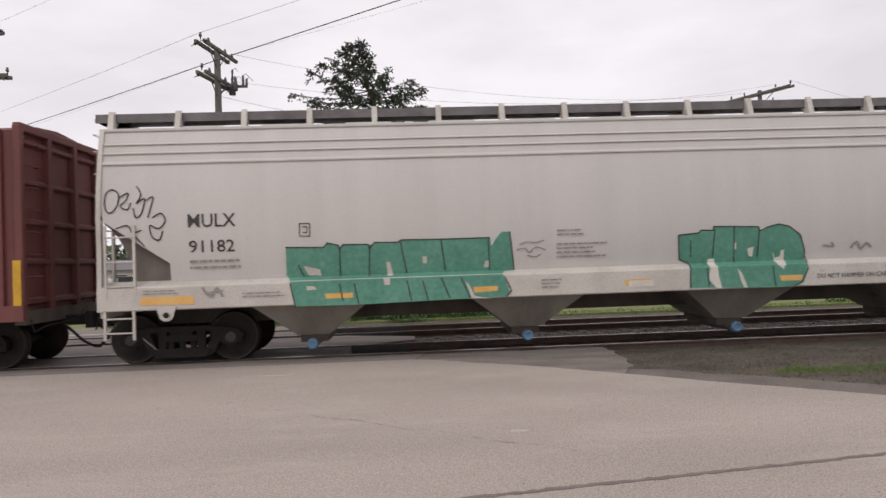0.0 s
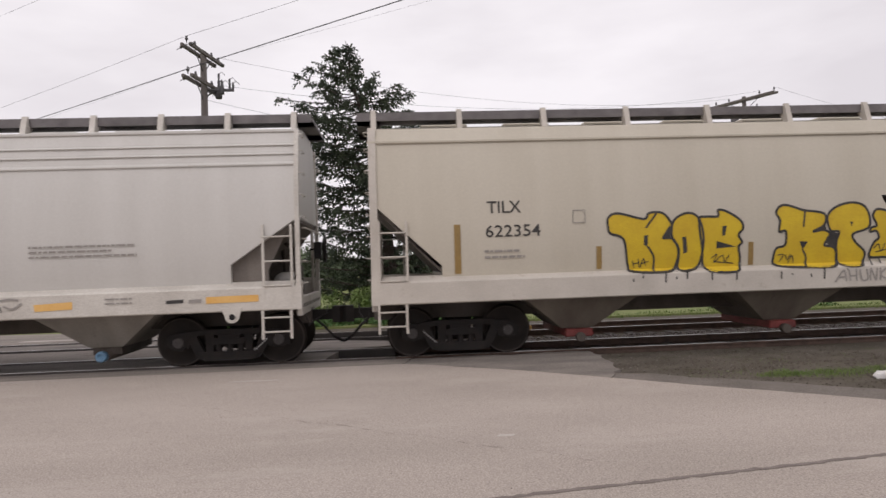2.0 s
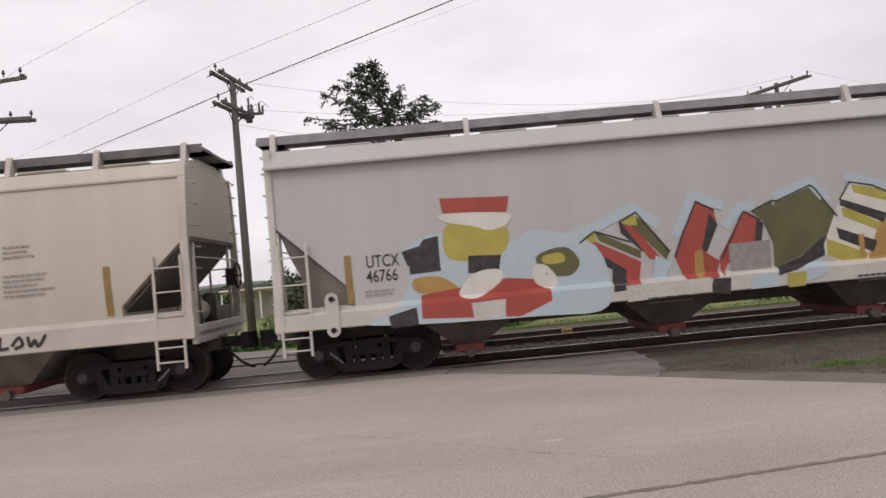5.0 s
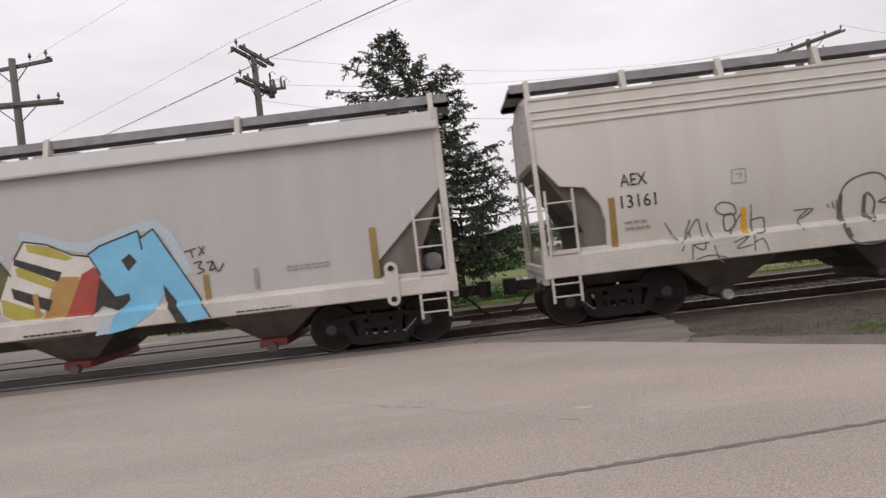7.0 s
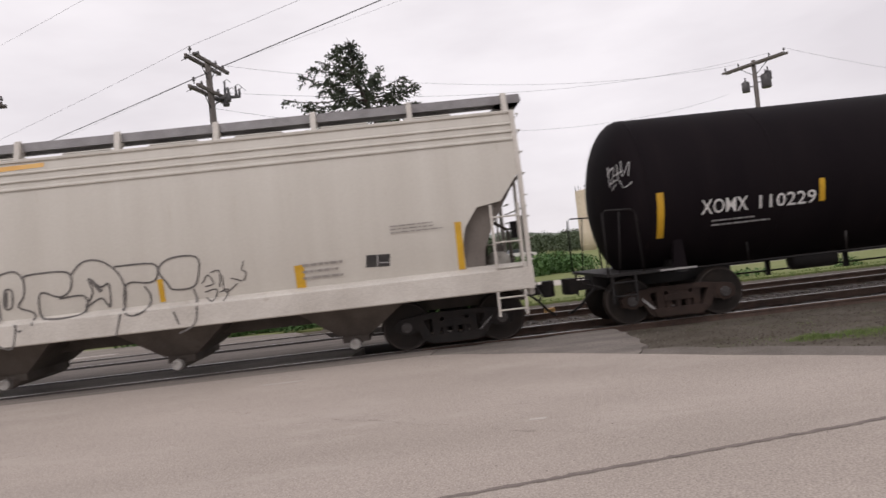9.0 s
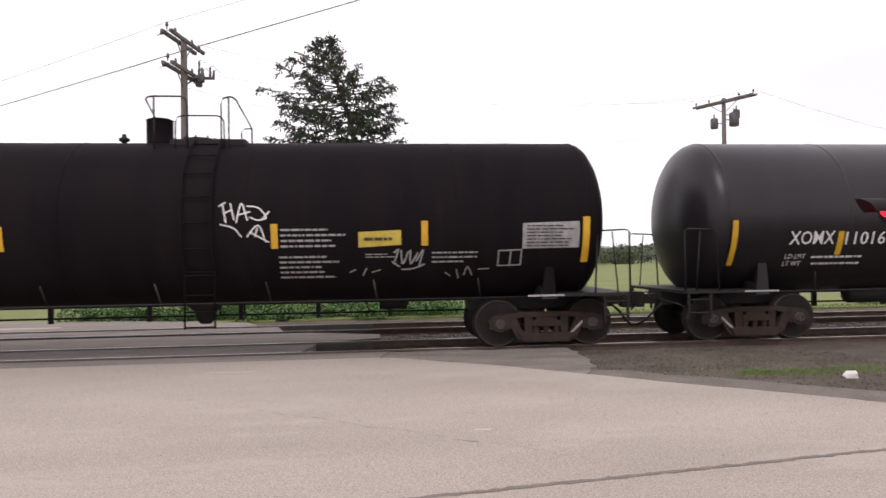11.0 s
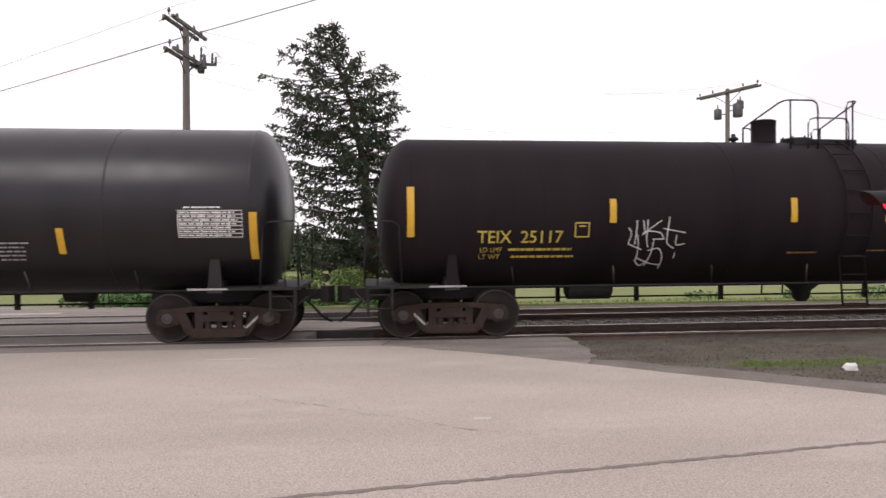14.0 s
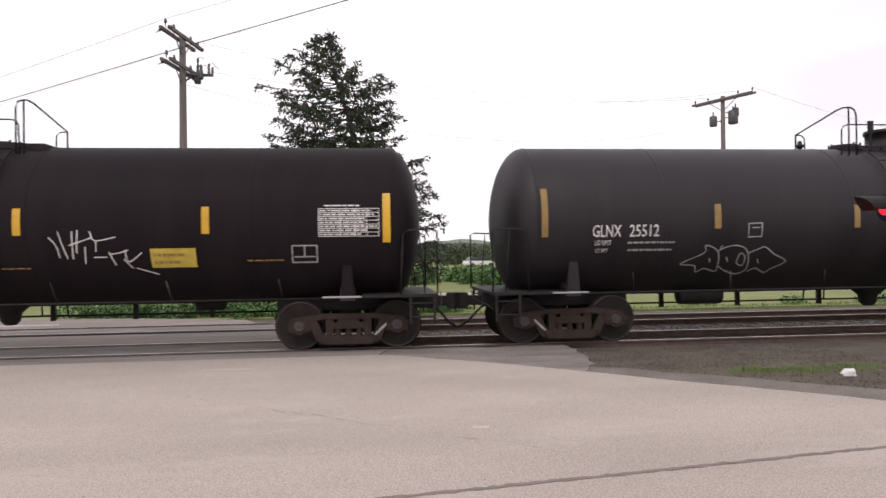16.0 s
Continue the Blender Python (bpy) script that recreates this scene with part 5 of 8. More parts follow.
lines(mulx, [[(-6.48, 2.07), (-5.80, 2.05), (-5.74, 2.13), (-5.54, 2.08), (-5.52, 2.00), (-5.46, 2.09), (-5.01, 2.08), (-4.98, 2.00), (-4.89, 2.11), (-4.47, 2.10), (-4.40, 2.14), (-3.68, 2.13), (-2.79, 2.13)], [(-2.42, 2.23), (-2.35, 1.53)], [(-4.42, 2.10), (-4.32, 1.54)], [(-3.68, 2.11), (-3.62, 1.57)], [(-4.98, 2.04), (-5.00, 1.51)], [(-5.52, 2.00), (-5.52, 1.53)], [(-2.82, 2.10), (-2.80, 1.55)], [(-5.55, 1.48), (-5.48, 1.08)], [(-5.29, 1.47), (-5.20, 1.02)], [(-4.34, 1.49), (-4.25, 1.04)], [(-4.06, 1.48), (-3.95, 1.03)], [(-3.70, 1.42), (-3.56, 1.07)], [(-3.35, 1.44), (-3.19, 1.06)], [(-2.58, 1.49), (-2.43, 1.15), (-2.52, 1.05)], [(-6.43, 1.51), (-6.33, 1.01)], [(-6.27, 1.75), (-6.18, 1.55)]], .011, INK, "graffiti_line", "")
mural(mulx, [(0.73, 2.06), (1.12, 2.09), (1.15, 2.14), (1.39, 2.13), (1.40, 2.20), (1.75, 2.19), (2.25, 2.17), (2.29, 2.09), (2.43, 2.16), (2.64, 2.21), (2.85, 2.16), (3.06, 2.00), (3.16, 1.69), (3.15, 1.37), (3.03, 1.12), (2.87, 1.05), (2.55, 1.03), (0.89, 1.08), (0.92, 1.54), (0.75, 1.61)], GREEN, "graffiti_fill", "green rounded graffiti letters")
mural(mulx, [(1.30, 1.60), (1.42, 1.60), (1.44, 1.27), (1.49, 1.06), (1.39, 1.06), (1.25, 1.22)], BONE, "graffiti_gap", "")
mural(mulx, [(1.79, 1.88), (1.83, 1.90), (1.83, 1.77), (1.79, 1.75)], BONE, "graffiti_gap", "")
mural(mulx, [(2.05, 1.77), (2.17, 1.80), (2.15, 1.61), (2.08, 1.63)], BONE, "graffiti_gap", "")
mural(mulx, [(2.54, 1.70), (2.59, 1.58), (2.68, 1.60), (2.70, 1.72), (2.76, 1.72), (2.76, 1.49), (2.67, 1.37), (2.59, 1.43)], BONE, "graffiti_gap", "")
mural(mulx, [(1.80, 1.41), (1.88, 1.31), (1.98, 1.05), (1.91, 1.05), (1.85, 1.18)], BONE, "graffiti_gap", "")
mural(mulx, [(2.59, 1.25), (3.04, 1.25), (3.01, 1.15), (2.62, 1.15)], ORANGE, "graffiti_patch", "")
lines(mulx, [[(0.73, 2.06), (1.12, 2.09), (1.15, 2.14), (1.39, 2.13), (1.40, 2.20), (1.75, 2.19), (2.25, 2.17), (2.29, 2.09), (2.43, 2.16), (2.64, 2.21), (2.85, 2.16), (3.06, 2.00), (3.16, 1.69), (3.15, 1.37), (3.03, 1.12), (2.87, 1.05)], [(0.89, 1.08), (0.92, 1.54), (0.75, 1.61), (0.73, 2.06)], [(1.42, 2.15), (1.38, 1.63)], [(1.79, 2.16), (1.79, 1.52)], [(2.27, 2.12), (2.24, 1.61)], [(1.21, 1.53), (1.25, 1.12)], [(2.46, 1.52), (2.51, 1.06)], [(0.96, 1.95), (0.97, 1.64)]], .011, INK, "graffiti_line", "")
mural(mulx, [(-0.34, 1.27), (0.17, 1.29), (0.17, 1.18), (-0.32, 1.17)], ORANGE, "paint_patch", "")
mural(mulx, [(-9.03, 1.27), (-8.10, 1.27), (-8.10, 1.12), (-9.04, 1.13)], ORANGE, "paint_patch", "")
mural(mulx, [(-0.26, 1.25), (0.20, 1.26), (0.20, 1.14), (-0.26, 1.14)], BONE, "paint_patch", "")
mural(mulx, [(8.12, 1.31), (9.03, 1.32), (9.03, 1.20), (8.12, 1.19)], ORANGE, "paint_patch", "")
mural(mulx, [(5.19, 1.28), (5.84, 1.31), (5.84, 1.18), (5.21, 1.16)], ORANGE, "paint_patch", "")
mural(mulx, [(7.43, 1.27), (7.73, 1.28), (7.73, 1.22), (7.43, 1.21)], INK, "paint_patch", "")
mural(mulx, [(7.82, 1.27), (8.04, 1.28), (8.04, 1.21), (7.81, 1.21)], FAINT, "paint_patch", "")
marks(mulx, "MULX", -8.19, 2.48, 0.24, 0.84, INK)
marks(mulx, "91182", -8.18, 2.03, 0.22, 0.80, INK)
marks(mulx, "DO NOT HAMMER ON CAR", 3.32, 1.17, 0.09, 1.35, INK)
small_print(mulx, -8.18, -7.26, 1.71, 1.93, 2, FAINT, 1)
small_print(mulx, -1.55, -0.88, 2.11, 2.26, 2, FAINT, 2)
small_print(mulx, -1.56, -0.53, 1.70, 2.01, 4, FAINT, 3)
small_print(mulx, 5.10, 7.06, 2.06, 2.32, 3, FAINT, 4)
small_print(mulx, -1.88, -1.41, 1.16, 1.36, 3, FAINT, 5)
small_print(mulx, -8.98, -8.24, 1.30, 1.40, 2, FAINT, 6)
small_print(mulx, -7.26, -6.51, 1.19, 1.31, 2, FAINT, 7)
small_print(mulx, 6.39, 6.90, 1.22, 1.37, 2, FAINT, 8)
lines(mulx, [[(-6.22, 2.49), (-6.04, 2.49), (-6.04, 2.26), (-6.22, 2.27), (-6.22, 2.49)], [(-6.17, 2.43), (-6.09, 2.43), (-6.09, 2.33), (-6.16, 2.33)]], .008, INK, "plate_mark", "")
lines(mulx, [[(-2.24, 1.99), (-2.09, 2.03), (-1.94, 2.01), (-1.79, 2.05)], [(-2.30, 1.89), (-2.14, 1.91), (-2.07, 1.83), (-1.94, 1.93), (-1.76, 1.87)], [(-2.10, 1.78), (-1.95, 1.75), (-1.85, 1.80)]], .01, FAINT, "scribble", "")
lines(mulx, [[(-9.62, 3.11), (-9.50, 3.20), (-9.39, 3.10), (-9.42, 2.90), (-9.53, 2.78), (-9.62, 2.86), (-9.62, 3.11)], [(-9.38, 3.05), (-9.23, 3.13), (-9.26, 3.00), (-9.36, 2.90), (-9.24, 2.83), (-9.18, 2.95)], [(-9.08, 3.25), (-9.00, 3.09), (-9.08, 2.94), (-8.94, 3.02), (-8.99, 2.76), (-9.09, 2.69), (-9.13, 2.85)], [(-8.91, 2.99), (-8.79, 3.04), (-8.88, 2.69)], [(-8.80, 2.68), (-8.65, 2.75), (-8.58, 2.61), (-8.70, 2.48), (-8.85, 2.54), (-8.81, 2.33), (-8.69, 2.28), (-8.63, 2.43)], [(-9.44, 2.50), (-9.24, 2.55), (-9.15, 2.42), (-9.00, 2.46)], [(-9.10, 2.34), (-8.96, 2.18)], [(-9.72, 2.84), (-9.68, 2.66)]], .012, INK, "scribble", "thin dark scribbled tag")
lines(mulx, [[(-7.95, 1.40), (-7.80, 1.24), (-7.70, 1.39), (-7.60, 1.24)], [(-7.90, 1.30), (-7.60, 1.34)]], .02, FAINT, "scribble", "")
lines(mulx, [[(3.52, 1.78), (3.71, 1.76), (3.67, 1.83)], [(4.06, 1.73), (4.16, 1.83), (4.25, 1.70), (4.35, 1.80), (4.45, 1.72)], [(4.65, 1.37), (4.80, 1.39), (4.94, 1.37)], [(4.70, 1.27), (4.84, 1.22), (4.99, 1.31)]], .018, FAINT, "scribble", "")
mural(tilx, [(-5.47, 2.50), (-5.28, 2.58), (-4.80, 2.46), (-4.69, 2.57), (-4.43, 2.56), (-4.27, 2.36), (-4.30, 2.24), (-4.44, 2.10), (-4.26, 2.08), (-4.15, 1.87), (-4.19, 1.61), (-4.35, 1.47), (-5.02, 1.49), (-5.12, 1.62), (-5.19, 2.09), (-5.44, 2.21), (-5.48, 2.33)], GOLD, "graffiti_fill", "yellow bubble graffiti letter")
mural(tilx, [(-4.26, 2.32), (-4.18, 2.46), (-3.97, 2.55), (-3.79, 2.50), (-3.69, 2.30), (-3.66, 1.99), (-3.75, 1.58), (-3.94, 1.48), (-4.16, 1.50), (-4.14, 1.71), (-4.15, 1.92), (-4.26, 2.09)], GOLD, "graffiti_fill", "yellow bubble graffiti letter")
mural(tilx, [(-3.74, 2.41), (-3.61, 2.47), (-3.37, 2.47), (-3.36, 2.59), (-3.18, 2.55), (-2.93, 2.38), (-2.89, 2.23), (-2.98, 2.11), (-2.91, 1.97), (-2.98, 1.88), (-2.95, 1.63), (-3.05, 1.43), (-3.52, 1.44), (-3.67, 1.56), (-3.69, 1.89)], GOLD, "graffiti_fill", "yellow bubble graffiti letter")
mural(tilx, [(-2.23, 2.52), (-2.07, 2.65), (-1.70, 2.54), (-1.64, 2.53), (-1.28, 2.46), (-1.29, 2.25), (-1.51, 2.13), (-1.30, 2.15), (-1.17, 2.06), (-1.29, 1.87), (-1.11, 1.82), (-1.05, 1.66), (-1.12, 1.46), (-1.69, 1.46), (-2.25, 1.51), (-2.29, 1.69), (-2.23, 1.84), (-2.07, 1.89), (-2.05, 2.15), (-2.18, 2.15), (-2.16, 2.36)], GOLD, "graffiti_fill", "yellow bubble graffiti letter")
mural(tilx, [(-1.22, 2.40), (-1.05, 2.58), (-0.72, 2.66), (-0.46, 2.57), (-0.37, 2.30), (-0.44, 2.15), (-0.72, 2.06), (-0.67, 1.90), (-0.49, 1.73), (-0.50, 1.57), (-0.62, 1.45), (-0.98, 1.48), (-1.04, 1.66), (-1.05, 1.92), (-1.00, 2.11), (-1.17, 2.14)], GOLD, "graffiti_fill", "yellow bubble graffiti letter")
mural(tilx, [(-0.31, 2.40), (-0.19, 2.52), (0.14, 2.38), (-0.01, 2.12), (0.02, 1.75), (0.08, 1.59), (-0.10, 1.60), (-0.39, 1.62), (-0.30, 1.88), (-0.20, 1.97), (-0.25, 2.10), (-0.38, 2.09), (-0.35, 2.17), (-0.24, 2.21)], GOLD, "graffiti_fill", "yellow bubble graffiti letter")
lines(tilx, [[(-5.47, 2.50), (-5.28, 2.58), (-4.80, 2.46), (-4.69, 2.57), (-4.43, 2.56), (-4.27, 2.36), (-4.30, 2.24), (-4.44, 2.10), (-4.26, 2.08), (-4.15, 1.87), (-4.19, 1.61), (-4.35, 1.47), (-5.02, 1.49), (-5.12, 1.62), (-5.19, 2.09), (-5.44, 2.21), (-5.48, 2.33), (-5.47, 2.50)], [(-4.26, 2.32), (-4.18, 2.46), (-3.97, 2.55), (-3.79, 2.50), (-3.69, 2.30), (-3.66, 1.99), (-3.75, 1.58), (-3.94, 1.48), (-4.16, 1.50), (-4.14, 1.71), (-4.15, 1.92), (-4.26, 2.09), (-4.26, 2.32)], [(-3.74, 2.41), (-3.61, 2.47), (-3.37, 2.47), (-3.36, 2.59), (-3.18, 2.55), (-2.93, 2.38), (-2.89, 2.23), (-2.98, 2.11), (-2.91, 1.97), (-2.98, 1.88), (-2.95, 1.63), (-3.05, 1.43), (-3.52, 1.44), (-3.67, 1.56), (-3.69, 1.89), (-3.74, 2.41)], [(-2.23, 2.52), (-2.07, 2.65), (-1.70, 2.54), (-1.64, 2.53), (-1.28, 2.46), (-1.29, 2.25), (-1.51, 2.13), (-1.30, 2.15), (-1.17, 2.06), (-1.29, 1.87), (-1.11, 1.82), (-1.05, 1.66), (-1.12, 1.46), (-1.69, 1.46), (-2.25, 1.51), (-2.29, 1.69), (-2.23, 1.84), (-2.07, 1.89), (-2.05, 2.15), (-2.18, 2.15), (-2.16, 2.36), (-2.23, 2.52)], [(-1.22, 2.40), (-1.05, 2.58), (-0.72, 2.66), (-0.46, 2.57), (-0.37, 2.30), (-0.44, 2.15), (-0.72, 2.06), (-0.67, 1.90), (-0.49, 1.73), (-0.50, 1.57), (-0.62, 1.45), (-0.98, 1.48), (-1.04, 1.66), (-1.05, 1.92), (-1.00, 2.11), (-1.17, 2.14), (-1.22, 2.40)], [(-0.31, 2.40), (-0.19, 2.52), (0.14, 2.38), (-0.01, 2.12), (0.02, 1.75), (0.08, 1.59), (-0.10, 1.60), (-0.39, 1.62), (-0.30, 1.88), (-0.20, 1.97), (-0.25, 2.10), (-0.38, 2.09), (-0.35, 2.17), (-0.24, 2.21), (-0.31, 2.40)]], .022, INK, "graffiti_outline", "black graffiti outline")
mural(tilx, [(-4.07, 2.10), (-3.99, 2.11), (-3.97, 1.82), (-4.05, 1.79)], INK, "graffiti_gap", "")
mural(tilx, [(-3.29, 2.28), (-3.20, 2.29), (-3.24, 2.11), (-3.30, 2.10)], INK, "graffiti_gap", "")
mural(tilx, [(-3.41, 2.01), (-3.02, 1.89), (-3.41, 1.87)], INK, "graffiti_gap", "")
mural(tilx, [(-1.78, 1.95), (-1.61, 1.94), (-1.72, 1.79)], INK, "graffiti_gap", "")
mural(tilx, [(-1.28, 1.94), (-1.17, 2.12), (-1.01, 2.08), (-1.06, 1.82), (-1.21, 1.87)], INK, "graffiti_gap", "")
mural(tilx, [(-0.77, 2.30), (-0.71, 2.28), (-0.75, 2.20)], INK, "graffiti_gap", "")
mural(tilx, [(-4.80, 2.15), (-4.72, 2.16), (-4.74, 1.94), (-4.81, 1.98)], INK, "graffiti_gap", "")
mural(tilx, [(-4.46, 2.11), (-4.30, 2.34), (-4.29, 2.10)], INK, "graffiti_gap", "")
mural(tilx, [(-1.52, 2.13), (-1.26, 2.25), (-1.24, 2.13)], INK, "graffiti_gap", "")
lines(tilx, [[(-1.66, 2.55), (-1.70, 2.23)], [(-1.72, 1.79), (-1.65, 1.63), (-1.69, 1.47)], [(-4.76, 2.30), (-4.56, 2.55)], [(-4.73, 1.94), (-4.62, 1.74), (-4.64, 1.48)]], .018, INK, "graffiti_line", "")
lines(tilx, [[(-5.04, 1.46), (-5.05, 1.31)], [(-4.86, 1.45), (-4.87, 1.37)], [(-4.43, 1.44), (-4.44, 1.27)], [(-4.22, 1.46), (-4.23, 1.33)], [(-4.02, 1.44), (-4.03, 1.33)], [(-3.55, 1.42), (-3.55, 1.29)], [(-3.07, 1.41), (-3.08, 1.28)], [(-2.19, 1.50), (-2.21, 1.27)], [(-1.98, 1.48), (-1.99, 1.33)], [(-1.62, 1.46), (-1.62, 1.28)], [(-1.35, 1.44), (-1.37, 1.24)], [(-0.89, 1.47), (-0.90, 1.39)], [(-0.39, 1.59), (-0.40, 1.46)], [(-0.19, 1.57), (-0.20, 1.49)]], .014, INK, "paint_drip", "")
lines(tilx, [[(-5.03, 1.69), (-5.00, 1.56)], [(-4.92, 1.72), (-4.90, 1.57)], [(-5.01, 1.63), (-4.91, 1.65)], [(-4.88, 1.56), (-4.82, 1.72), (-4.78, 1.59)], [(-4.87, 1.63), (-4.72, 1.67)], [(-3.51, 1.69), (-3.40, 1.76), (-3.46, 1.61), (-3.29, 1.74), (-3.25, 1.60), (-3.16, 1.75)], [(-3.44, 1.62), (-3.09, 1.58)], [(-2.21, 1.70), (-2.10, 1.71), (-2.18, 1.58)], [(-2.06, 1.70), (-2.02, 1.61), (-1.96, 1.71)], [(-2.01, 1.55), (-1.93, 1.69), (-1.90, 1.55)], [(-0.30, 1.77), (-0.21, 1.85), (-0.15, 1.71), (-0.08, 1.86)], [(-0.26, 1.70), (-0.01, 1.75)]], .009, INK, "scribble", "")
lines(tilx, [[(-1.16, 1.16), (-0.98, 1.37), (-0.94, 1.18)], [(-1.10, 1.24), (-0.94, 1.25)], [(-0.87, 1.37), (-0.86, 1.18)], [(-0.73, 1.38), (-0.73, 1.18)], [(-0.87, 1.26), (-0.73, 1.27)], [(-0.66, 1.37), (-0.62, 1.18), (-0.51, 1.20), (-0.52, 1.38)], [(-0.46, 1.17), (-0.44, 1.39), (-0.35, 1.17), (-0.32, 1.39)], [(-0.26, 1.17), (-0.25, 1.39)], [(-0.12, 1.40), (-0.25, 1.27), (-0.10, 1.17)], [(-0.08, 1.39), (-0.03, 1.29)], [(0.07, 1.41), (-0.08, 1.15)]], .016, FAINT, "scribble", "faint grey scribbled tag on the sill")
lines(tilx, [[(2.57, 1.35), (2.74, 1.36)], [(2.68, 1.35), (2.65, 1.17), (2.55, 1.21)], [(2.77, 1.24), (2.88, 1.26), (2.86, 1.32), (2.79, 1.28), (2.79, 1.19), (2.92, 1.20)], [(3.06, 1.29), (2.97, 1.28), (2.97, 1.20), (3.06, 1.21), (3.06, 1.29), (3.04, 1.11), (2.95, 1.12)], [(3.25, 1.27), (3.16, 1.27), (3.15, 1.19), (3.24, 1.19), (3.25, 1.27), (3.23, 1.10), (3.14, 1.11)], [(3.31, 1.22), (3.38, 1.25), (3.49, 1.23)]], .012, INK, "scribble", "")
lines(tilx, [[(4.42, 1.16), (4.48, 1.38), (4.59, 1.17), (4.64, 1.37)], [(4.73, 1.16), (4.76, 1.39)], [(4.83, 1.15), (4.88, 1.37), (5.00, 1.29), (4.87, 1.25), (5.01, 1.16)], [(5.26, 1.17), (5.28, 1.40), (5.46, 1.39)], [(5.27, 1.28), (5.43, 1.28)], [(5.26, 1.16), (5.44, 1.16)], [(5.54, 1.36), (5.64, 1.25), (5.73, 1.37)], [(5.64, 1.25), (5.58, 1.14)], [(5.79, 1.16), (5.82, 1.37), (5.97, 1.37)], [(5.80, 1.26), (5.94, 1.26)], [(5.80, 1.16), (5.95, 1.16)], [(6.07, 1.33), (6.23, 1.34), (6.06, 1.17), (6.28, 1.18)], [(6.45, 1.36), (6.44, 1.17), (6.58, 1.17)], [(6.66, 1.21), (6.78, 1.34), (6.84, 1.21), (6.71, 1.15)], [(6.94, 1.33), (6.98, 1.17), (7.06, 1.27), (7.12, 1.16), (7.25, 1.34)]], .028, INK, "scribble", "bold dark sprayed tag on the sill")
marks(tilx, "TILX", -7.73, 2.65, 0.22, 0.63, INK)
marks(tilx, "622354", -7.77, 2.21, 0.22, 1.02, INK)
small_print(tilx, -7.80, -7.03, 1.79, 2.01, 2, FAINT, 9)
small_print(tilx, 6.56, 7.17, 2.74, 3.01, 3, FAINT, 10)
small_print(tilx, 6.54, 7.48, 2.04, 2.49, 5, FAINT, 11)
lines(tilx, [[(-6.13, 2.66), (-5.91, 2.66), (-5.91, 2.43), (-6.14, 2.43), (-6.13, 2.66)]], .008, FAINT, "plate_mark", "")
mural(tilx, [(2.03, 1.79), (2.65, 1.84), (2.66, 1.81), (2.04, 1.77)], PINKPRINT, "paint_patch", "")
small_print(tilx, 1.03, 2.84, 1.62, 1.85, 2, PINKPRINT, 12)
small_print(tilx, 1.91, 2.36, 1.25, 1.33, 2, FAINT, 13)
strip(tilx, -8.29, 1.56, 2.46, 0.12, OCHRE)
strip(tilx, -5.66, 1.56, 1.98, 0.1, OCHRE)
strip(tilx, -2.74, 1.54, 1.97, 0.1, OCHRE)
strip(tilx, 0.07, 1.63, 1.99, 0.1, OCHRE)
strip(tilx, 2.89, 1.55, 1.98, 0.1, OCHRE)
strip(tilx, 5.72, 1.56, 1.98, 0.1, OCHRE)
strip(tilx, 8.38, 1.57, 2.46, 0.12, OCHRE)
lines(utcx, [[(-3.87, 2.22), (-3.33, 2.37), (-2.66, 2.66), (-2.23, 2.34)], [(-1.89, 2.10), (-1.50, 2.78), (-1.00, 2.56)], [(-0.94, 2.19), (-0.65, 2.49), (-0.44, 2.50)], [(0.05, 2.62), (0.70, 2.85), (0.97, 2.49)], [(1.43, 2.87), (2.22, 2.60), (2.63, 2.52), (3.48, 2.76), (3.90, 2.80), (4.13, 2.58), (4.41, 1.88)]], .09, PALEBLUE, "graffiti_halo", "pale blue sprayed halo")
mural(utcx, [(-3.67, 2.10), (-3.65, 1.89), (-3.11, 1.56), (-3.16, 1.15), (-2.89, 1.17), (-2.81, 1.58), (-3.37, 2.01)], INK, "graffiti_fill", "")
mural(utcx, [(-3.39, 2.29), (-2.55, 1.86), (-2.57, 1.71), (-3.31, 2.11)], OLIVE, "graffiti_fill", "")
mural(utcx, [(-3.62, 2.09), (-3.36, 2.09), (-2.57, 1.66), (-2.65, 1.23), (-2.89, 1.21), (-2.85, 1.53)], RED, "graffiti_fill", "")
mural(utcx, [(-3.65, 2.12), (-3.39, 2.29), (-3.36, 2.10), (-3.57, 2.09)], LIME, "graffiti_fill", "")
mural(utcx, [(-2.92, 2.43), (-2.90, 2.22), (-2.55, 1.86), (-2.40, 1.79), (-2.75, 2.35)], INK, "graffiti_fill", "")
mural(utcx, [(-2.59, 2.57), (-2.03, 1.80), (-2.10, 1.65), (-2.75, 2.40)], OLIVE, "graffiti_fill", "")
mural(utcx, [(-2.85, 2.37), (-2.65, 2.31), (-2.17, 1.66), (-2.41, 1.69)], RED, "graffiti_fill", "")
mural(utcx, [(-2.90, 2.42), (-2.59, 2.57), (-2.58, 2.33), (-2.80, 2.36)], LIME, "graffiti_fill", "")
mural(utcx, [(-1.46, 2.67), (-1.14, 2.48), (-1.10, 2.21), (-1.36, 1.72), (-1.12, 1.54), (-1.21, 1.24), (-1.79, 1.23), (-1.94, 1.69), (-1.77, 2.08)], RED, "graffiti_fill", "")
mural(utcx, [(-1.23, 2.43), (-1.09, 2.21), (-1.34, 1.72), (-1.43, 1.78)], INK, "graffiti_fill", "")
mural(utcx, [(-1.57, 1.75), (-1.46, 1.76), (-1.47, 1.27), (-1.60, 1.25)], TAN, "graffiti_fill", "")
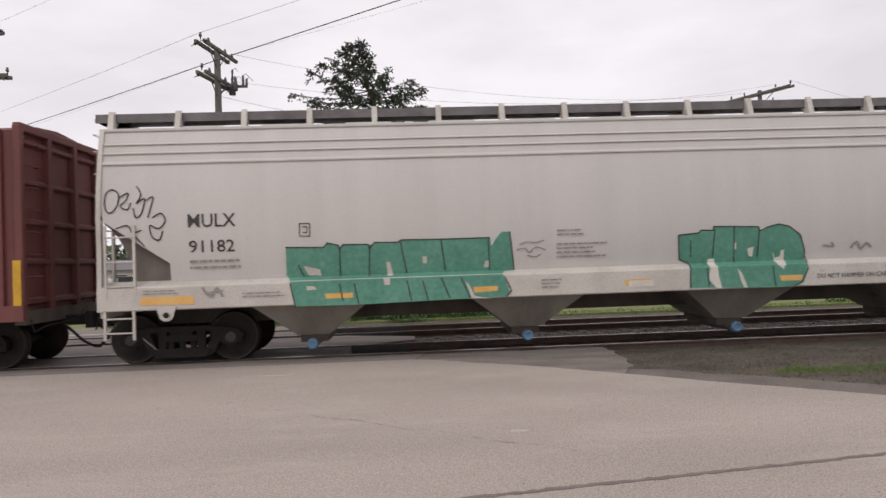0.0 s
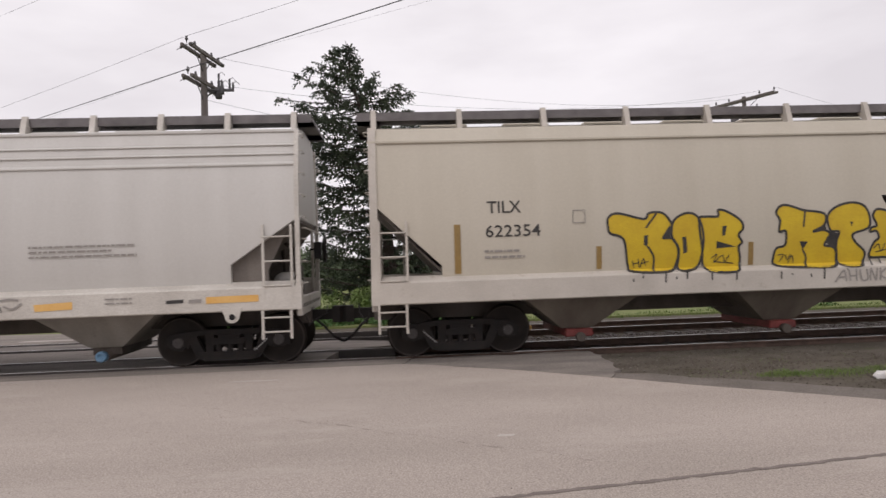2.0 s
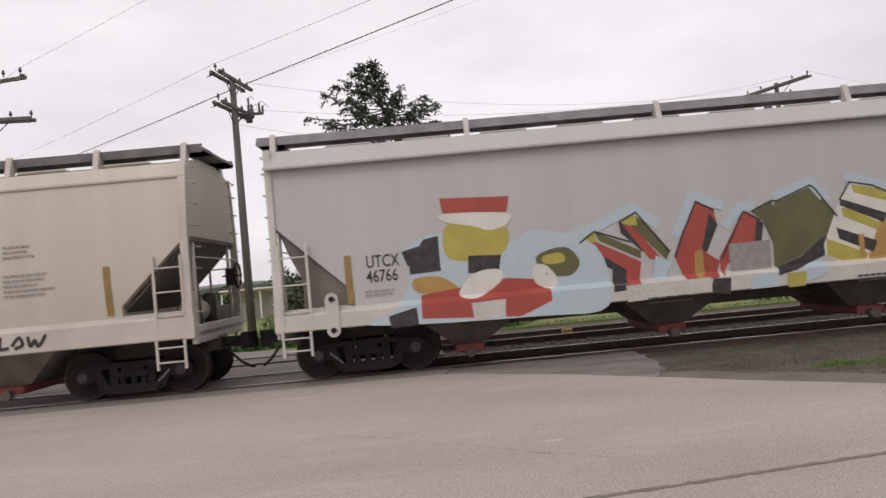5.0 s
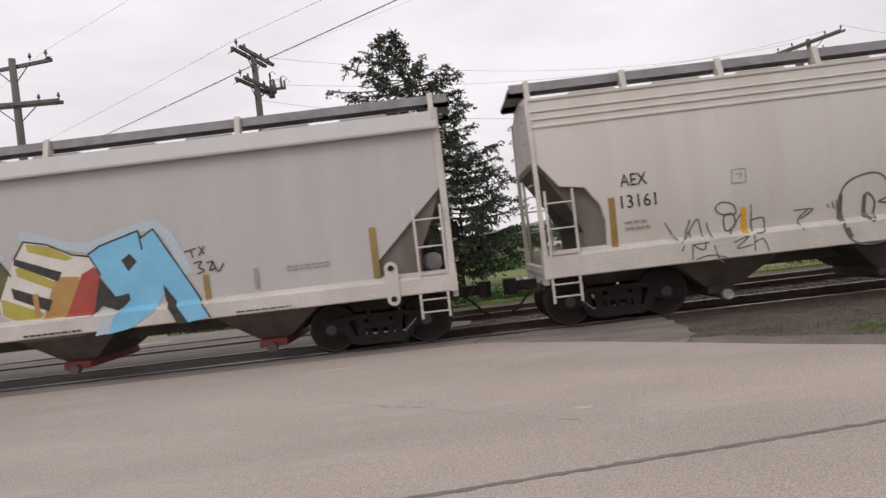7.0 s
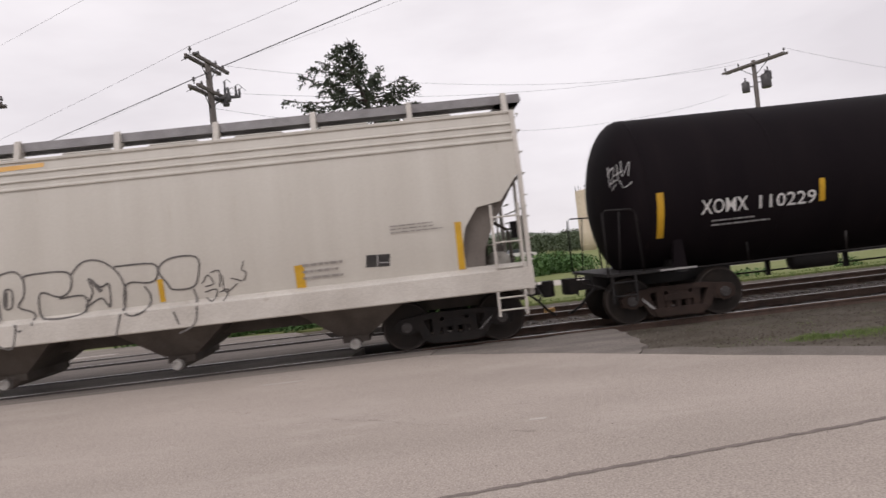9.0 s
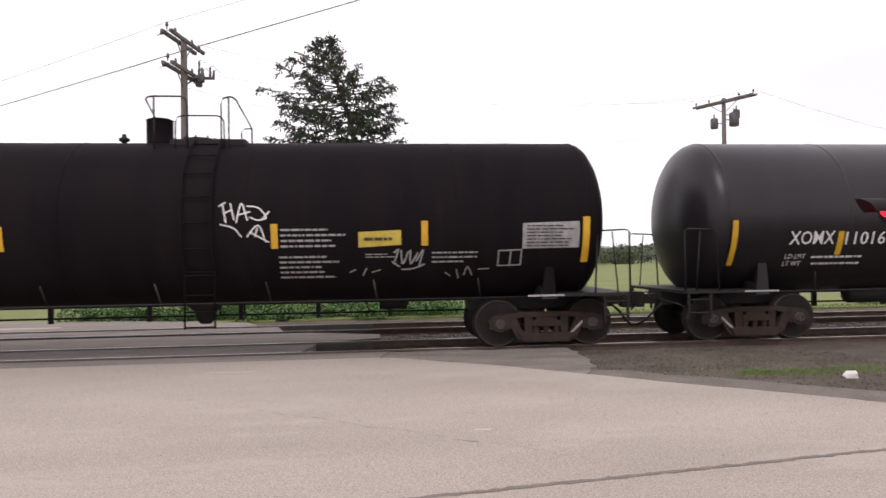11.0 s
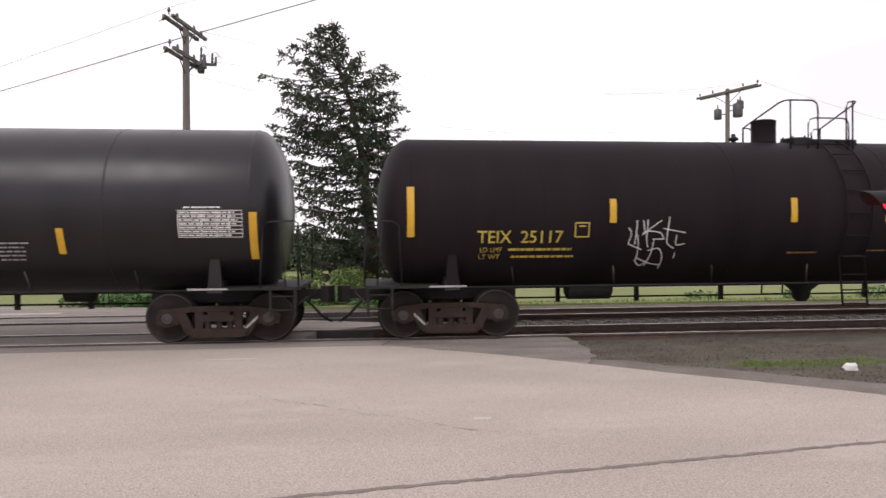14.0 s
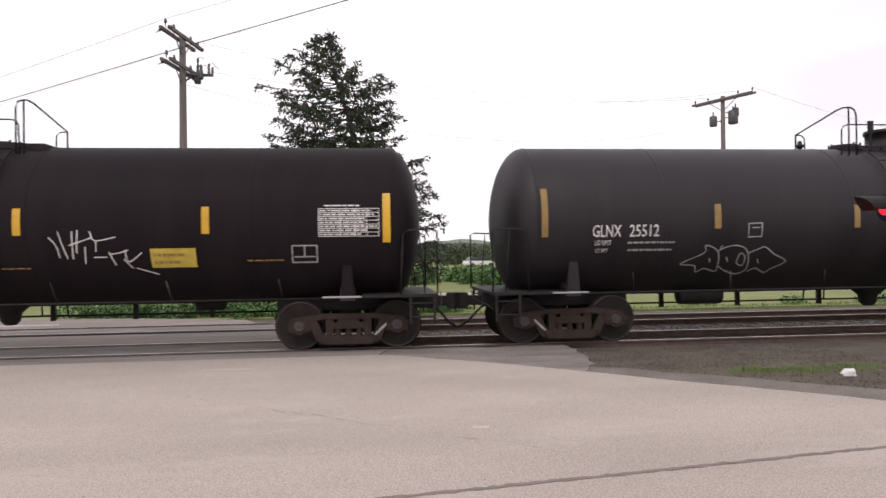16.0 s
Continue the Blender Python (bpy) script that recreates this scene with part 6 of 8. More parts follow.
mural(utcx, [(-0.60, 2.41), (-0.29, 2.22), (-0.36, 1.81), (-0.97, 1.47), (-1.11, 1.23), (-1.12, 1.59)], RED, "graffiti_fill", "")
mural(utcx, [(-0.36, 2.23), (-0.24, 2.16), (-0.31, 1.81), (-0.44, 1.84)], INK, "graffiti_fill", "")
mural(utcx, [(-0.45, 2.39), (-0.06, 2.56), (-0.03, 2.45), (0.04, 2.54), (0.69, 2.78), (0.77, 2.72), (1.14, 2.16), (1.10, 2.01), (0.77, 1.68), (0.44, 1.51), (-0.11, 1.32), (-0.10, 1.78), (-0.26, 2.22)], OLIVE, "graffiti_fill", "")
mural(utcx, [(0.78, 1.76), (1.16, 1.93), (0.85, 1.47), (0.43, 1.31), (-0.12, 1.17), (-0.09, 1.32), (0.43, 1.49)], INK, "graffiti_fill", "")
mural(utcx, [(1.44, 2.77), (1.87, 2.67), (2.31, 2.43), (2.63, 2.36), (2.78, 2.07), (2.58, 1.26), (1.09, 1.31), (0.85, 1.47), (0.85, 1.67), (1.22, 2.46)], BONE, "graffiti_fill", "")
mural(utcx, [(1.95, 2.06), (2.41, 2.01), (2.18, 1.31), (1.64, 1.31), (1.81, 1.72)], TAN, "graffiti_fill", "")
mural(utcx, [(2.45, 2.05), (2.69, 2.16), (2.80, 2.01), (2.59, 1.29), (2.07, 1.30)], RED, "graffiti_fill", "")
mural(utcx, [(1.47, 2.72), (1.92, 2.63), (2.32, 2.37), (2.19, 2.33), (1.50, 2.57)], LIME, "graffiti_fill", "")
mural(utcx, [(1.23, 2.29), (1.38, 2.32), (1.99, 1.93), (1.85, 1.85), (1.26, 2.14)], LIME, "graffiti_fill", "")
mural(utcx, [(0.90, 1.77), (1.67, 1.42), (1.61, 1.32), (1.14, 1.33), (0.89, 1.46)], LIME, "graffiti_fill", "")
mural(utcx, [(1.23, 2.48), (2.09, 2.13), (2.00, 1.97), (1.21, 2.36)], INK, "graffiti_fill", "")
mural(utcx, [(1.11, 1.95), (1.85, 1.64), (1.76, 1.44), (1.14, 1.74)], INK, "graffiti_fill", "")
mural(utcx, [(2.77, 1.96), (3.03, 1.57), (3.33, 1.74), (3.30, 1.47), (3.06, 1.31), (2.76, 1.43), (2.58, 1.26)], INK, "graffiti_fill", "")
mural(utcx, [(2.61, 2.40), (2.84, 2.53), (3.58, 2.73), (3.62, 2.59), (3.86, 2.73), (4.31, 1.89), (4.77, 1.01), (4.32, 0.95), (3.98, 1.72), (3.77, 1.23), (3.27, 0.96), (2.85, 0.90), (3.05, 1.26), (3.30, 1.49), (3.26, 1.70), (3.03, 1.57), (2.79, 1.99)], SKYBLUE, "graffiti_fill", "multicoloured angular graffiti")
mural(utcx, [(3.21, 2.22), (3.38, 2.33), (3.50, 2.17), (3.32, 2.00)], INK, "graffiti_fill", "")
mural(utcx, [(3.93, 1.71), (4.10, 1.42), (4.36, 0.94), (4.15, 0.96), (3.94, 1.41)], INK, "graffiti_fill", "")
mural(utcx, [(-0.03, 1.10), (0.41, 1.31), (0.79, 1.42), (0.81, 1.16), (0.27, 0.96)], PALEBLUE, "graffiti_fill", "")
mural(utcx, [(2.79, 1.24), (3.03, 1.26), (2.88, 0.92), (2.64, 0.90)], PALEBLUE, "graffiti_fill", "")
mural(utcx, [(-1.32, 1.23), (-1.00, 1.22), (-1.04, 0.91), (-1.40, 1.00)], INK, "graffiti_fill", "")
mural(utcx, [(-0.59, 1.22), (-0.17, 1.22), (-0.15, 0.98), (-0.67, 0.97)], PALEBLUE, "graffiti_fill", "")
mural(utcx, [(-2.30, 1.75), (-2.00, 1.59), (-2.18, 1.28), (-2.38, 1.30)], PALEBLUE, "graffiti_fill", "")
mural(utcx, [(-3.62, 1.26), (-3.35, 1.28), (-3.41, 0.92), (-3.63, 0.90)], PALEBLUE, "graffiti_fill", "")
mural(utcx, [(0.04, 1.20), (0.40, 1.21), (0.35, 0.95), (0.04, 0.94)], LIME, "graffiti_fill", "")
lines(utcx, [[(2.61, 2.40), (2.84, 2.53), (3.58, 2.73), (3.62, 2.59), (3.86, 2.73), (4.31, 1.89), (4.77, 1.01)], [(1.44, 2.77), (1.87, 2.67), (2.31, 2.43), (2.63, 2.36), (2.80, 2.01)], [(-0.45, 2.39), (-0.06, 2.56), (0.04, 2.54), (0.69, 2.78), (0.77, 2.72), (1.14, 2.16)], [(3.58, 2.73), (3.62, 2.38)], [(1.22, 2.46), (1.44, 2.77)], [(-1.46, 2.67), (-1.14, 2.48)], [(-1.94, 1.69), (-1.77, 2.08), (-1.46, 2.67)], [(-0.60, 2.41), (-0.29, 2.22)], [(-1.07, 1.59), (-0.60, 2.41)], [(-2.90, 2.42), (-2.59, 2.57), (-2.03, 1.80)], [(-3.67, 2.10), (-3.39, 2.29), (-2.74, 2.04)]], .014, INK, "graffiti_outline", "")
mural(utcx, [(-7.55, 0.96), (-7.14, 1.19), (-6.81, 1.81), (-6.94, 2.24), (-6.19, 2.52), (-4.97, 2.23), (-4.50, 2.42), (-3.38, 2.03), (-3.27, 0.93), (-4.54, 0.85)], PALEBLUE, "paint_patch", "")
mural(utcx, [(-6.16, 3.15), (-4.89, 3.08), (-4.96, 2.80), (-6.13, 2.88)], RED, "paint_patch", "")
mural(utcx, [(-6.04, 2.67), (-5.03, 2.58), (-5.13, 2.02), (-6.08, 2.03)], LIME, "paint_patch", "")
mural(utcx, [(-6.13, 2.86), (-4.98, 2.78), (-4.96, 2.58), (-5.29, 2.49), (-5.62, 2.60), (-6.10, 2.71)], BONE, "paint_patch", "")
mural(utcx, [(-6.94, 2.24), (-6.54, 2.33), (-6.52, 2.00), (-6.85, 1.97)], INK, "paint_patch", "")
mural(utcx, [(-6.53, 2.43), (-6.25, 2.47), (-6.25, 1.83), (-6.81, 1.81), (-6.82, 1.97)], INK, "paint_patch", "")
mural(utcx, [(-6.76, 1.72), (-6.26, 1.72), (-5.95, 1.43), (-6.68, 1.46)], TAN, "paint_patch", "")
mural(utcx, [(-6.65, 1.42), (-5.04, 1.59), (-4.30, 1.49), (-4.29, 1.11), (-4.88, 0.88), (-6.66, 1.00)], RED, "paint_patch", "")
mural(utcx, [(-5.73, 2.06), (-5.13, 2.02), (-5.20, 1.70), (-5.76, 1.74)], INK, "paint_patch", "")
mural(utcx, [(-5.96, 1.38), (-5.64, 1.73), (-5.19, 1.76), (-5.18, 1.54), (-5.63, 1.28)], BONE, "paint_patch", "")
mural(utcx, [(-4.49, 1.93), (-3.96, 2.06), (-3.70, 1.77), (-3.90, 1.53), (-4.35, 1.60)], OLIVE, "paint_patch", "")
mural(utcx, [(-4.56, 1.75), (-4.33, 1.76), (-4.13, 1.47), (-4.26, 1.32), (-4.54, 1.45)], BONE, "paint_patch", "")
mural(utcx, [(-4.37, 1.92), (-4.03, 1.96), (-3.99, 1.79), (-4.33, 1.78)], LIME, "paint_patch", "")
mural(utcx, [(-7.26, 1.10), (-6.75, 1.22), (-6.73, 0.90), (-7.23, 0.88)], INK, "paint_patch", "")
mural(utcx, [(-5.75, 1.20), (-5.13, 1.22), (-5.16, 0.90), (-5.73, 0.88)], SILL, "paint_patch", "")
marks(utcx, "UTCX", -7.59, 2.00, 0.23, 0.60, INK)
marks(utcx, "46766", -7.61, 1.73, 0.23, 0.57, INK)
small_print(utcx, -7.66, -7.11, 1.47, 1.61, 2, FAINT, 14)
mural(utcx, [(-2.93, 1.25), (-1.37, 1.26), (-1.37, 1.00), (-2.92, 0.95)], SILL, "paint_patch", "")
mural(utcx, [(-0.93, 1.83), (-0.15, 1.84), (-0.18, 1.33), (-0.94, 1.34)], FAINT, "paint_patch", "")
small_print(utcx, -2.55, -1.41, 0.86, 1.02, 2, INK, 15)
small_print(utcx, 1.32, 2.54, 0.90, 1.08, 2, INK, 16)
small_print(utcx, 5.26, 6.50, 0.94, 1.07, 2, INK, 17)
small_print(utcx, 6.23, 7.10, 1.65, 1.78, 2, FAINT, 18)
lines(utcx, [[(4.40, 2.24), (4.61, 2.28)], [(4.51, 2.26), (4.54, 2.12)], [(4.67, 2.31), (4.75, 2.16)], [(4.77, 2.30), (4.65, 2.14)], [(4.55, 2.01), (4.69, 2.03), (4.62, 1.93), (4.72, 1.86), (4.59, 1.81)], [(4.78, 1.99), (4.89, 2.00), (4.82, 1.85), (4.95, 1.89)], [(4.89, 2.02), (4.97, 1.81), (5.09, 1.95)]], .012, INK, "scribble", "")
strip(utcx, -7.93, 1.38, 2.26, 0.12, OCHRE)
strip(utcx, 7.87, 1.35, 2.28, 0.12, OCHRE)
strip(utcx, 4.73, 1.33, 1.78, 0.1, OCHRE)
strip(utcx, 1.55, 1.36, 1.79, 0.1, TAN)
strip(utcx, -1.47, 1.32, 1.78, 0.1, TAN)
strip(utcx, 5.66, 1.41, 1.79, 0.08, FAINT)
lines(aex, [[(-2.22, 2.21), (-2.64, 2.10), (-2.83, 1.81), (-2.85, 1.35), (-2.71, 1.03), (-2.36, 0.94), (-1.98, 1.05), (-1.87, 1.35), (-1.92, 1.61), (-2.12, 1.68), (-1.96, 1.77), (-1.98, 2.08), (-2.22, 2.21)], [(-2.34, 1.86), (-2.42, 1.51), (-2.29, 1.34), (-2.20, 1.67), (-2.34, 1.86)], [(-1.98, 2.08), (-1.61, 2.14), (-1.32, 2.14), (-1.27, 1.80), (-1.30, 1.39), (-1.41, 1.09), (-1.74, 0.92), (-1.88, 1.04)], [(-1.32, 2.11), (-1.19, 2.25), (-0.92, 2.29), (-0.79, 2.11), (-0.82, 1.85), (-0.94, 1.66), (-0.70, 1.53), (-0.69, 1.32)], [(-1.30, 1.39), (-1.36, 1.09), (-1.07, 0.95), (-0.97, 1.35)], [(-1.13, 1.97), (-1.18, 1.68), (-1.06, 1.67), (-1.01, 1.95), (-1.13, 1.97)], [(-0.79, 2.11), (-0.73, 2.20), (-0.16, 2.21), (0.03, 2.12), (-0.01, 1.87), (-0.21, 1.76), (-0.51, 1.87), (-0.59, 1.62), (-0.51, 1.41), (0.06, 1.40), (0.23, 1.53), (0.20, 1.74), (-0.21, 1.73)], [(0.03, 2.12), (0.26, 2.33), (0.57, 2.32), (0.85, 2.08), (0.94, 1.76), (0.88, 1.46), (0.73, 0.96)], [(0.33, 2.03), (0.37, 1.77), (0.21, 1.53), (0.50, 1.66), (0.63, 1.49), (0.67, 1.89), (0.52, 1.86), (0.33, 2.03)], [(0.81, 2.19), (1.47, 2.17), (1.53, 1.95), (1.38, 1.84), (0.98, 1.86), (0.88, 1.46), (1.02, 1.29), (1.28, 1.37), (1.36, 1.61), (1.28, 1.78)], [(1.56, 2.05), (1.79, 2.23), (2.24, 2.21), (2.26, 1.93), (2.13, 1.68), (1.78, 1.67), (1.69, 1.78), (1.56, 2.05)], [(2.13, 1.63), (2.18, 1.32), (2.11, 1.02), (1.84, 0.89)], [(1.74, 1.37), (1.84, 1.05)]], .016, SOFTINK, "graffiti_outline", "dark bubble-letter graffiti outline")
lines(aex, [[(-2.80, 1.86), (-2.82, 1.45), (-2.73, 1.11)], [(-2.37, 1.81), (-2.40, 1.53), (-2.31, 1.37)], [(-1.12, 1.93), (-1.16, 1.70)], [(0.38, 1.98), (0.51, 1.79)], [(-1.64, 1.89), (-1.48, 1.92), (-1.43, 1.71)], [(-1.62, 1.53), (-1.54, 1.36)], [(-0.97, 1.35), (-0.91, 1.24)]], .035, SOFTINK, "graffiti_shade", "")
lines(aex, [[(-5.98, 1.74), (-5.73, 1.35), (-5.53, 1.74)], [(-5.75, 1.20), (-5.55, 1.54), (-5.58, 1.02)], [(-5.55, 1.54), (-5.38, 1.73), (-5.33, 1.20), (-5.53, 1.28), (-5.27, 1.30)], [(-5.23, 1.66), (-5.14, 1.08), (-5.05, 0.92)], [(-5.05, 1.90), (-4.93, 1.99), (-4.73, 1.92), (-4.70, 1.76), (-4.96, 1.78), (-5.05, 1.90)], [(-4.91, 1.73), (-4.75, 1.76), (-4.72, 1.55), (-4.89, 1.47), (-4.91, 1.73)], [(-4.60, 1.75), (-4.84, 1.41)], [(-4.41, 1.88), (-4.46, 1.06)], [(-4.40, 1.62), (-4.20, 1.62), (-4.22, 1.40), (-4.40, 1.36)], [(-4.81, 1.25), (-4.54, 1.33), (-4.77, 1.14), (-4.50, 1.17)], [(-5.51, 1.02), (-5.24, 1.07), (-4.94, 0.98)], [(-3.65, 1.69), (-3.31, 1.68), (-3.53, 1.53)], [(-3.41, 1.67), (-3.58, 1.53), (-3.56, 1.32)], [(-4.45, 1.21), (-4.29, 1.25), (-4.21, 1.03)]], .012, SOFTINK, "scribble", "thin dark scribbled tag")
lines(aex, [[(2.29, 1.72), (2.41, 1.86), (2.49, 1.70), (2.34, 1.66)], [(2.46, 1.90), (2.62, 1.91), (2.59, 1.63)], [(2.32, 1.56), (2.53, 1.59), (2.46, 1.39), (2.33, 1.46)], [(2.66, 1.83), (2.68, 1.52), (2.90, 1.65)], [(2.81, 1.76), (3.00, 1.69)], [(3.07, 2.04), (3.02, 1.89), (3.09, 1.83), (3.03, 1.69)], [(2.58, 1.53), (2.73, 1.57), (2.66, 1.37)]], .011, SOFTINK, "scribble", "")
lines(aex, [[(-2.96, 1.77), (-2.93, 1.65)], [(-2.88, 1.79), (-2.87, 1.58)], [(-3.05, 1.73), (-3.02, 1.68)]], .012, SOFTINK, "scribble", "")
marks(aex, "AEX", -6.71, 2.48, 0.22, 0.49, INK)
marks(aex, "13161", -6.73, 2.08, 0.24, 0.64, INK)
small_print(aex, -6.70, -6.16, 1.66, 1.88, 2, FAINT, 19)
lines(aex, [[(-4.70, 2.55), (-4.45, 2.55), (-4.47, 2.30), (-4.72, 2.31), (-4.70, 2.55)], [(-4.63, 2.47), (-4.53, 2.47), (-4.58, 2.38)]], .008, FAINT, "plate_mark", "")
small_print(aex, 5.74, 6.86, 2.22, 2.40, 3, FAINT, 20)
small_print(aex, 4.09, 4.87, 1.55, 1.90, 3, FAINT, 21)
mural(aex, [(5.26, 1.90), (5.69, 1.88), (5.66, 1.66), (5.23, 1.68)], INK, "label_panel", "")
lines(aex, [[(5.46, 1.88), (5.44, 1.68)], [(5.49, 1.74), (5.65, 1.73)]], .01, DULLWHITE, "label_panel_frame", "")
mural(aex, [(-1.13, 4.19), (-0.31, 4.20), (-0.31, 4.12), (-1.13, 4.10)], ORANGE, "rust_stain", "")
strip(aex, -4.56, 1.38, 1.86, 0.1, YELLOW)
strip(aex, -1.69, 1.43, 1.82, 0.1, YELLOW)
strip(aex, 1.56, 1.47, 1.88, 0.1, YELLOW)
strip(aex, 4.07, 1.44, 1.86, 0.1, YELLOW)
strip(aex, 6.97, 1.45, 2.32, 0.12, YELLOW)
strip(aex, 4.00, 1.45, 1.85, 0.1, YELLOW)
strip(aex, -6.90, 1.41, 2.30, 0.12, OCHRE)
strip(t229, -7.61, 1.61, 2.45, 0.13, YELLOW)
strip(t229, -4.52, 1.98, 2.40, 0.11, YELLOW)
strip(t229, -2.54, 1.97, 2.40, 0.11, YELLOW)
strip(t229, 7.79, 1.63, 2.48, 0.13, YELLOW)
strip(t229, 4.77, 1.98, 2.43, 0.12, YELLOW)
strip(t229, 2.08, 1.96, 2.40, 0.12, YELLOW)
marks(t229, "XOMX", -6.84, 1.96, 0.27, 0.89, WHITE)
marks(t229, "110229", -5.73, 1.96, 0.25, 1.09, WHITE)
small_print(t229, -6.64, -5.41, 1.71, 1.87, 2, DULLWHITE, 22)
lines(t229, [[(-8.50, 3.02), (-8.52, 2.65)], [(-8.55, 2.86), (-8.40, 3.01), (-8.47, 2.70)], [(-8.32, 3.06), (-8.35, 2.79)], [(-8.42, 2.85), (-8.22, 2.94)], [(-8.23, 3.11), (-8.26, 2.83), (-8.08, 3.09), (-8.15, 2.82)], [(-8.52, 2.70), (-8.35, 2.77), (-8.26, 2.62), (-8.09, 2.71)], [(-8.48, 2.59), (-8.41, 2.69)]], .008, DULLWHITE, "scribble", "thin white scribbled tag")
small_print(t229, 2.19, 3.42, 1.95, 2.34, 4, DULLWHITE, 23)
small_print(t229, 2.15, 3.27, 1.39, 1.85, 5, DULLWHITE, 24)
mural(t229, [(3.57, 2.24), (4.34, 2.27), (4.34, 2.00), (3.57, 1.96)], YELLOWINK, "label_panel", "yellow label panel with unreadable print")
small_print(t229, 3.67, 4.25, 2.04, 2.18, 1, INK, 25)
mural(t229, [(6.59, 2.37), (7.67, 2.40), (7.67, 1.91), (6.59, 1.90)], DULLWHITE, "label_panel", "pale inspection label panel")
small_print(t229, 6.67, 7.60, 1.92, 2.35, 7, INK, 26)
lines(t229, [[(6.15, 1.87), (6.58, 1.88), (6.58, 1.60), (6.15, 1.59), (6.15, 1.87)], [(6.38, 1.87), (6.37, 1.60)]], .012, DULLWHITE, "label_panel_frame", "")
small_print(t229, 3.69, 4.23, 1.76, 1.86, 2, DULLWHITE, 27)
small_print(t229, 4.91, 5.79, 1.64, 1.89, 3, DULLWHITE, 28)
lines(t229, [[(1.13, 2.72), (1.24, 2.79)], [(1.19, 2.77), (1.25, 2.43)], [(1.23, 2.60), (1.34, 2.65)], [(1.33, 2.77), (1.39, 2.48)], [(1.43, 2.43), (1.52, 2.77), (1.62, 2.47)], [(1.48, 2.57), (1.67, 2.62)], [(1.62, 2.72), (1.81, 2.69), (1.95, 2.52), (1.81, 2.47), (1.67, 2.52)], [(1.86, 2.47), (2.00, 2.62)], [(1.15, 2.40), (1.38, 2.33), (1.51, 2.18)], [(1.61, 2.18), (1.81, 2.38), (1.93, 2.08)], [(1.66, 2.26), (1.98, 2.08)], [(1.75, 2.18), (1.79, 2.33)]], .013, WHITE, "scribble", "bold white scribbled tag")
lines(t229, [[(4.21, 1.86), (4.29, 1.91), (4.22, 1.70)], [(4.34, 1.90), (4.37, 1.65), (4.47, 1.87)], [(4.51, 1.90), (4.52, 1.65), (4.64, 1.85)], [(4.62, 1.70), (4.74, 1.90), (4.67, 1.59)], [(4.36, 1.55), (4.56, 1.56), (4.77, 1.64)], [(4.17, 1.70), (4.31, 1.60)]], .014, DULLWHITE, "scribble", "")
lines(t229, [[(3.40, 1.51), (3.51, 1.56)], [(3.64, 1.45), (3.71, 1.58)], [(3.80, 1.50), (3.96, 1.55)], [(5.17, 1.48), (5.26, 1.41)], [(5.37, 1.53), (5.42, 1.37)], [(5.52, 1.42), (5.58, 1.58), (5.68, 1.42)], [(5.79, 1.53), (5.99, 1.54)]], .012, FAINT, "scribble", "")
strip(t160, -7.48, 1.51, 2.38, 0.13, YELLOW)
strip(t160, -5.29, 1.69, 2.15, 0.12, YELLOW)
strip(t160, -2.66, 1.68, 2.13, 0.12, YELLOW)
strip(t160, 0.13, 1.68, 2.12, 0.12, YELLOW)
strip(t160, 2.07, 1.67, 2.11, 0.12, YELLOW)
strip(t160, 4.37, 1.67, 2.12, 0.12, YELLOW)
strip(t160, 7.66, 1.55, 2.39, 0.13, YELLOW)
marks(t160, "XOMX", -6.35, 1.90, 0.26, 0.93, WHITE)
marks(t160, "110160", -5.19, 1.89, 0.25, 1.02, WHITE)
marks(t160, "LD LMT", -6.36, 1.63, 0.09, 0.42, WHITE)
marks(t160, "LT WT", -6.36, 1.49, 0.09, 0.37, WHITE)
small_print(t160, -5.82, -4.51, 1.60, 1.71, 1, WHITE, 29)
small_print(t160, -5.77, -4.52, 1.47, 1.58, 1, WHITE, 30)
lines(t160, [[(-3.91, 2.18), (-3.64, 2.17), (-3.65, 1.90), (-3.92, 1.90), (-3.91, 2.18)]], .012, WHITE, "plate_mark", "")
marks(t160, "C", -3.83, 1.94, 0.11, 0.09, WHITE)
small_print(t160, -3.87, -3.67, 2.08, 2.14, 1, WHITE, 31)
small_print(t160, -2.49, -1.85, 1.66, 1.91, 5, DULLWHITE, 32)
small_print(t160, 0.45, 1.51, 2.09, 2.17, 1, WHITE, 33)
small_print(t160, 0.27, 0.84, 1.67, 1.90, 4, WHITE, 34)
small_print(t160, 0.96, 1.83, 1.58, 1.89, 4, DULLWHITE, 35)
small_print(t160, 3.32, 3.91, 1.54, 1.90, 5, DULLWHITE, 36)
small_print(t160, -0.45, 0.64, 1.32, 1.41, 1, DULLWHITE, 37)
mural(t160, [(2.26, 1.89), (3.02, 1.89), (3.07, 1.64), (2.31, 1.64)], LIME, "label_panel", "yellow label panel with unreadable print")
small_print(t160, 2.37, 2.98, 1.69, 1.84, 1, INK, 38)
inspection_panel(t160, 6.37, 7.47, 1.95, 2.42)
strip(teix, -7.91, 1.93, 2.85, 0.13, YELLOW)
strip(teix, -4.10, 2.18, 2.63, 0.13, YELLOW)
strip(teix, -0.49, 2.18, 2.65, 0.13, YELLOW)
strip(teix, 1.47, 2.19, 2.66, 0.13, YELLOW)
strip(teix, 4.63, 2.19, 2.67, 0.13, YELLOW)
strip(teix, 7.83, 2.00, 2.90, 0.14, YELLOW)
marks(teix, "TEIX", -6.67, 1.81, 0.23, 0.64, YELLOWINK)
marks(teix, "25117", -5.85, 1.81, 0.23, 0.80, YELLOWINK)
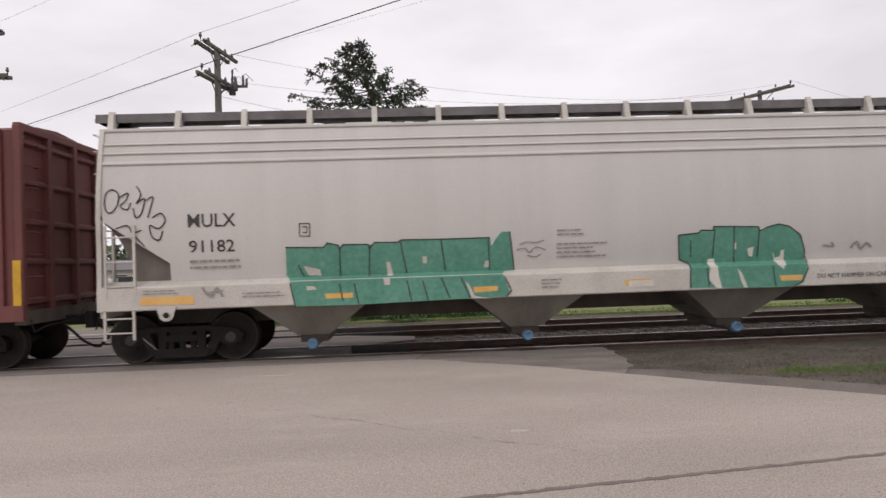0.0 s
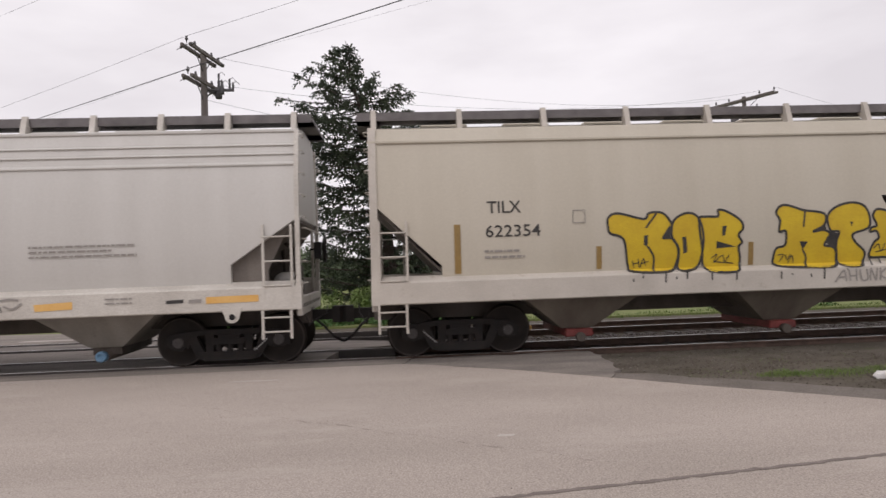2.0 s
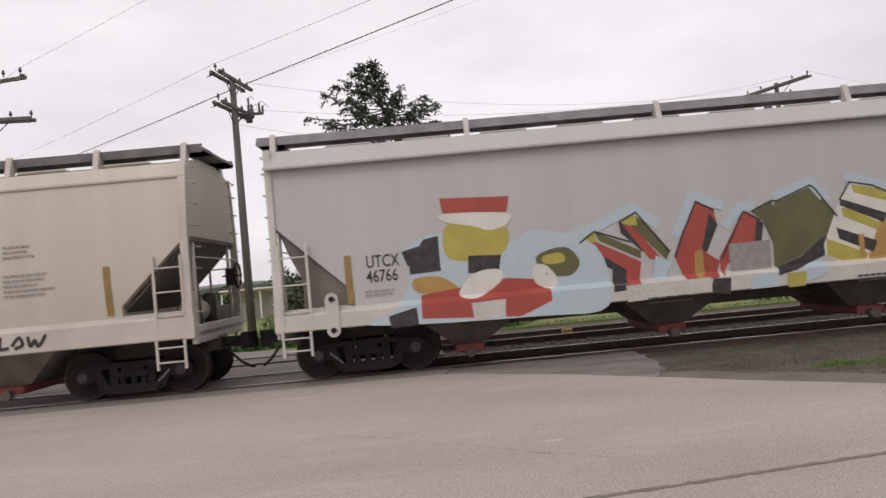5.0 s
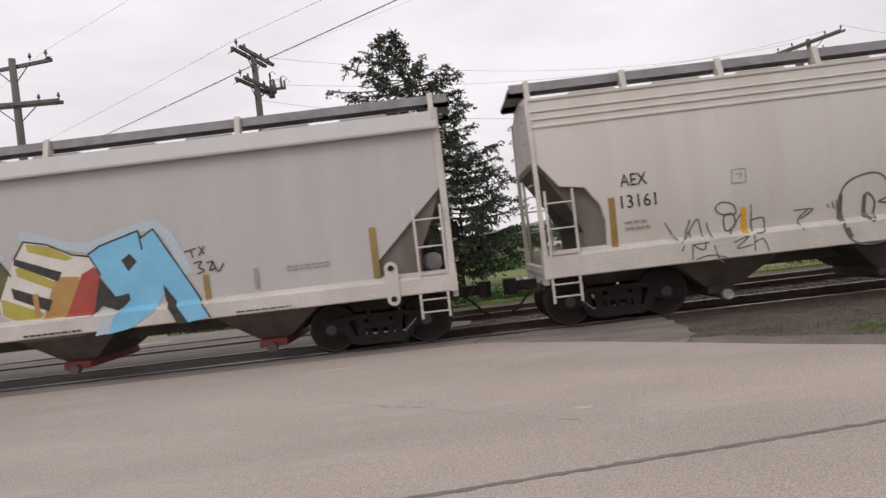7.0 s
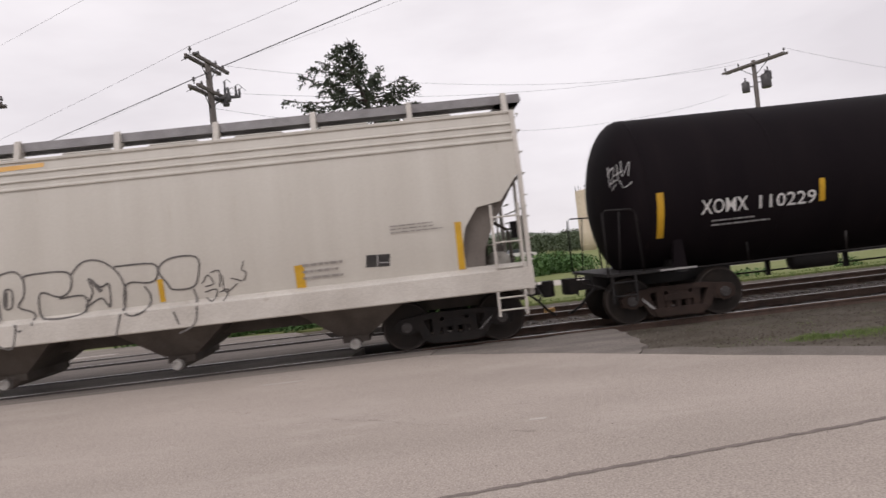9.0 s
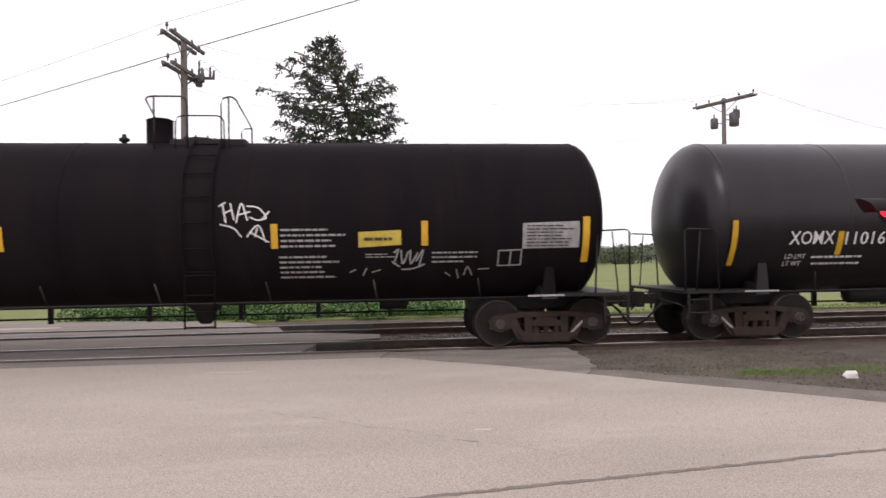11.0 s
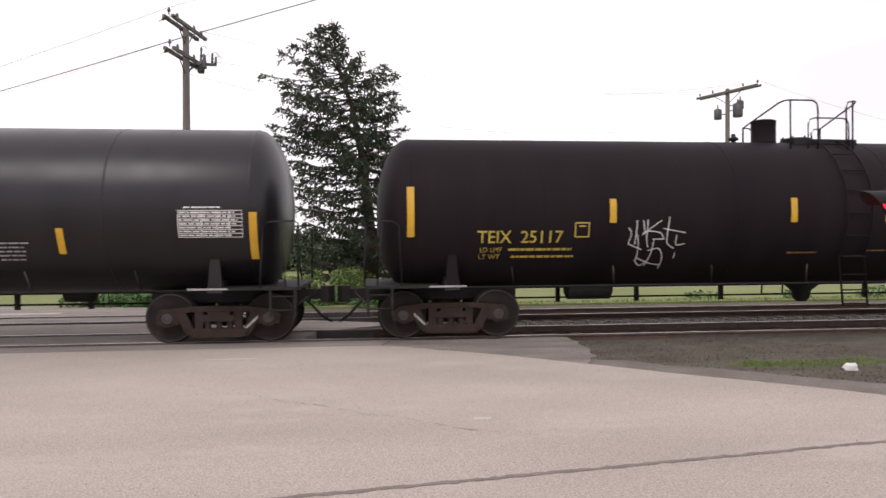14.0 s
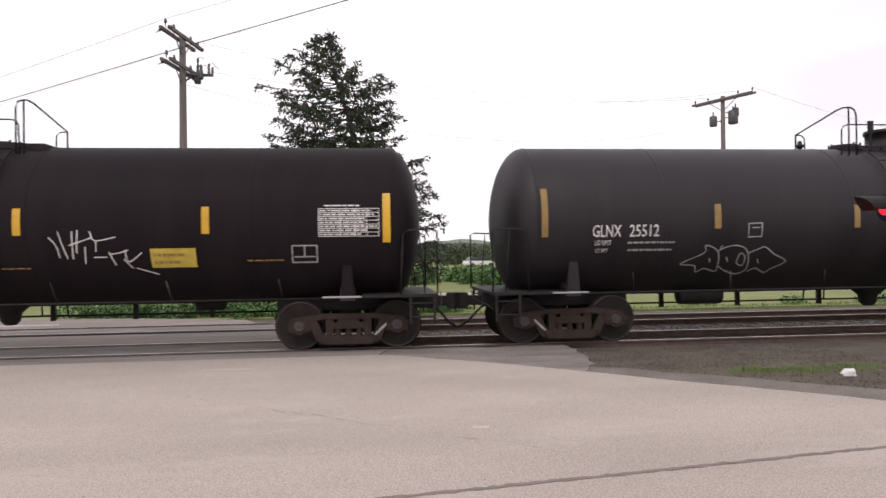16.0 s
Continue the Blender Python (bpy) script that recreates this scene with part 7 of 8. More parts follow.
marks(teix, "LD LMT", -6.61, 1.64, 0.09, 0.42, YELLOWINK)
marks(teix, "LT WT", -6.63, 1.51, 0.09, 0.40, YELLOWINK)
small_print(teix, -6.08, -4.63, 1.63, 1.75, 1, YELLOWINK, 40)
small_print(teix, -6.01, -4.63, 1.50, 1.61, 1, YELLOWINK, 41)
lines(teix, [[(-4.82, 2.18), (-4.56, 2.18), (-4.56, 1.92), (-4.82, 1.92), (-4.82, 2.18)], [(-4.75, 2.12), (-4.63, 2.12)]], .012, YELLOWINK, "plate_mark", "")
lines(teix, [[(-3.79, 2.08), (-3.73, 1.98), (-3.77, 1.78)], [(-3.63, 2.22), (-3.64, 1.78)], [(-3.51, 2.22), (-3.47, 2.02)], [(-3.42, 2.24), (-3.42, 1.87), (-3.37, 1.72)], [(-3.48, 1.97), (-3.30, 2.12), (-3.15, 2.22)], [(-3.51, 1.95), (-3.44, 2.02), (-3.17, 1.99), (-3.08, 1.87)], [(-3.00, 2.29), (-3.02, 1.87), (-2.97, 1.76), (-2.85, 1.69)], [(-3.11, 2.07), (-2.67, 1.99)], [(-3.61, 1.96), (-3.56, 1.72), (-3.55, 1.47)], [(-3.27, 1.87), (-3.29, 1.56), (-3.35, 1.36)], [(-3.29, 1.87), (-3.08, 1.87)], [(-3.35, 1.65), (-3.15, 1.69), (-3.04, 1.51), (-3.04, 1.30)], [(-3.77, 1.78), (-3.49, 1.67)], [(-3.57, 1.52), (-3.29, 1.41), (-3.05, 1.37)], [(-2.83, 1.94), (-2.82, 1.76), (-2.66, 1.78)], [(-2.81, 1.61), (-2.80, 1.50)], [(-3.58, 1.47), (-3.45, 1.36), (-3.33, 1.46)]], .0095, WHITE, "scribble", "white scribbled tag")
lines(teix, [[(1.99, 2.15), (2.10, 2.01), (2.14, 1.80)], [(2.15, 2.25), (2.21, 1.99), (2.27, 1.78)], [(2.38, 2.25), (2.36, 1.78)], [(2.47, 2.27), (2.43, 1.88)], [(2.31, 2.01), (2.69, 2.14)], [(2.68, 2.25), (2.75, 2.09), (3.10, 2.15)], [(2.77, 2.07), (2.75, 1.90)], [(2.58, 1.98), (2.55, 1.69)], [(2.97, 1.89), (3.05, 1.66)], [(2.97, 1.85), (3.13, 1.87), (3.29, 1.92)], [(3.24, 1.92), (3.28, 1.71), (3.52, 1.87)], [(3.20, 1.76), (3.33, 1.60)], [(3.39, 1.60), (3.57, 1.54), (3.75, 1.48)], [(2.71, 1.80), (2.92, 1.80)]], .0095, WHITE, "scribble", "white scribbled tag")
mural(teix, [(3.66, 1.94), (4.44, 1.94), (4.44, 1.60), (3.66, 1.60)], YELLOWINK, "label_panel", "yellow label panel with unreadable print")
small_print(teix, 3.72, 4.39, 1.63, 1.89, 2, OCHRE, 42)
inspection_panel(teix, 6.61, 7.69, 2.12, 2.62)
lines(teix, [[(6.13, 1.96), (6.57, 1.96), (6.57, 1.66), (6.13, 1.66), (6.13, 1.96)], [(6.35, 1.95), (6.35, 1.76)], [(6.17, 1.76), (6.53, 1.76)]], .013, DULLWHITE, "label_panel_frame", "")
small_print(teix, 5.33, 6.10, 1.67, 1.74, 1, OCHRE, 44)
small_print(teix, -0.52, 0.16, 1.55, 1.63, 1, OCHRE, 45)
small_print(teix, 1.13, 1.86, 1.59, 1.65, 1, OCHRE, 46)
strip(glnx, -7.78, 2.06, 2.97, 0.13, OCHRE)
strip(glnx, -4.39, 2.19, 2.66, 0.13, OCHRE)
strip(glnx, -1.53, 2.18, 2.63, 0.13, OCHRE)
marks(glnx, "GLNX", -6.86, 2.05, 0.23, 0.56, WHITE)
marks(glnx, "25512", -6.14, 2.05, 0.23, 0.58, WHITE)
marks(glnx, "LD LMT", -6.80, 1.90, 0.09, 0.31, WHITE)
marks(glnx, "LT WT", -6.78, 1.76, 0.07, 0.24, WHITE)
small_print(glnx, -6.17, -5.11, 1.89, 1.99, 1, DULLWHITE, 47)
small_print(glnx, -6.15, -5.08, 1.75, 1.85, 1, DULLWHITE, 48)
lines(glnx, [[(-5.03, 1.52), (-4.61, 1.72), (-4.59, 1.87), (-4.33, 1.75), (-4.25, 1.42), (-4.29, 1.36), (-4.52, 1.42), (-4.66, 1.35), (-4.74, 1.48), (-5.03, 1.52)], [(-4.33, 1.75), (-4.18, 1.83), (-3.95, 1.86), (-3.73, 1.75), (-3.63, 1.41), (-3.81, 1.30), (-4.09, 1.38), (-4.27, 1.48)], [(-4.29, 1.81), (-4.26, 1.86)], [(-3.69, 1.71), (-3.48, 1.80), (-3.37, 1.82), (-3.15, 1.68), (-2.87, 1.54), (-3.10, 1.40), (-3.23, 1.32), (-3.45, 1.41), (-3.58, 1.35)], [(-3.86, 1.71), (-3.75, 1.64), (-3.75, 1.47), (-3.89, 1.53), (-3.86, 1.71)], [(-4.13, 1.64), (-4.08, 1.55)], [(-4.47, 1.61), (-4.44, 1.55)], [(-3.47, 1.58), (-3.43, 1.51)]], .012, DULLWHITE, "scribble", "winged white outline tag")
lines(glnx, [[(-3.77, 2.28), (-3.50, 2.29), (-3.49, 2.03), (-3.76, 2.02), (-3.77, 2.28)], [(-3.69, 2.20), (-3.55, 2.20)]], .012, DULLWHITE, "plate_mark", "")

# ---- things beyond and beside the track ----


def seen(az, d, z=0.0):
    """A place d metres from the standpoint of the camera, az degrees to the right of straight across the track."""
    return Vector((EYE[0] + d * math.sin(radians(az)), EYE[1] + d * math.cos(radians(az)), z))


LINE = Vector((0.776, -0.63, 0)).normalized()
ACROSS = Vector((0.17, 0.985, 0)).normalized()


def utility_pole(base, high, arms, label, lean=0.0, cans=()):
    """A wooden pole with crossarms (height, half length, direction, double), insulators and transformer cans."""
    p = empty("utility_pole", label, "utility pole", "poles along the road", at=base)
    hooks = []
    top = Vector((lean * high, 0, high))
    part("shaft", tube(bm_new(), [(0, 0, -0.3), top * 0.5, top], [0.17, 0.145, 0.115], 12), POLEWOOD, p)
    for z, half, d, double in arms:
        side = Vector((-d.y, d.x, 0))
        for off in ((-0.16, 0.16) if double else (0.16,)):
            c = Vector((lean * z, 0, z)) + side * off
            bm = bm_new()
            a, b = c - d * half, c + d * half
            s = side * 0.05
            u = Vector((0, 0, 0.06))
            v = [bm.verts.new(q) for q in (a - s - u, a + s - u, a + s + u, a - s + u, b - s - u, b + s - u, b + s + u, b - s + u)]
            for f in ((0, 1, 2, 3), (7, 6, 5, 4), (0, 4, 5, 1), (1, 5, 6, 2), (2, 6, 7, 3), (3, 7, 4, 0)):
                bm.faces.new([v[i] for i in f])
            part("crossarm", bm, POLEWOOD, p)
        for k in (-0.95, -0.5, 0.5, 0.95):
            q = Vector((lean * z, 0, z + 0.06)) + d * half * k
            part("insulator", lathe(bm_new(), [(0, 0.02), (0.1, 0.02), (0.11, 0.055), (0.17, 0.06), (0.19, 0.035), (0.24, 0.045), (0.26, 0.02)], 8, "z", True, q), INSUL, p)
            hooks.append(Vector(base) + q + Vector((0, 0, 0.25)))
        part("arm_brace", tube(bm_new(), [Vector((lean * z, 0, z - 0.7)), Vector((lean * z, 0, z)) + d * half * 0.5], 0.02, 5), INSUL, p)
        part("arm_brace", tube(bm_new(), [Vector((lean * z, 0, z - 0.7)), Vector((lean * z, 0, z)) - d * half * 0.5], 0.02, 5), INSUL, p)
    for z, half, d, double in arms:
        for sx in (-1, 1):
            for sy in (-1, 1):
                if random.random() < 0.75:
                    q = Vector((lean * z, 0, z + 0.02)) + d * half * sx * random.uniform(0.82, 0.97)
                    e = q + LINE * sy * random.uniform(0.35, 0.6) + Vector((0, 0, -0.08))
                    part("strain_insulator", tube(bm_new(), [q, q.lerp(e, 0.35), q.lerp(e, 0.4), q.lerp(e, 0.62), q.lerp(e, 0.66), e], [0.012, 0.012, 0.05, 0.05, 0.014, 0.012], 7), INSUL, p)
    for z, d, r, h in cans:
        q = Vector((lean * z, 0, z)) + d
        can = part("transformer", lathe(bm_new(), [(-h / 2, r * 0.9), (-h / 2 + 0.05, r), (h / 2 - 0.05, r), (h / 2, r * 0.8), (h / 2 + 0.04, 0.05)], 14, "z", True, q), INSUL, p, "grey transformer can")
        part("bushing", lathe(bm_new(), [(h / 2, 0.03), (h / 2 + 0.1, 0.05), (h / 2 + 0.14, 0.03), (h / 2 + 0.2, 0.05), (h / 2 + 0.26, 0.02)], 8, "z", True, q), INSUL, can)
        part("mount", tube(bm_new(), [Vector((lean * z, 0, z)), q], 0.03, 5), INSUL, can)
    return p, hooks


def cable(a, b, sag, r, label="thin dark overhead cable"):
    pts = []
    for k in range(25):
        t = k / 24
        p = a.lerp(b, t)
        p.z -= sag * 4 * t * (1 - t)
        pts.append(p)
    return tagged(part("overhead_cable", tube(bm_new(), pts, r, 5), WIRE), label, "cable", "overhead cables")


def build_poles():
    random.seed(17)
    pa = seen(-14.7, 27.0)
    _, ha = utility_pole(pa, 10.0, [(9.85, 1.4, ACROSS, True), (8.75, 1.35, ACROSS, True)], "weathered wooden utility pole with double crossarms", 0.002, [(8.5, Vector((0.45, 0.35, 0)), 0.13, 0.4), (8.55, Vector((0.62, 0.1, 0)), 0.1, 0.3)])
    gear = empty("line_switch", "dark pole-top switch gear with small insulators", "switch gear", at=pa + Vector((0.1, 0.3, 8.62)))
    part("frame", bevelled(box(bm_new(), -0.1, 0.95, -0.05, 0.05, -0.06, 0.04), 0.01), INSUL, gear)
    for gx, gh in ((0.38, 0.62), (0.52, 0.3), (0.78, 0.4), (0.92, 0.26)):
        part("insulator", lathe(bm_new(), [(0, 0.03), (gh * 0.2, 0.06), (gh * 0.3, 0.03), (gh * 0.5, 0.06), (gh * 0.6, 0.03), (gh * 0.9, 0.05), (gh, 0.02)], 8, "z", True, (gx, 0.05 * (gh > 0.35), 0.03)), INSUL, gear)
        part("lead", tube(bm_new(), [(gx, 0, gh), (gx + 0.12, 0.05, gh + 0.08), (gx + 0.22, 0.1, gh - 0.04)], 0.011, 4), INSUL, gear)
    part("side_arm", tube(bm_new(), [(-0.1, 0, -0.25), (0.35, 0, 0.0), (0.95, 0, -0.02)], 0.03, 5), INSUL, gear)
    pc = seen(-31.7, 28.3)
    _, hc = utility_pole(pc, 10.2, [(9.95, 1.5, Vector((0.98, -0.2, 0)).normalized(), False), (8.55, 1.5, Vector((0.98, 0.12, 0)).normalized(), True)], "dark wooden utility pole with two crossarms", 0.0)
    pb = seen(28.3, 44.0)
    armb = Vector((0.40, -0.916, 0)).normalized()
    _, hb = utility_pole(pb, 10.95, [(10.75, 2.1, armb, True)], "leaning wooden utility pole with transformers", 0.006, [(9.45, Vector((-0.55, 0.1, 0)), 0.22, 0.6), (9.65, Vector((0.5, -0.25, 0)), 0.28, 0.8), (9.95, Vector((0.62, -0.3, 0)), 0.2, 0.5)])
    # heavy cable and lighter wires along the road, over the standpoint of the camera
    def along(hook, back, ahead, r, sag=0.15, rise=0.0):
        cable(hook - LINE * back, hook, sag, r)
        cable(hook, hook + LINE * ahead + Vector((0, 0, rise)), 0.02 if rise else sag, r)
    low = pa + Vector((0.0, -0.12, 9.5))
    along(low, 46, 44, 0.018, 0.2, 0.25)
    along(ha[0], 46, 44, 0.006, 0.3)
    along(ha[3], 46, 44, 0.003, 0.4)
    along(hc[3], 40, 44, 0.004, 0.5)
    for i, j in ((3, 1), (7, 2)):
        cable(ha[i], hb[j], 1.0, 0.006)
    cable(pa + Vector((0, 0, 8.2)), hb[0] + Vector((0, 0, -1.6)), 1.5, 0.006)
    cable(hb[3], hb[3] + Vector((40, 22, 0)), 0.8, 0.007)


def spruce(base, high):
    """Twin-topped spruce whose stem leans; its reach to either side is given by height."""
    tree = empty("spruce_tree", "tall dark spruce with drooping uneven limbs", "tree", at=base)
    random.seed(11)
    stem = ((0.0, 0.0), (5.0, -0.3), (8.0, -0.9), (9.8, -1.5), (11.8, -1.75))
    left = ((0.0, -3.4), (3.0, -3.7), (5.5, -3.9), (7.1, -4.5), (7.6, -3.8), (8.5, -3.6), (9.1, -3.5), (9.3, -4.2), (9.6, -3.1), (10.6, -3.2), (11.1, -2.6), (11.8, -2.35))
    right = ((0.0, 2.8), (2.2, 3.1), (3.6, 3.05), (4.9, 2.5), (5.9, 2.3), (6.4, 1.5), (7.6, 1.25), (8.5, 0.95), (9.2, 0.75), (9.65, 0.0), (9.9, -1.05), (10.6, -1.2), (11.2, -1.35), (11.8, -1.6))

    def at(table, z):
        for (za, va), (zb, vb) in zip(table, table[1:]):
            if z <= zb:
                return va + (vb - va) * (z - za) / (zb - za)
        return table[-1][1]
    wood = bm_new()
    tube(wood, [(at(stem, z), 0.04 * math.sin(z), z) for z in (-0.2, 2, 4, 6, 8, 9.5, 10.6, high)], [0.3, 0.26, 0.21, 0.16, 0.11, 0.07, 0.04, 0.012], 10)
    tube(wood, [(-1.3, 0.05, 9.3), (-2.0, 0.1, 10.3), (-2.35, 0.08, high - 0.15)], [0.05, 0.03, 0.01], 6)
    verts, faces = [], []

    def blade(p, d, ln, w):
        s = d.cross(Vector((random.uniform(-1, 1), random.uniform(-1, 1), random.uniform(-1, 1)))).normalized()
        k = len(verts)
        verts.extend([p, p + d * ln * 0.5 + s * w, p + d * ln, p + d * ln * 0.5 - s * w])
        faces.append((k, k + 1, k + 2, k + 3))

    def twig(p, d, ln):
        """A side twig clothed in short needle blades, its end turned up or hanging."""
        n = max(4, int(ln / 0.045))
        for k in range(n):
            q = p + d * ln * k / n + Vector((0, 0, -0.25 * ln * (k / n) ** 2))
            v = Vector((random.uniform(-1, 1), random.uniform(-1, 1), random.uniform(-1.0, 0.6)))
            blade(q, (v + d * 0.8).normalized(), random.uniform(0.11, 0.22), random.uniform(0.026, 0.05))
    z = 0.8
    while z < high - 0.2:
        n = 8 if z < 9 else 6
        a0 = random.uniform(0, 6.28)
        cx = at(stem, z)
        rl, rr = max(cx - at(left, z), 0.15), max(at(right, z) - cx, 0.15)
        for i in range(n):
            a = a0 + i * 6.283 / n + random.uniform(-0.25, 0.25)
            co = math.cos(a)
            mid = 0.42 * (rl + rr)
            r = (mid + (rr - mid) * abs(co) if co > 0 else mid + (rl - mid) * abs(co)) * random.choice((0.5, 0.7, 0.88, 0.98, 1.05))
            if z > 9.6:
                r *= 0.9
            out = Vector((co, math.sin(a), 0))
            droop = -0.26 if z < 9 else -0.05
            pts = []
            for k in range(6):
                t = k / 5
                pts.append(Vector((cx, 0, z)) + out * r * t + Vector((0, 0, r * (droop * t + 0.32 * t * t))))
            tube(wood, pts, [0.045 * (1 - 0.85 * k / 5) * (1.3 - z / high) + 0.006 for k in range(6)], 4)
            side = Vector((-out.y, out.x, 0))
            for k in range(int(5 + r * 9)):
                t = random.uniform(0.15, 1.0) ** 0.75
                j = min(int(t * 5), 4)
                p = pts[j].lerp(pts[j + 1], min(t * 5 - j, 1.0))
                d = (out * random.uniform(0.3, 1.0) + side * random.choice((-1, 1)) * random.uniform(0.3, 1.1) + Vector((0, 0, random.uniform(-0.9, 0.25)))).normalized()
                twig(p, d, random.uniform(0.25, 0.5) * (0.6 + 0.4 * min(r, 2.5) / 2.5))
            twig(pts[4], (pts[5] - pts[4]).normalized(), (pts[5] - pts[4]).length + 0.15)
        z += random.uniform(0.30, 0.46)
    for z, x1, dz in ((9.25, -4.75, 0.15), (9.05, -4.0, 0.1), (7.0, -4.5, 0.25), (6.8, -4.2, 0.0), (10.4, -3.4, 0.2), (9.2, 0.9, 0.3), (8.9, 1.0, 0.5), (7.5, 1.35, 0.5), (5.6, 2.4, 0.6), (4.7, 2.6, 0.3), (3.4, 3.1, 0.3), (2.3, 3.2, 0.1)):
        p0, p1 = Vector((at(stem, z), 0, z)), Vector((x1, random.uniform(-0.3, 0.3), z + dz))
        pts = [p0.lerp(p1, k / 6) + Vector((0, 0, -0.9 * (k / 6) * (1 - k / 6))) for k in range(7)]
        tube(wood, pts, [0.035 * (1 - 0.12 * k) for k in range(7)], 4)
        for k in range(26):
            t = random.uniform(0.25, 1.0)
            j = min(int(t * 6), 5)
            p = pts[j].lerp(pts[j + 1], t * 6 - j)
            d = ((p1 - p0).normalized() * 0.7 + Vector((random.uniform(-0.5, 0.5), random.uniform(-1, 1), random.uniform(-0.9, 0.35)))).normalized()
            twig(p, d, random.uniform(0.22, 0.42))
        twig(pts[5], (pts[6] - pts[5]).normalized(), (pts[6] - pts[5]).length + 0.1)
    for x0, zt in ((-1.75, high), (-2.35, high - 0.15)):
        for k in range(16):
            t = random.random()
            v = Vector((random.uniform(-0.5, 0.5), random.uniform(-0.5, 0.5), random.uniform(0.1, 0.7))).normalized()
            twig(Vector((x0 * (1 - 0.03 * t), 0, zt - 0.25 - 1.0 * t)), v, 0.16 + 0.2 * t)
    part("trunk", wood, BARK, tree, "brown trunk with thin limbs")
    me = bpy.data.meshes.new("crown")
    me.from_pydata(verts, [], faces)
    me.materials.append(NEEDLE)
    ob = new("crown", me)
    ob.parent = tree
    tagged(ob, "dark green drooping needle sprays")


def leafy(name, label, clumps, n, leaf, seed, material, category):
    """Loose foliage: small bent leaves scattered through ellipsoid clumps (centre, radii)."""
    random.seed(seed)
    verts, faces = [], []
    total = sum(r.x * r.z for _, r in clumps)
    for c, r in clumps:
        for _ in range(max(8, int(n * r.x * r.z / total))):
            d = Vector((random.gauss(0, 1), random.gauss(0, 1), random.gauss(0, 1))).normalized() * random.uniform(0.55, 1.05)
            p = c + Vector((d.x * r.x, d.y * r.y, d.z * r.z))
            a = Vector((random.uniform(-1, 1), random.uniform(-1, 1), random.uniform(-0.6, 1))).normalized()
            b = a.cross(Vector((random.uniform(-1, 1), random.uniform(-1, 1), 1))).normalized()
            s = leaf * random.uniform(0.6, 1.4)
            k = len(verts)
            verts += [p - a * s, p + b * s * 0.6, p + a * s, p - b * s * 0.6]
            faces.append((k, k + 1, k + 2, k + 3))
    me = bpy.data.meshes.new(name)
    me.from_pydata(verts, [], faces)
    me.materials.append(material)
    return tagged(new(name, me), label, category, "", "stuff")


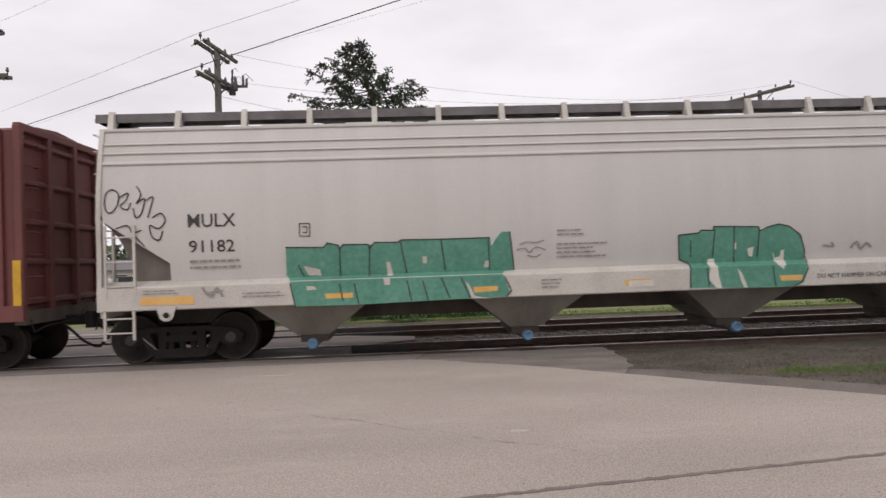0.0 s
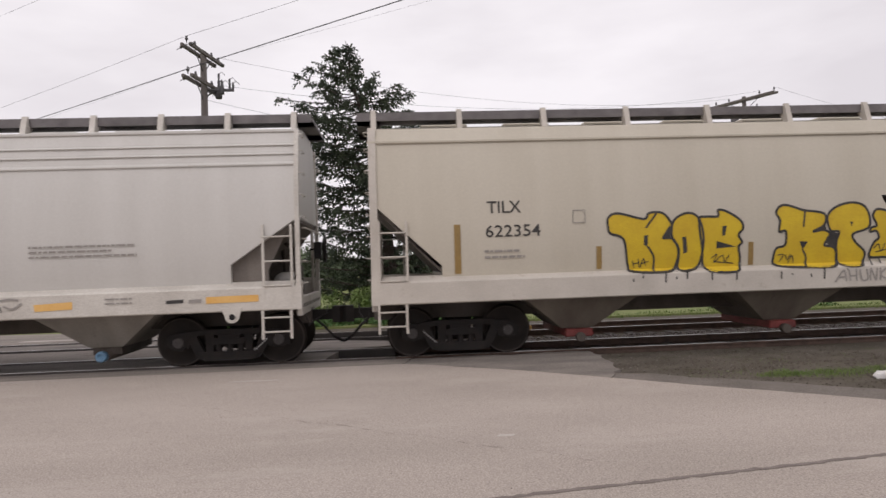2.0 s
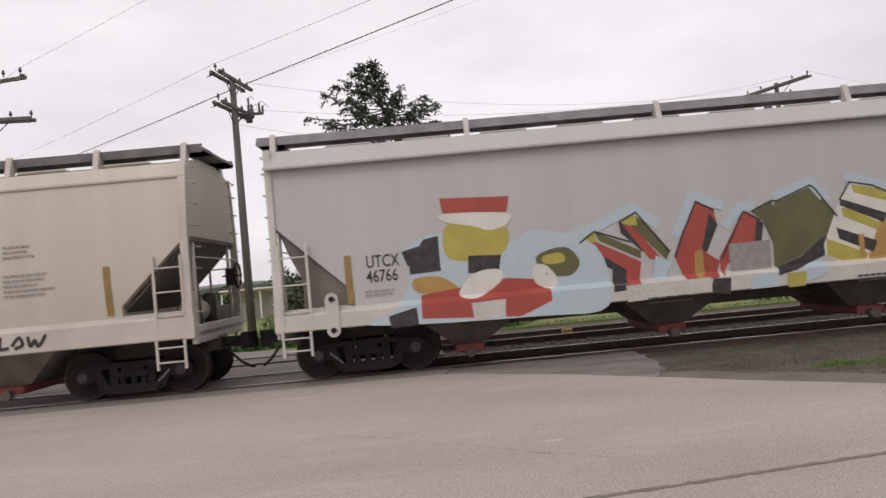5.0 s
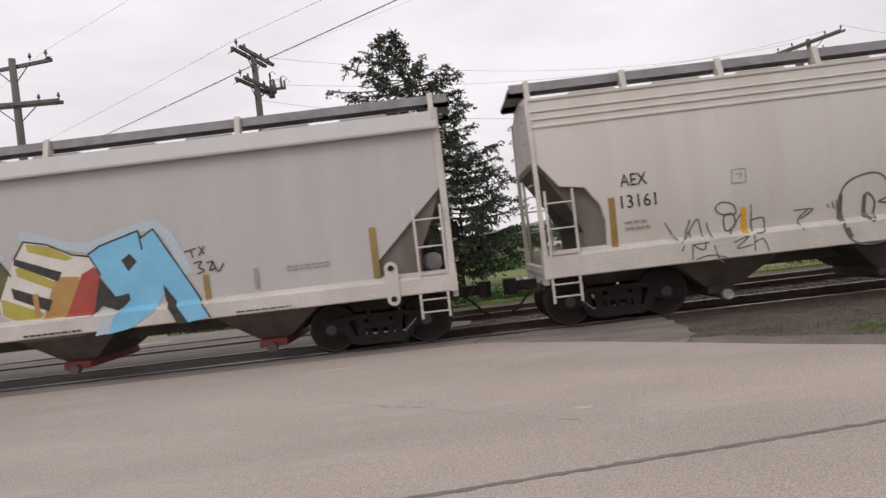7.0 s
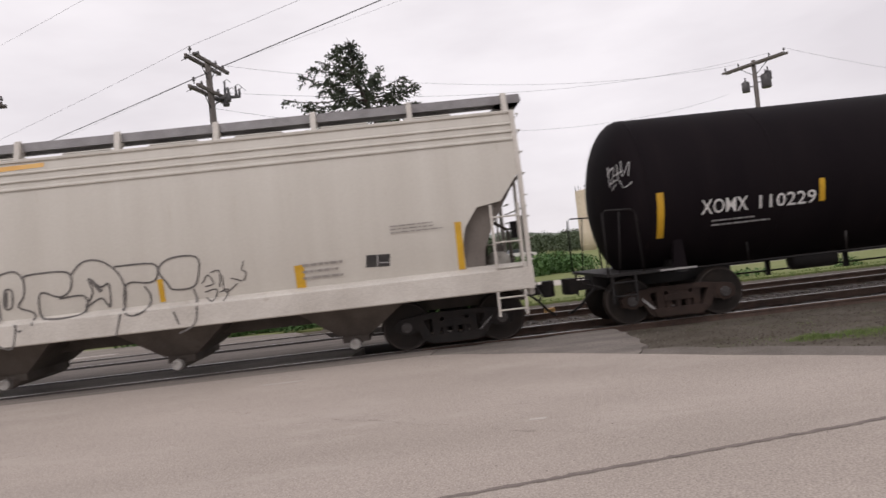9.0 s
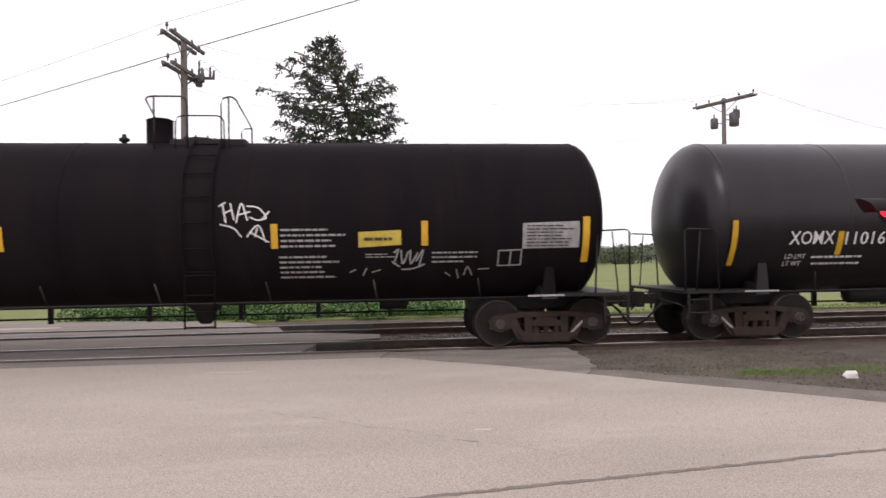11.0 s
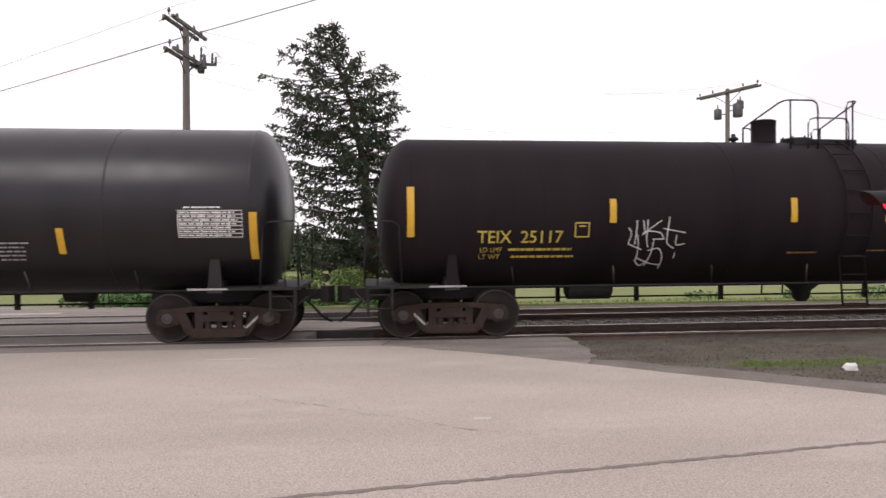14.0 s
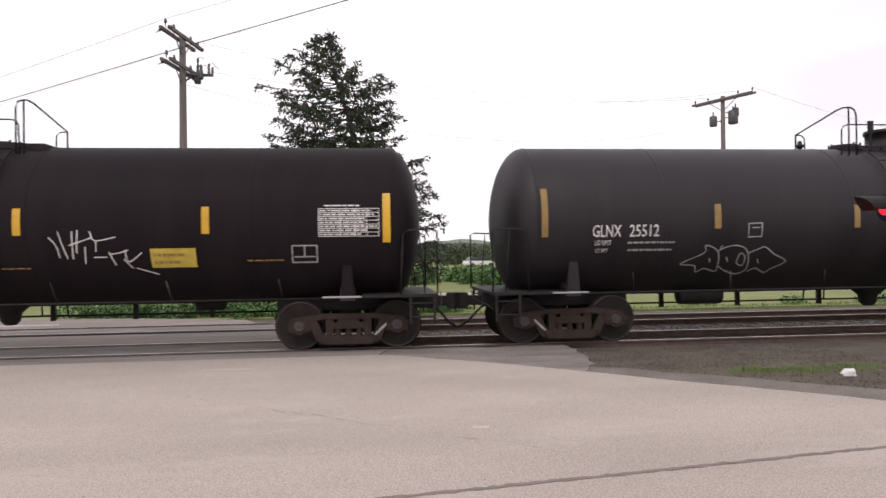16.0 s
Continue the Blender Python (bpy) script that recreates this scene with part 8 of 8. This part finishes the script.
def far_country():
    # wooded rise along the horizon
    bm = bm_new()
    random.seed(3)
    rows = []
    for k in range(121):
        az = -75 + k * 1.25
        h = 9 + 4.5 * noise.noise((az * 0.09, 0, 0)) + 1.6 * noise.noise((az * 0.9, 3, 0)) + 0.8 * noise.noise((az * 3.3, 7, 0))
        if 4 < az < 14:
            h += 4.0 * math.exp(-((az - 8) / 3.0) ** 2)
        p, q = seen(az, 560), seen(az, 760)
        rows.append([bm.verts.new((p.x, p.y, -1)), bm.verts.new((p.x, p.y, h * 0.75)), bm.verts.new((q.x, q.y, h * 1.25)), bm.verts.new((q.x, q.y, -1))])
    for a, b in zip(rows, rows[1:]):
        for i in range(3):
            bm.faces.new((a[i], b[i], b[i + 1], a[i + 1]))
    tagged(part("wooded_hill", bm, HILL), "hazy green wooded rise on the horizon", "hill", "", "structure")
    clumps = []
    for k in range(70):
        az = random.uniform(-42, 42)
        d = random.uniform(150, 260)
        h = random.uniform(1.6, 3.4) * (1.35 if az < -18 else 0.8)
        clumps.append((seen(az, d, h * 0.9), Vector((random.uniform(3, 7), random.uniform(3, 6), h))))
    for k in range(14):
        az = random.uniform(-31, -19)
        h = random.uniform(1.8, 2.6)
        clumps.append((seen(az, random.uniform(95, 120), h), Vector((random.uniform(2, 3.5), 2.5, h))))
    leafy("far_woods", "belt of distant green broadleaf trees", clumps, 26000, 0.42, 8, FARTREE, "woods")
    belt = []
    for k in range(46):
        az = random.uniform(-17, 1)
        h = random.uniform(1.3, 2.1) * (1.0 if -13 < az < -5 else 0.75)
        belt.append((seen(az, random.uniform(54, 66), h * 0.85), Vector((random.uniform(1.0, 2.2), 1.6, h))))
    for k in range(34):
        h = random.uniform(1.5, 2.3)
        belt.append((seen(random.uniform(4, 21), random.uniform(118, 150), h * 0.8), Vector((random.uniform(2, 4), 2.5, h))))
    leafy("tree_belt", "belt of dense green trees beyond the meadow", belt, 38000, 0.2, 15, FARTREE, "woods")
    tall = [(seen(random.uniform(-13, -1), random.uniform(24, 29), 0.3), Vector((random.uniform(0.3, 0.7), 0.4, random.uniform(0.4, 0.75)))) for _ in range(22)]
    leafy("tall_weeds", "tall pale green weeds behind the tracks", tall, 9000, 0.06, 16, BLADE, "weeds")
    weeds = [(Vector((x, random.uniform(7.7, 9.6), 0.02)), Vector((random.uniform(0.4, 0.9), 0.5, random.uniform(0.2, 0.5)))) for x in [-9.0 + 0.3 * k for k in range(40)]]
    leafy("weeds_by_track", "low green weeds along the far track", weeds, 22000, 0.05, 9, WEED, "weeds")
    row = [(seen(random.uniform(2.5, 13.5), random.uniform(40, 52), 0.25), Vector((random.uniform(0.8, 1.6), 0.8, random.uniform(0.5, 1.0)))) for _ in range(16)]
    leafy("shrub_row", "row of dark green shrubs beyond the path", row, 14000, 0.10, 12, WEED, "shrubs")
    more = [(Vector((x, random.uniform(7.6, 9.0), 0.0)), Vector((random.uniform(0.3, 0.9), 0.4, random.uniform(0.1, 0.3)))) for x in [12 + 2.4 * k + random.uniform(-1, 1) for k in range(9)]]
    leafy("weeds_by_lawn", "scattered low weeds at the lawn edge", more, 3000, 0.05, 10, WEED, "weeds")


def silo(p, r, h, name_label):
    s = empty("silo", name_label, "silo", "twin silos", at=p)
    part("shaft", lathe(bm_new(), [(-0.2, r), (h * 0.33, r), (h * 0.66, r), (h - 0.2, r), (h, r * 0.98)], 28, "z"), SILO, s)
    part("roof", lathe(bm_new(), [(h, r * 1.02), (h + 0.12, r * 1.02), (h + 0.3, r * 0.4), (h + 0.34, 0.1)], 28, "z"), SILO, s)
    for k in range(5):
        part("hoop", lathe(bm_new(), [(h * (k + 0.5) / 5, r), (h * (k + 0.5) / 5 + 0.02, r + 0.02), (h * (k + 0.5) / 5 + 0.06, r + 0.02), (h * (k + 0.5) / 5 + 0.08, r)], 28, "z"), SILO, s)
    rail = bm_new()
    for k in range(8):
        a = k * 0.785
        tube(rail, [(r * 0.95 * math.cos(a), r * 0.95 * math.sin(a), h), (r * 0.95 * math.cos(a), r * 0.95 * math.sin(a), h + 0.9)], 0.03, 5)
    part("roof_railing", rail, INSUL, s)


def building(p, w, d, h, roof, label, turn=0.0, windows=3, wall=None):
    b = empty("building", label, "building", at=p)
    b.rotation_euler.z = turn
    part("wall", prism(bm_new(), [(-w / 2, -0.2), (w / 2, -0.2), (w / 2, h), (-w / 2, h)], -d / 2, d / 2), wall or SHED, b)
    rf = part("roof", prism(bm_new(), [(-d / 2 - 0.3, h), (d / 2 + 0.3, h), (d / 2 + 0.3, h + 0.1), (0, h + roof), (-d / 2 - 0.3, h + 0.1)], -w / 2 - 0.3, w / 2 + 0.3, "x"), ROOFING, b)
    for k in range(windows):
        x = -w / 2 + w * (k + 0.5) / windows
        win = part("window", box(bm_new(), x - 0.5, x + 0.5, -d / 2 - 0.04, -d / 2 + 0.05, h * 0.4, h * 0.78), DARKGLASS, b)
        part("frame", box(box(bm_new(), x - 0.58, x + 0.58, -d / 2 - 0.06, -d / 2, h * 0.78, h * 0.82), x - 0.58, x + 0.58, -d / 2 - 0.06, -d / 2, h * 0.36, h * 0.4), WHITE, win)
    return b


def parked_car(p, turn, paint, label):
    c = empty("parked_car", label, "car", "parked cars", at=p)
    c.rotation_euler.z = turn
    part("body", bevelled(prism(bm_new(), [(-2.2, 0.35), (2.2, 0.35), (2.25, 0.75), (1.2, 0.92), (-2.1, 0.95), (-2.25, 0.6)], -0.85, 0.85), 0.04), paint, c)
    part("cabin", bevelled(prism(bm_new(), [(-1.9, 0.93), (1.1, 0.93), (0.5, 1.42), (-1.4, 1.45)], -0.72, 0.72), 0.05), DARKGLASS, c)
    for x in (-1.4, 1.35):
        for y in (-0.8, 0.8):
            part("wheel", lathe(bm_new(), [(y - 0.1, 0.2), (y - 0.1, 0.33), (y + 0.1, 0.33), (y + 0.1, 0.2)], 16, "y", True, (x, 0, 0.33)), RUBBER, c)


def crossing_signal(p):
    s = empty("crossing_signal", "railway crossing signal with hooded red lamps", "crossing signal", at=p)
    part("mast", lathe(bm_new(), [(-0.2, 0.2), (0.05, 0.2), (0.12, 0.06), (4.45, 0.055), (4.5, 0.03)], 14, "z"), DULLWHITE, s)
    for a in (1, -1):
        bm = bm_new()
        v = []
        for x in (-0.075, -0.06):
            for t, w in ((-0.48, -0.1), (0.48, -0.1), (0.48, 0.1), (-0.48, 0.1)):
                v.append(bm.verts.new((x - (0.02 if a > 0 else 0), (t * 0.707 - w * 0.707 * a), 4.08 + (t * 0.707 * a + w * 0.707))))
        for f in ((0, 1, 2, 3), (7, 6, 5, 4), (0, 4, 5, 1), (1, 5, 6, 2), (2, 6, 7, 3), (3, 7, 4, 0)):
            bm.faces.new([v[i] for i in f])
        part("crossbuck_blade", bm, WHITE, s)
    part("notice_plate", box(bm_new(), -0.075, -0.06, 0.06, 0.3, 3.35, 3.6), CAPBLUE, s, "small blue notice plate")
    part("lamp_arm", tube(bm_new(), [(0, -0.55, 2.34), (0, 0.55, 2.34)], 0.04, 8), IRON, s)
    for y in (-0.5, 0.5):
        hd = part("lamp_housing", lathe(bm_new(), [(-0.18, 0.105), (-0.02, 0.12), (0.02, 0.06)], 18, "x", True, (0, y, 2.34)), IRON, s)
        part("target_disc", lathe(bm_new(), [(-0.165, 0.12), (-0.16, 0.19), (-0.15, 0.19), (-0.145, 0.12)], 28, "x", True, (0, y, 2.34)), IRON, hd)
        part("lens", lathe(bm_new(), [(-0.205, 0.02), (-0.2, 0.06), (-0.19, 0.11), (-0.18, 0.11)], 18, "x", True, (0, y, 2.34)), LENS, hd, "red lamp lens")
        bm = bm_new()
        rows = []
        for k in range(13):
            a = radians(-20 + 220 * k / 12)
            ln = 0.43 - 0.2 * abs(k - 6) / 6
            rows.append([bm.verts.new((x, y + rr * math.cos(a), 2.34 + rr * math.sin(a))) for x, rr in ((-0.165, 0.125), (-0.165 - ln, 0.125), (-0.165 - ln, 0.117), (-0.165, 0.117))])
        for q, r in zip(rows, rows[1:]):
            for i in range(4):
                bm.faces.new((q[i], r[i], r[(i + 1) % 4], q[(i + 1) % 4]))
        part("visor", bm, IRON, hd, "black lamp hood")


def litter(p):
    bm = bmesh.new()
    bmesh.ops.create_icosphere(bm, subdivisions=2, radius=0.10)
    random.seed(21)
    for v in bm.verts:
        v.co = Vector((v.co.x * 1.2, v.co.y * 0.8, max(v.co.z * 0.75, -0.07))) * random.uniform(0.75, 1.2)
    ob = part("litter", bm, WHITE)
    ob.location = p
    tagged(ob, "crumpled white paper bag on the grass", "litter")


build_poles()
spruce(seen(0.0, 30.0, -0.17), 11.8)
far_country()
silo(seen(14.65, 110, -0.2), 1.22, 9.3, "tan concrete silo beside its twin")
silo(seen(16.1, 113, -0.2), 1.22, 9.6, "tan concrete silo with rooftop railing")
parked_car(seen(9.0, 96, -0.12), 0.3, WHITE, "white car parked before the woods")
building(seen(-23.0, 78, -0.2), 11, 7, 1.9, 1.1, "low cream building with dark windows", 0.35, 4)
parked_car(seen(-21.0, 52, -0.12), 0.2, SHED, "cream car parked by the road")


def trailer(p, turn):
    c = empty("box_trailer", "low white box trailer with dark lettering bars", "trailer", at=p)
    c.rotation_euler.z = turn
    part("box", bevelled(box(bm_new(), -3.2, 3.2, -1.0, 1.0, 0.45, 1.35), 0.03), WHITE, c)
    for k in range(6):
        part("lettering_bar", box(bm_new(), -1.9 + 0.6 * k, -1.5 + 0.6 * k, -1.012, -1.004, 0.75, 1.1), INK, c)
    for x in (-1.8, 1.8):
        part("wheel", lathe(bm_new(), [(-1.0, 0.3), (-0.8, 0.3)], 14, "y", True, (x, 0, 0.3)), RUBBER, c)


def shelter(p, w, d, h):
    """Open shelter: thin posts under a flat pale roof."""
    c = empty("open_shelter", "open shelter with a pale flat roof on thin posts", "shelter", at=p)
    part("roof", bevelled(box(bm_new(), -w / 2, w / 2, -d / 2, d / 2, h, h + 0.13), 0.02), WHITE, c)
    part("back_wall", box(bm_new(), -w / 2 + 0.1, w / 2 - 0.1, d / 2 - 0.1, d / 2 - 0.04, -0.1, h), SHED, c)
    for x in (-w / 2 + 0.15, -w / 6, w / 6, w / 2 - 0.15):
        part("post", box(bm_new(), x - 0.05, x + 0.05, -d / 2 + 0.1, -d / 2 + 0.2, -0.1, h), WHITE, c)
    part("beam", box(bm_new(), -w / 2 + 0.1, w / 2 - 0.1, -d / 2 + 0.1, -d / 2 + 0.18, h - 0.12, h), TAN, c)


shelter(seen(-14.3, 48, -0.11), 4.0, 2.6, 2.0)
trailer(seen(-26.3, 47, -0.1), 0.25)
crossing_signal((6.46, -6.72, -0.06))
litter((7.03, -4.51, -0.08))
ob = tagged(part("timber_block", bevelled(box(bm_new(), -0.14, 0.14, -0.09, 0.09, -0.1, 0.08), 0.01), TAN), "short pale timber block between the rails", "timber block")
ob.location = (3.55, 4.4, -0.08)
stones("ballast_stones", "pale crushed stone scattered between the tracks", 0.2, 16, 0.95, 2.75, -0.155, 2600, 0.02, 0.05, 31, STONE)
stones("ballast_stones_near", "crushed stone along the near rail", 0.4, 14, -0.7, 2.9, -0.175, 1800, 0.015, 0.035, 32, BALLAST)
stones("gravel_chips", "loose pale chips on dirt and broken asphalt", 0.6, 12, -4.6, -1.0, -0.112, 420, 0.006, 0.018, 33, STONE)
stones("verge_clods", "brown clods and gravel along the broken asphalt", 2.6, 8.5, -5.6, -0.9, -0.112, 2600, 0.008, 0.03, 36, DIRT)
stones("apron_chips", "loose pale chips on the broken asphalt", 0.5, 3.5, -2.6, -0.95, -0.032, 160, 0.005, 0.014, 34, STONE)
stones("road_grit", "small dark grit on the road", -7, 7, -11.8, -2.2, -0.02, 750, 0.003, 0.010, 35, TAR)
grass("verge_grass", "tufts of bright green grass on the dirt verge", [(5.9, -3.9, 0.5), (6.6, -4.0, 0.75), (7.6, -3.9, 0.8), (9.2, -3.9, 1.0), (10.5, -4.2, 1.2), (12, -4.5, 1.5)], 10000, 0.16, 41, BLADE, 0.006)
grass("verge_grass_thin", "thin short weeds on gravelly dirt", [(5.2, -3.6, 1.0), (6.5, -2.6, 1.6), (9, -2.4, 2.2), (12, -2.6, 2.4)], 1800, 0.10, 42, BLADE, 0.006)
grass("lawn_grass", "uneven longer grass at the lawn edge", [(1 + 1.5 * k, 7.9, 1.2) for k in range(24)], 9000, 0.2, 43, BLADE, 0.012)

# ---- movement ----


def run_at(t):
    for (t0, s0), (t1, s1) in zip(RUN, RUN[1:]):
        if t <= t1 + 1e-6:
            return s0 + (s1 - s0) * (t - t0) / (t1 - t0)
    return RUN[-1][1]


def motions():
    for car, c in CARS:
        walk(car, [(t, pose(c - s, 0, 0)) for t, s in RUN])
    steps = [k / 15 for k in range(241)]
    turns = [(t, Euler((0, -run_at(t) / WHEEL_R, 0)).to_matrix().to_4x4()) for t in steps]
    for w in WHEELSETS:
        at = Matrix.Translation(w.location.copy())
        walk(w, [(t, at @ m) for t, m in turns])


motions()
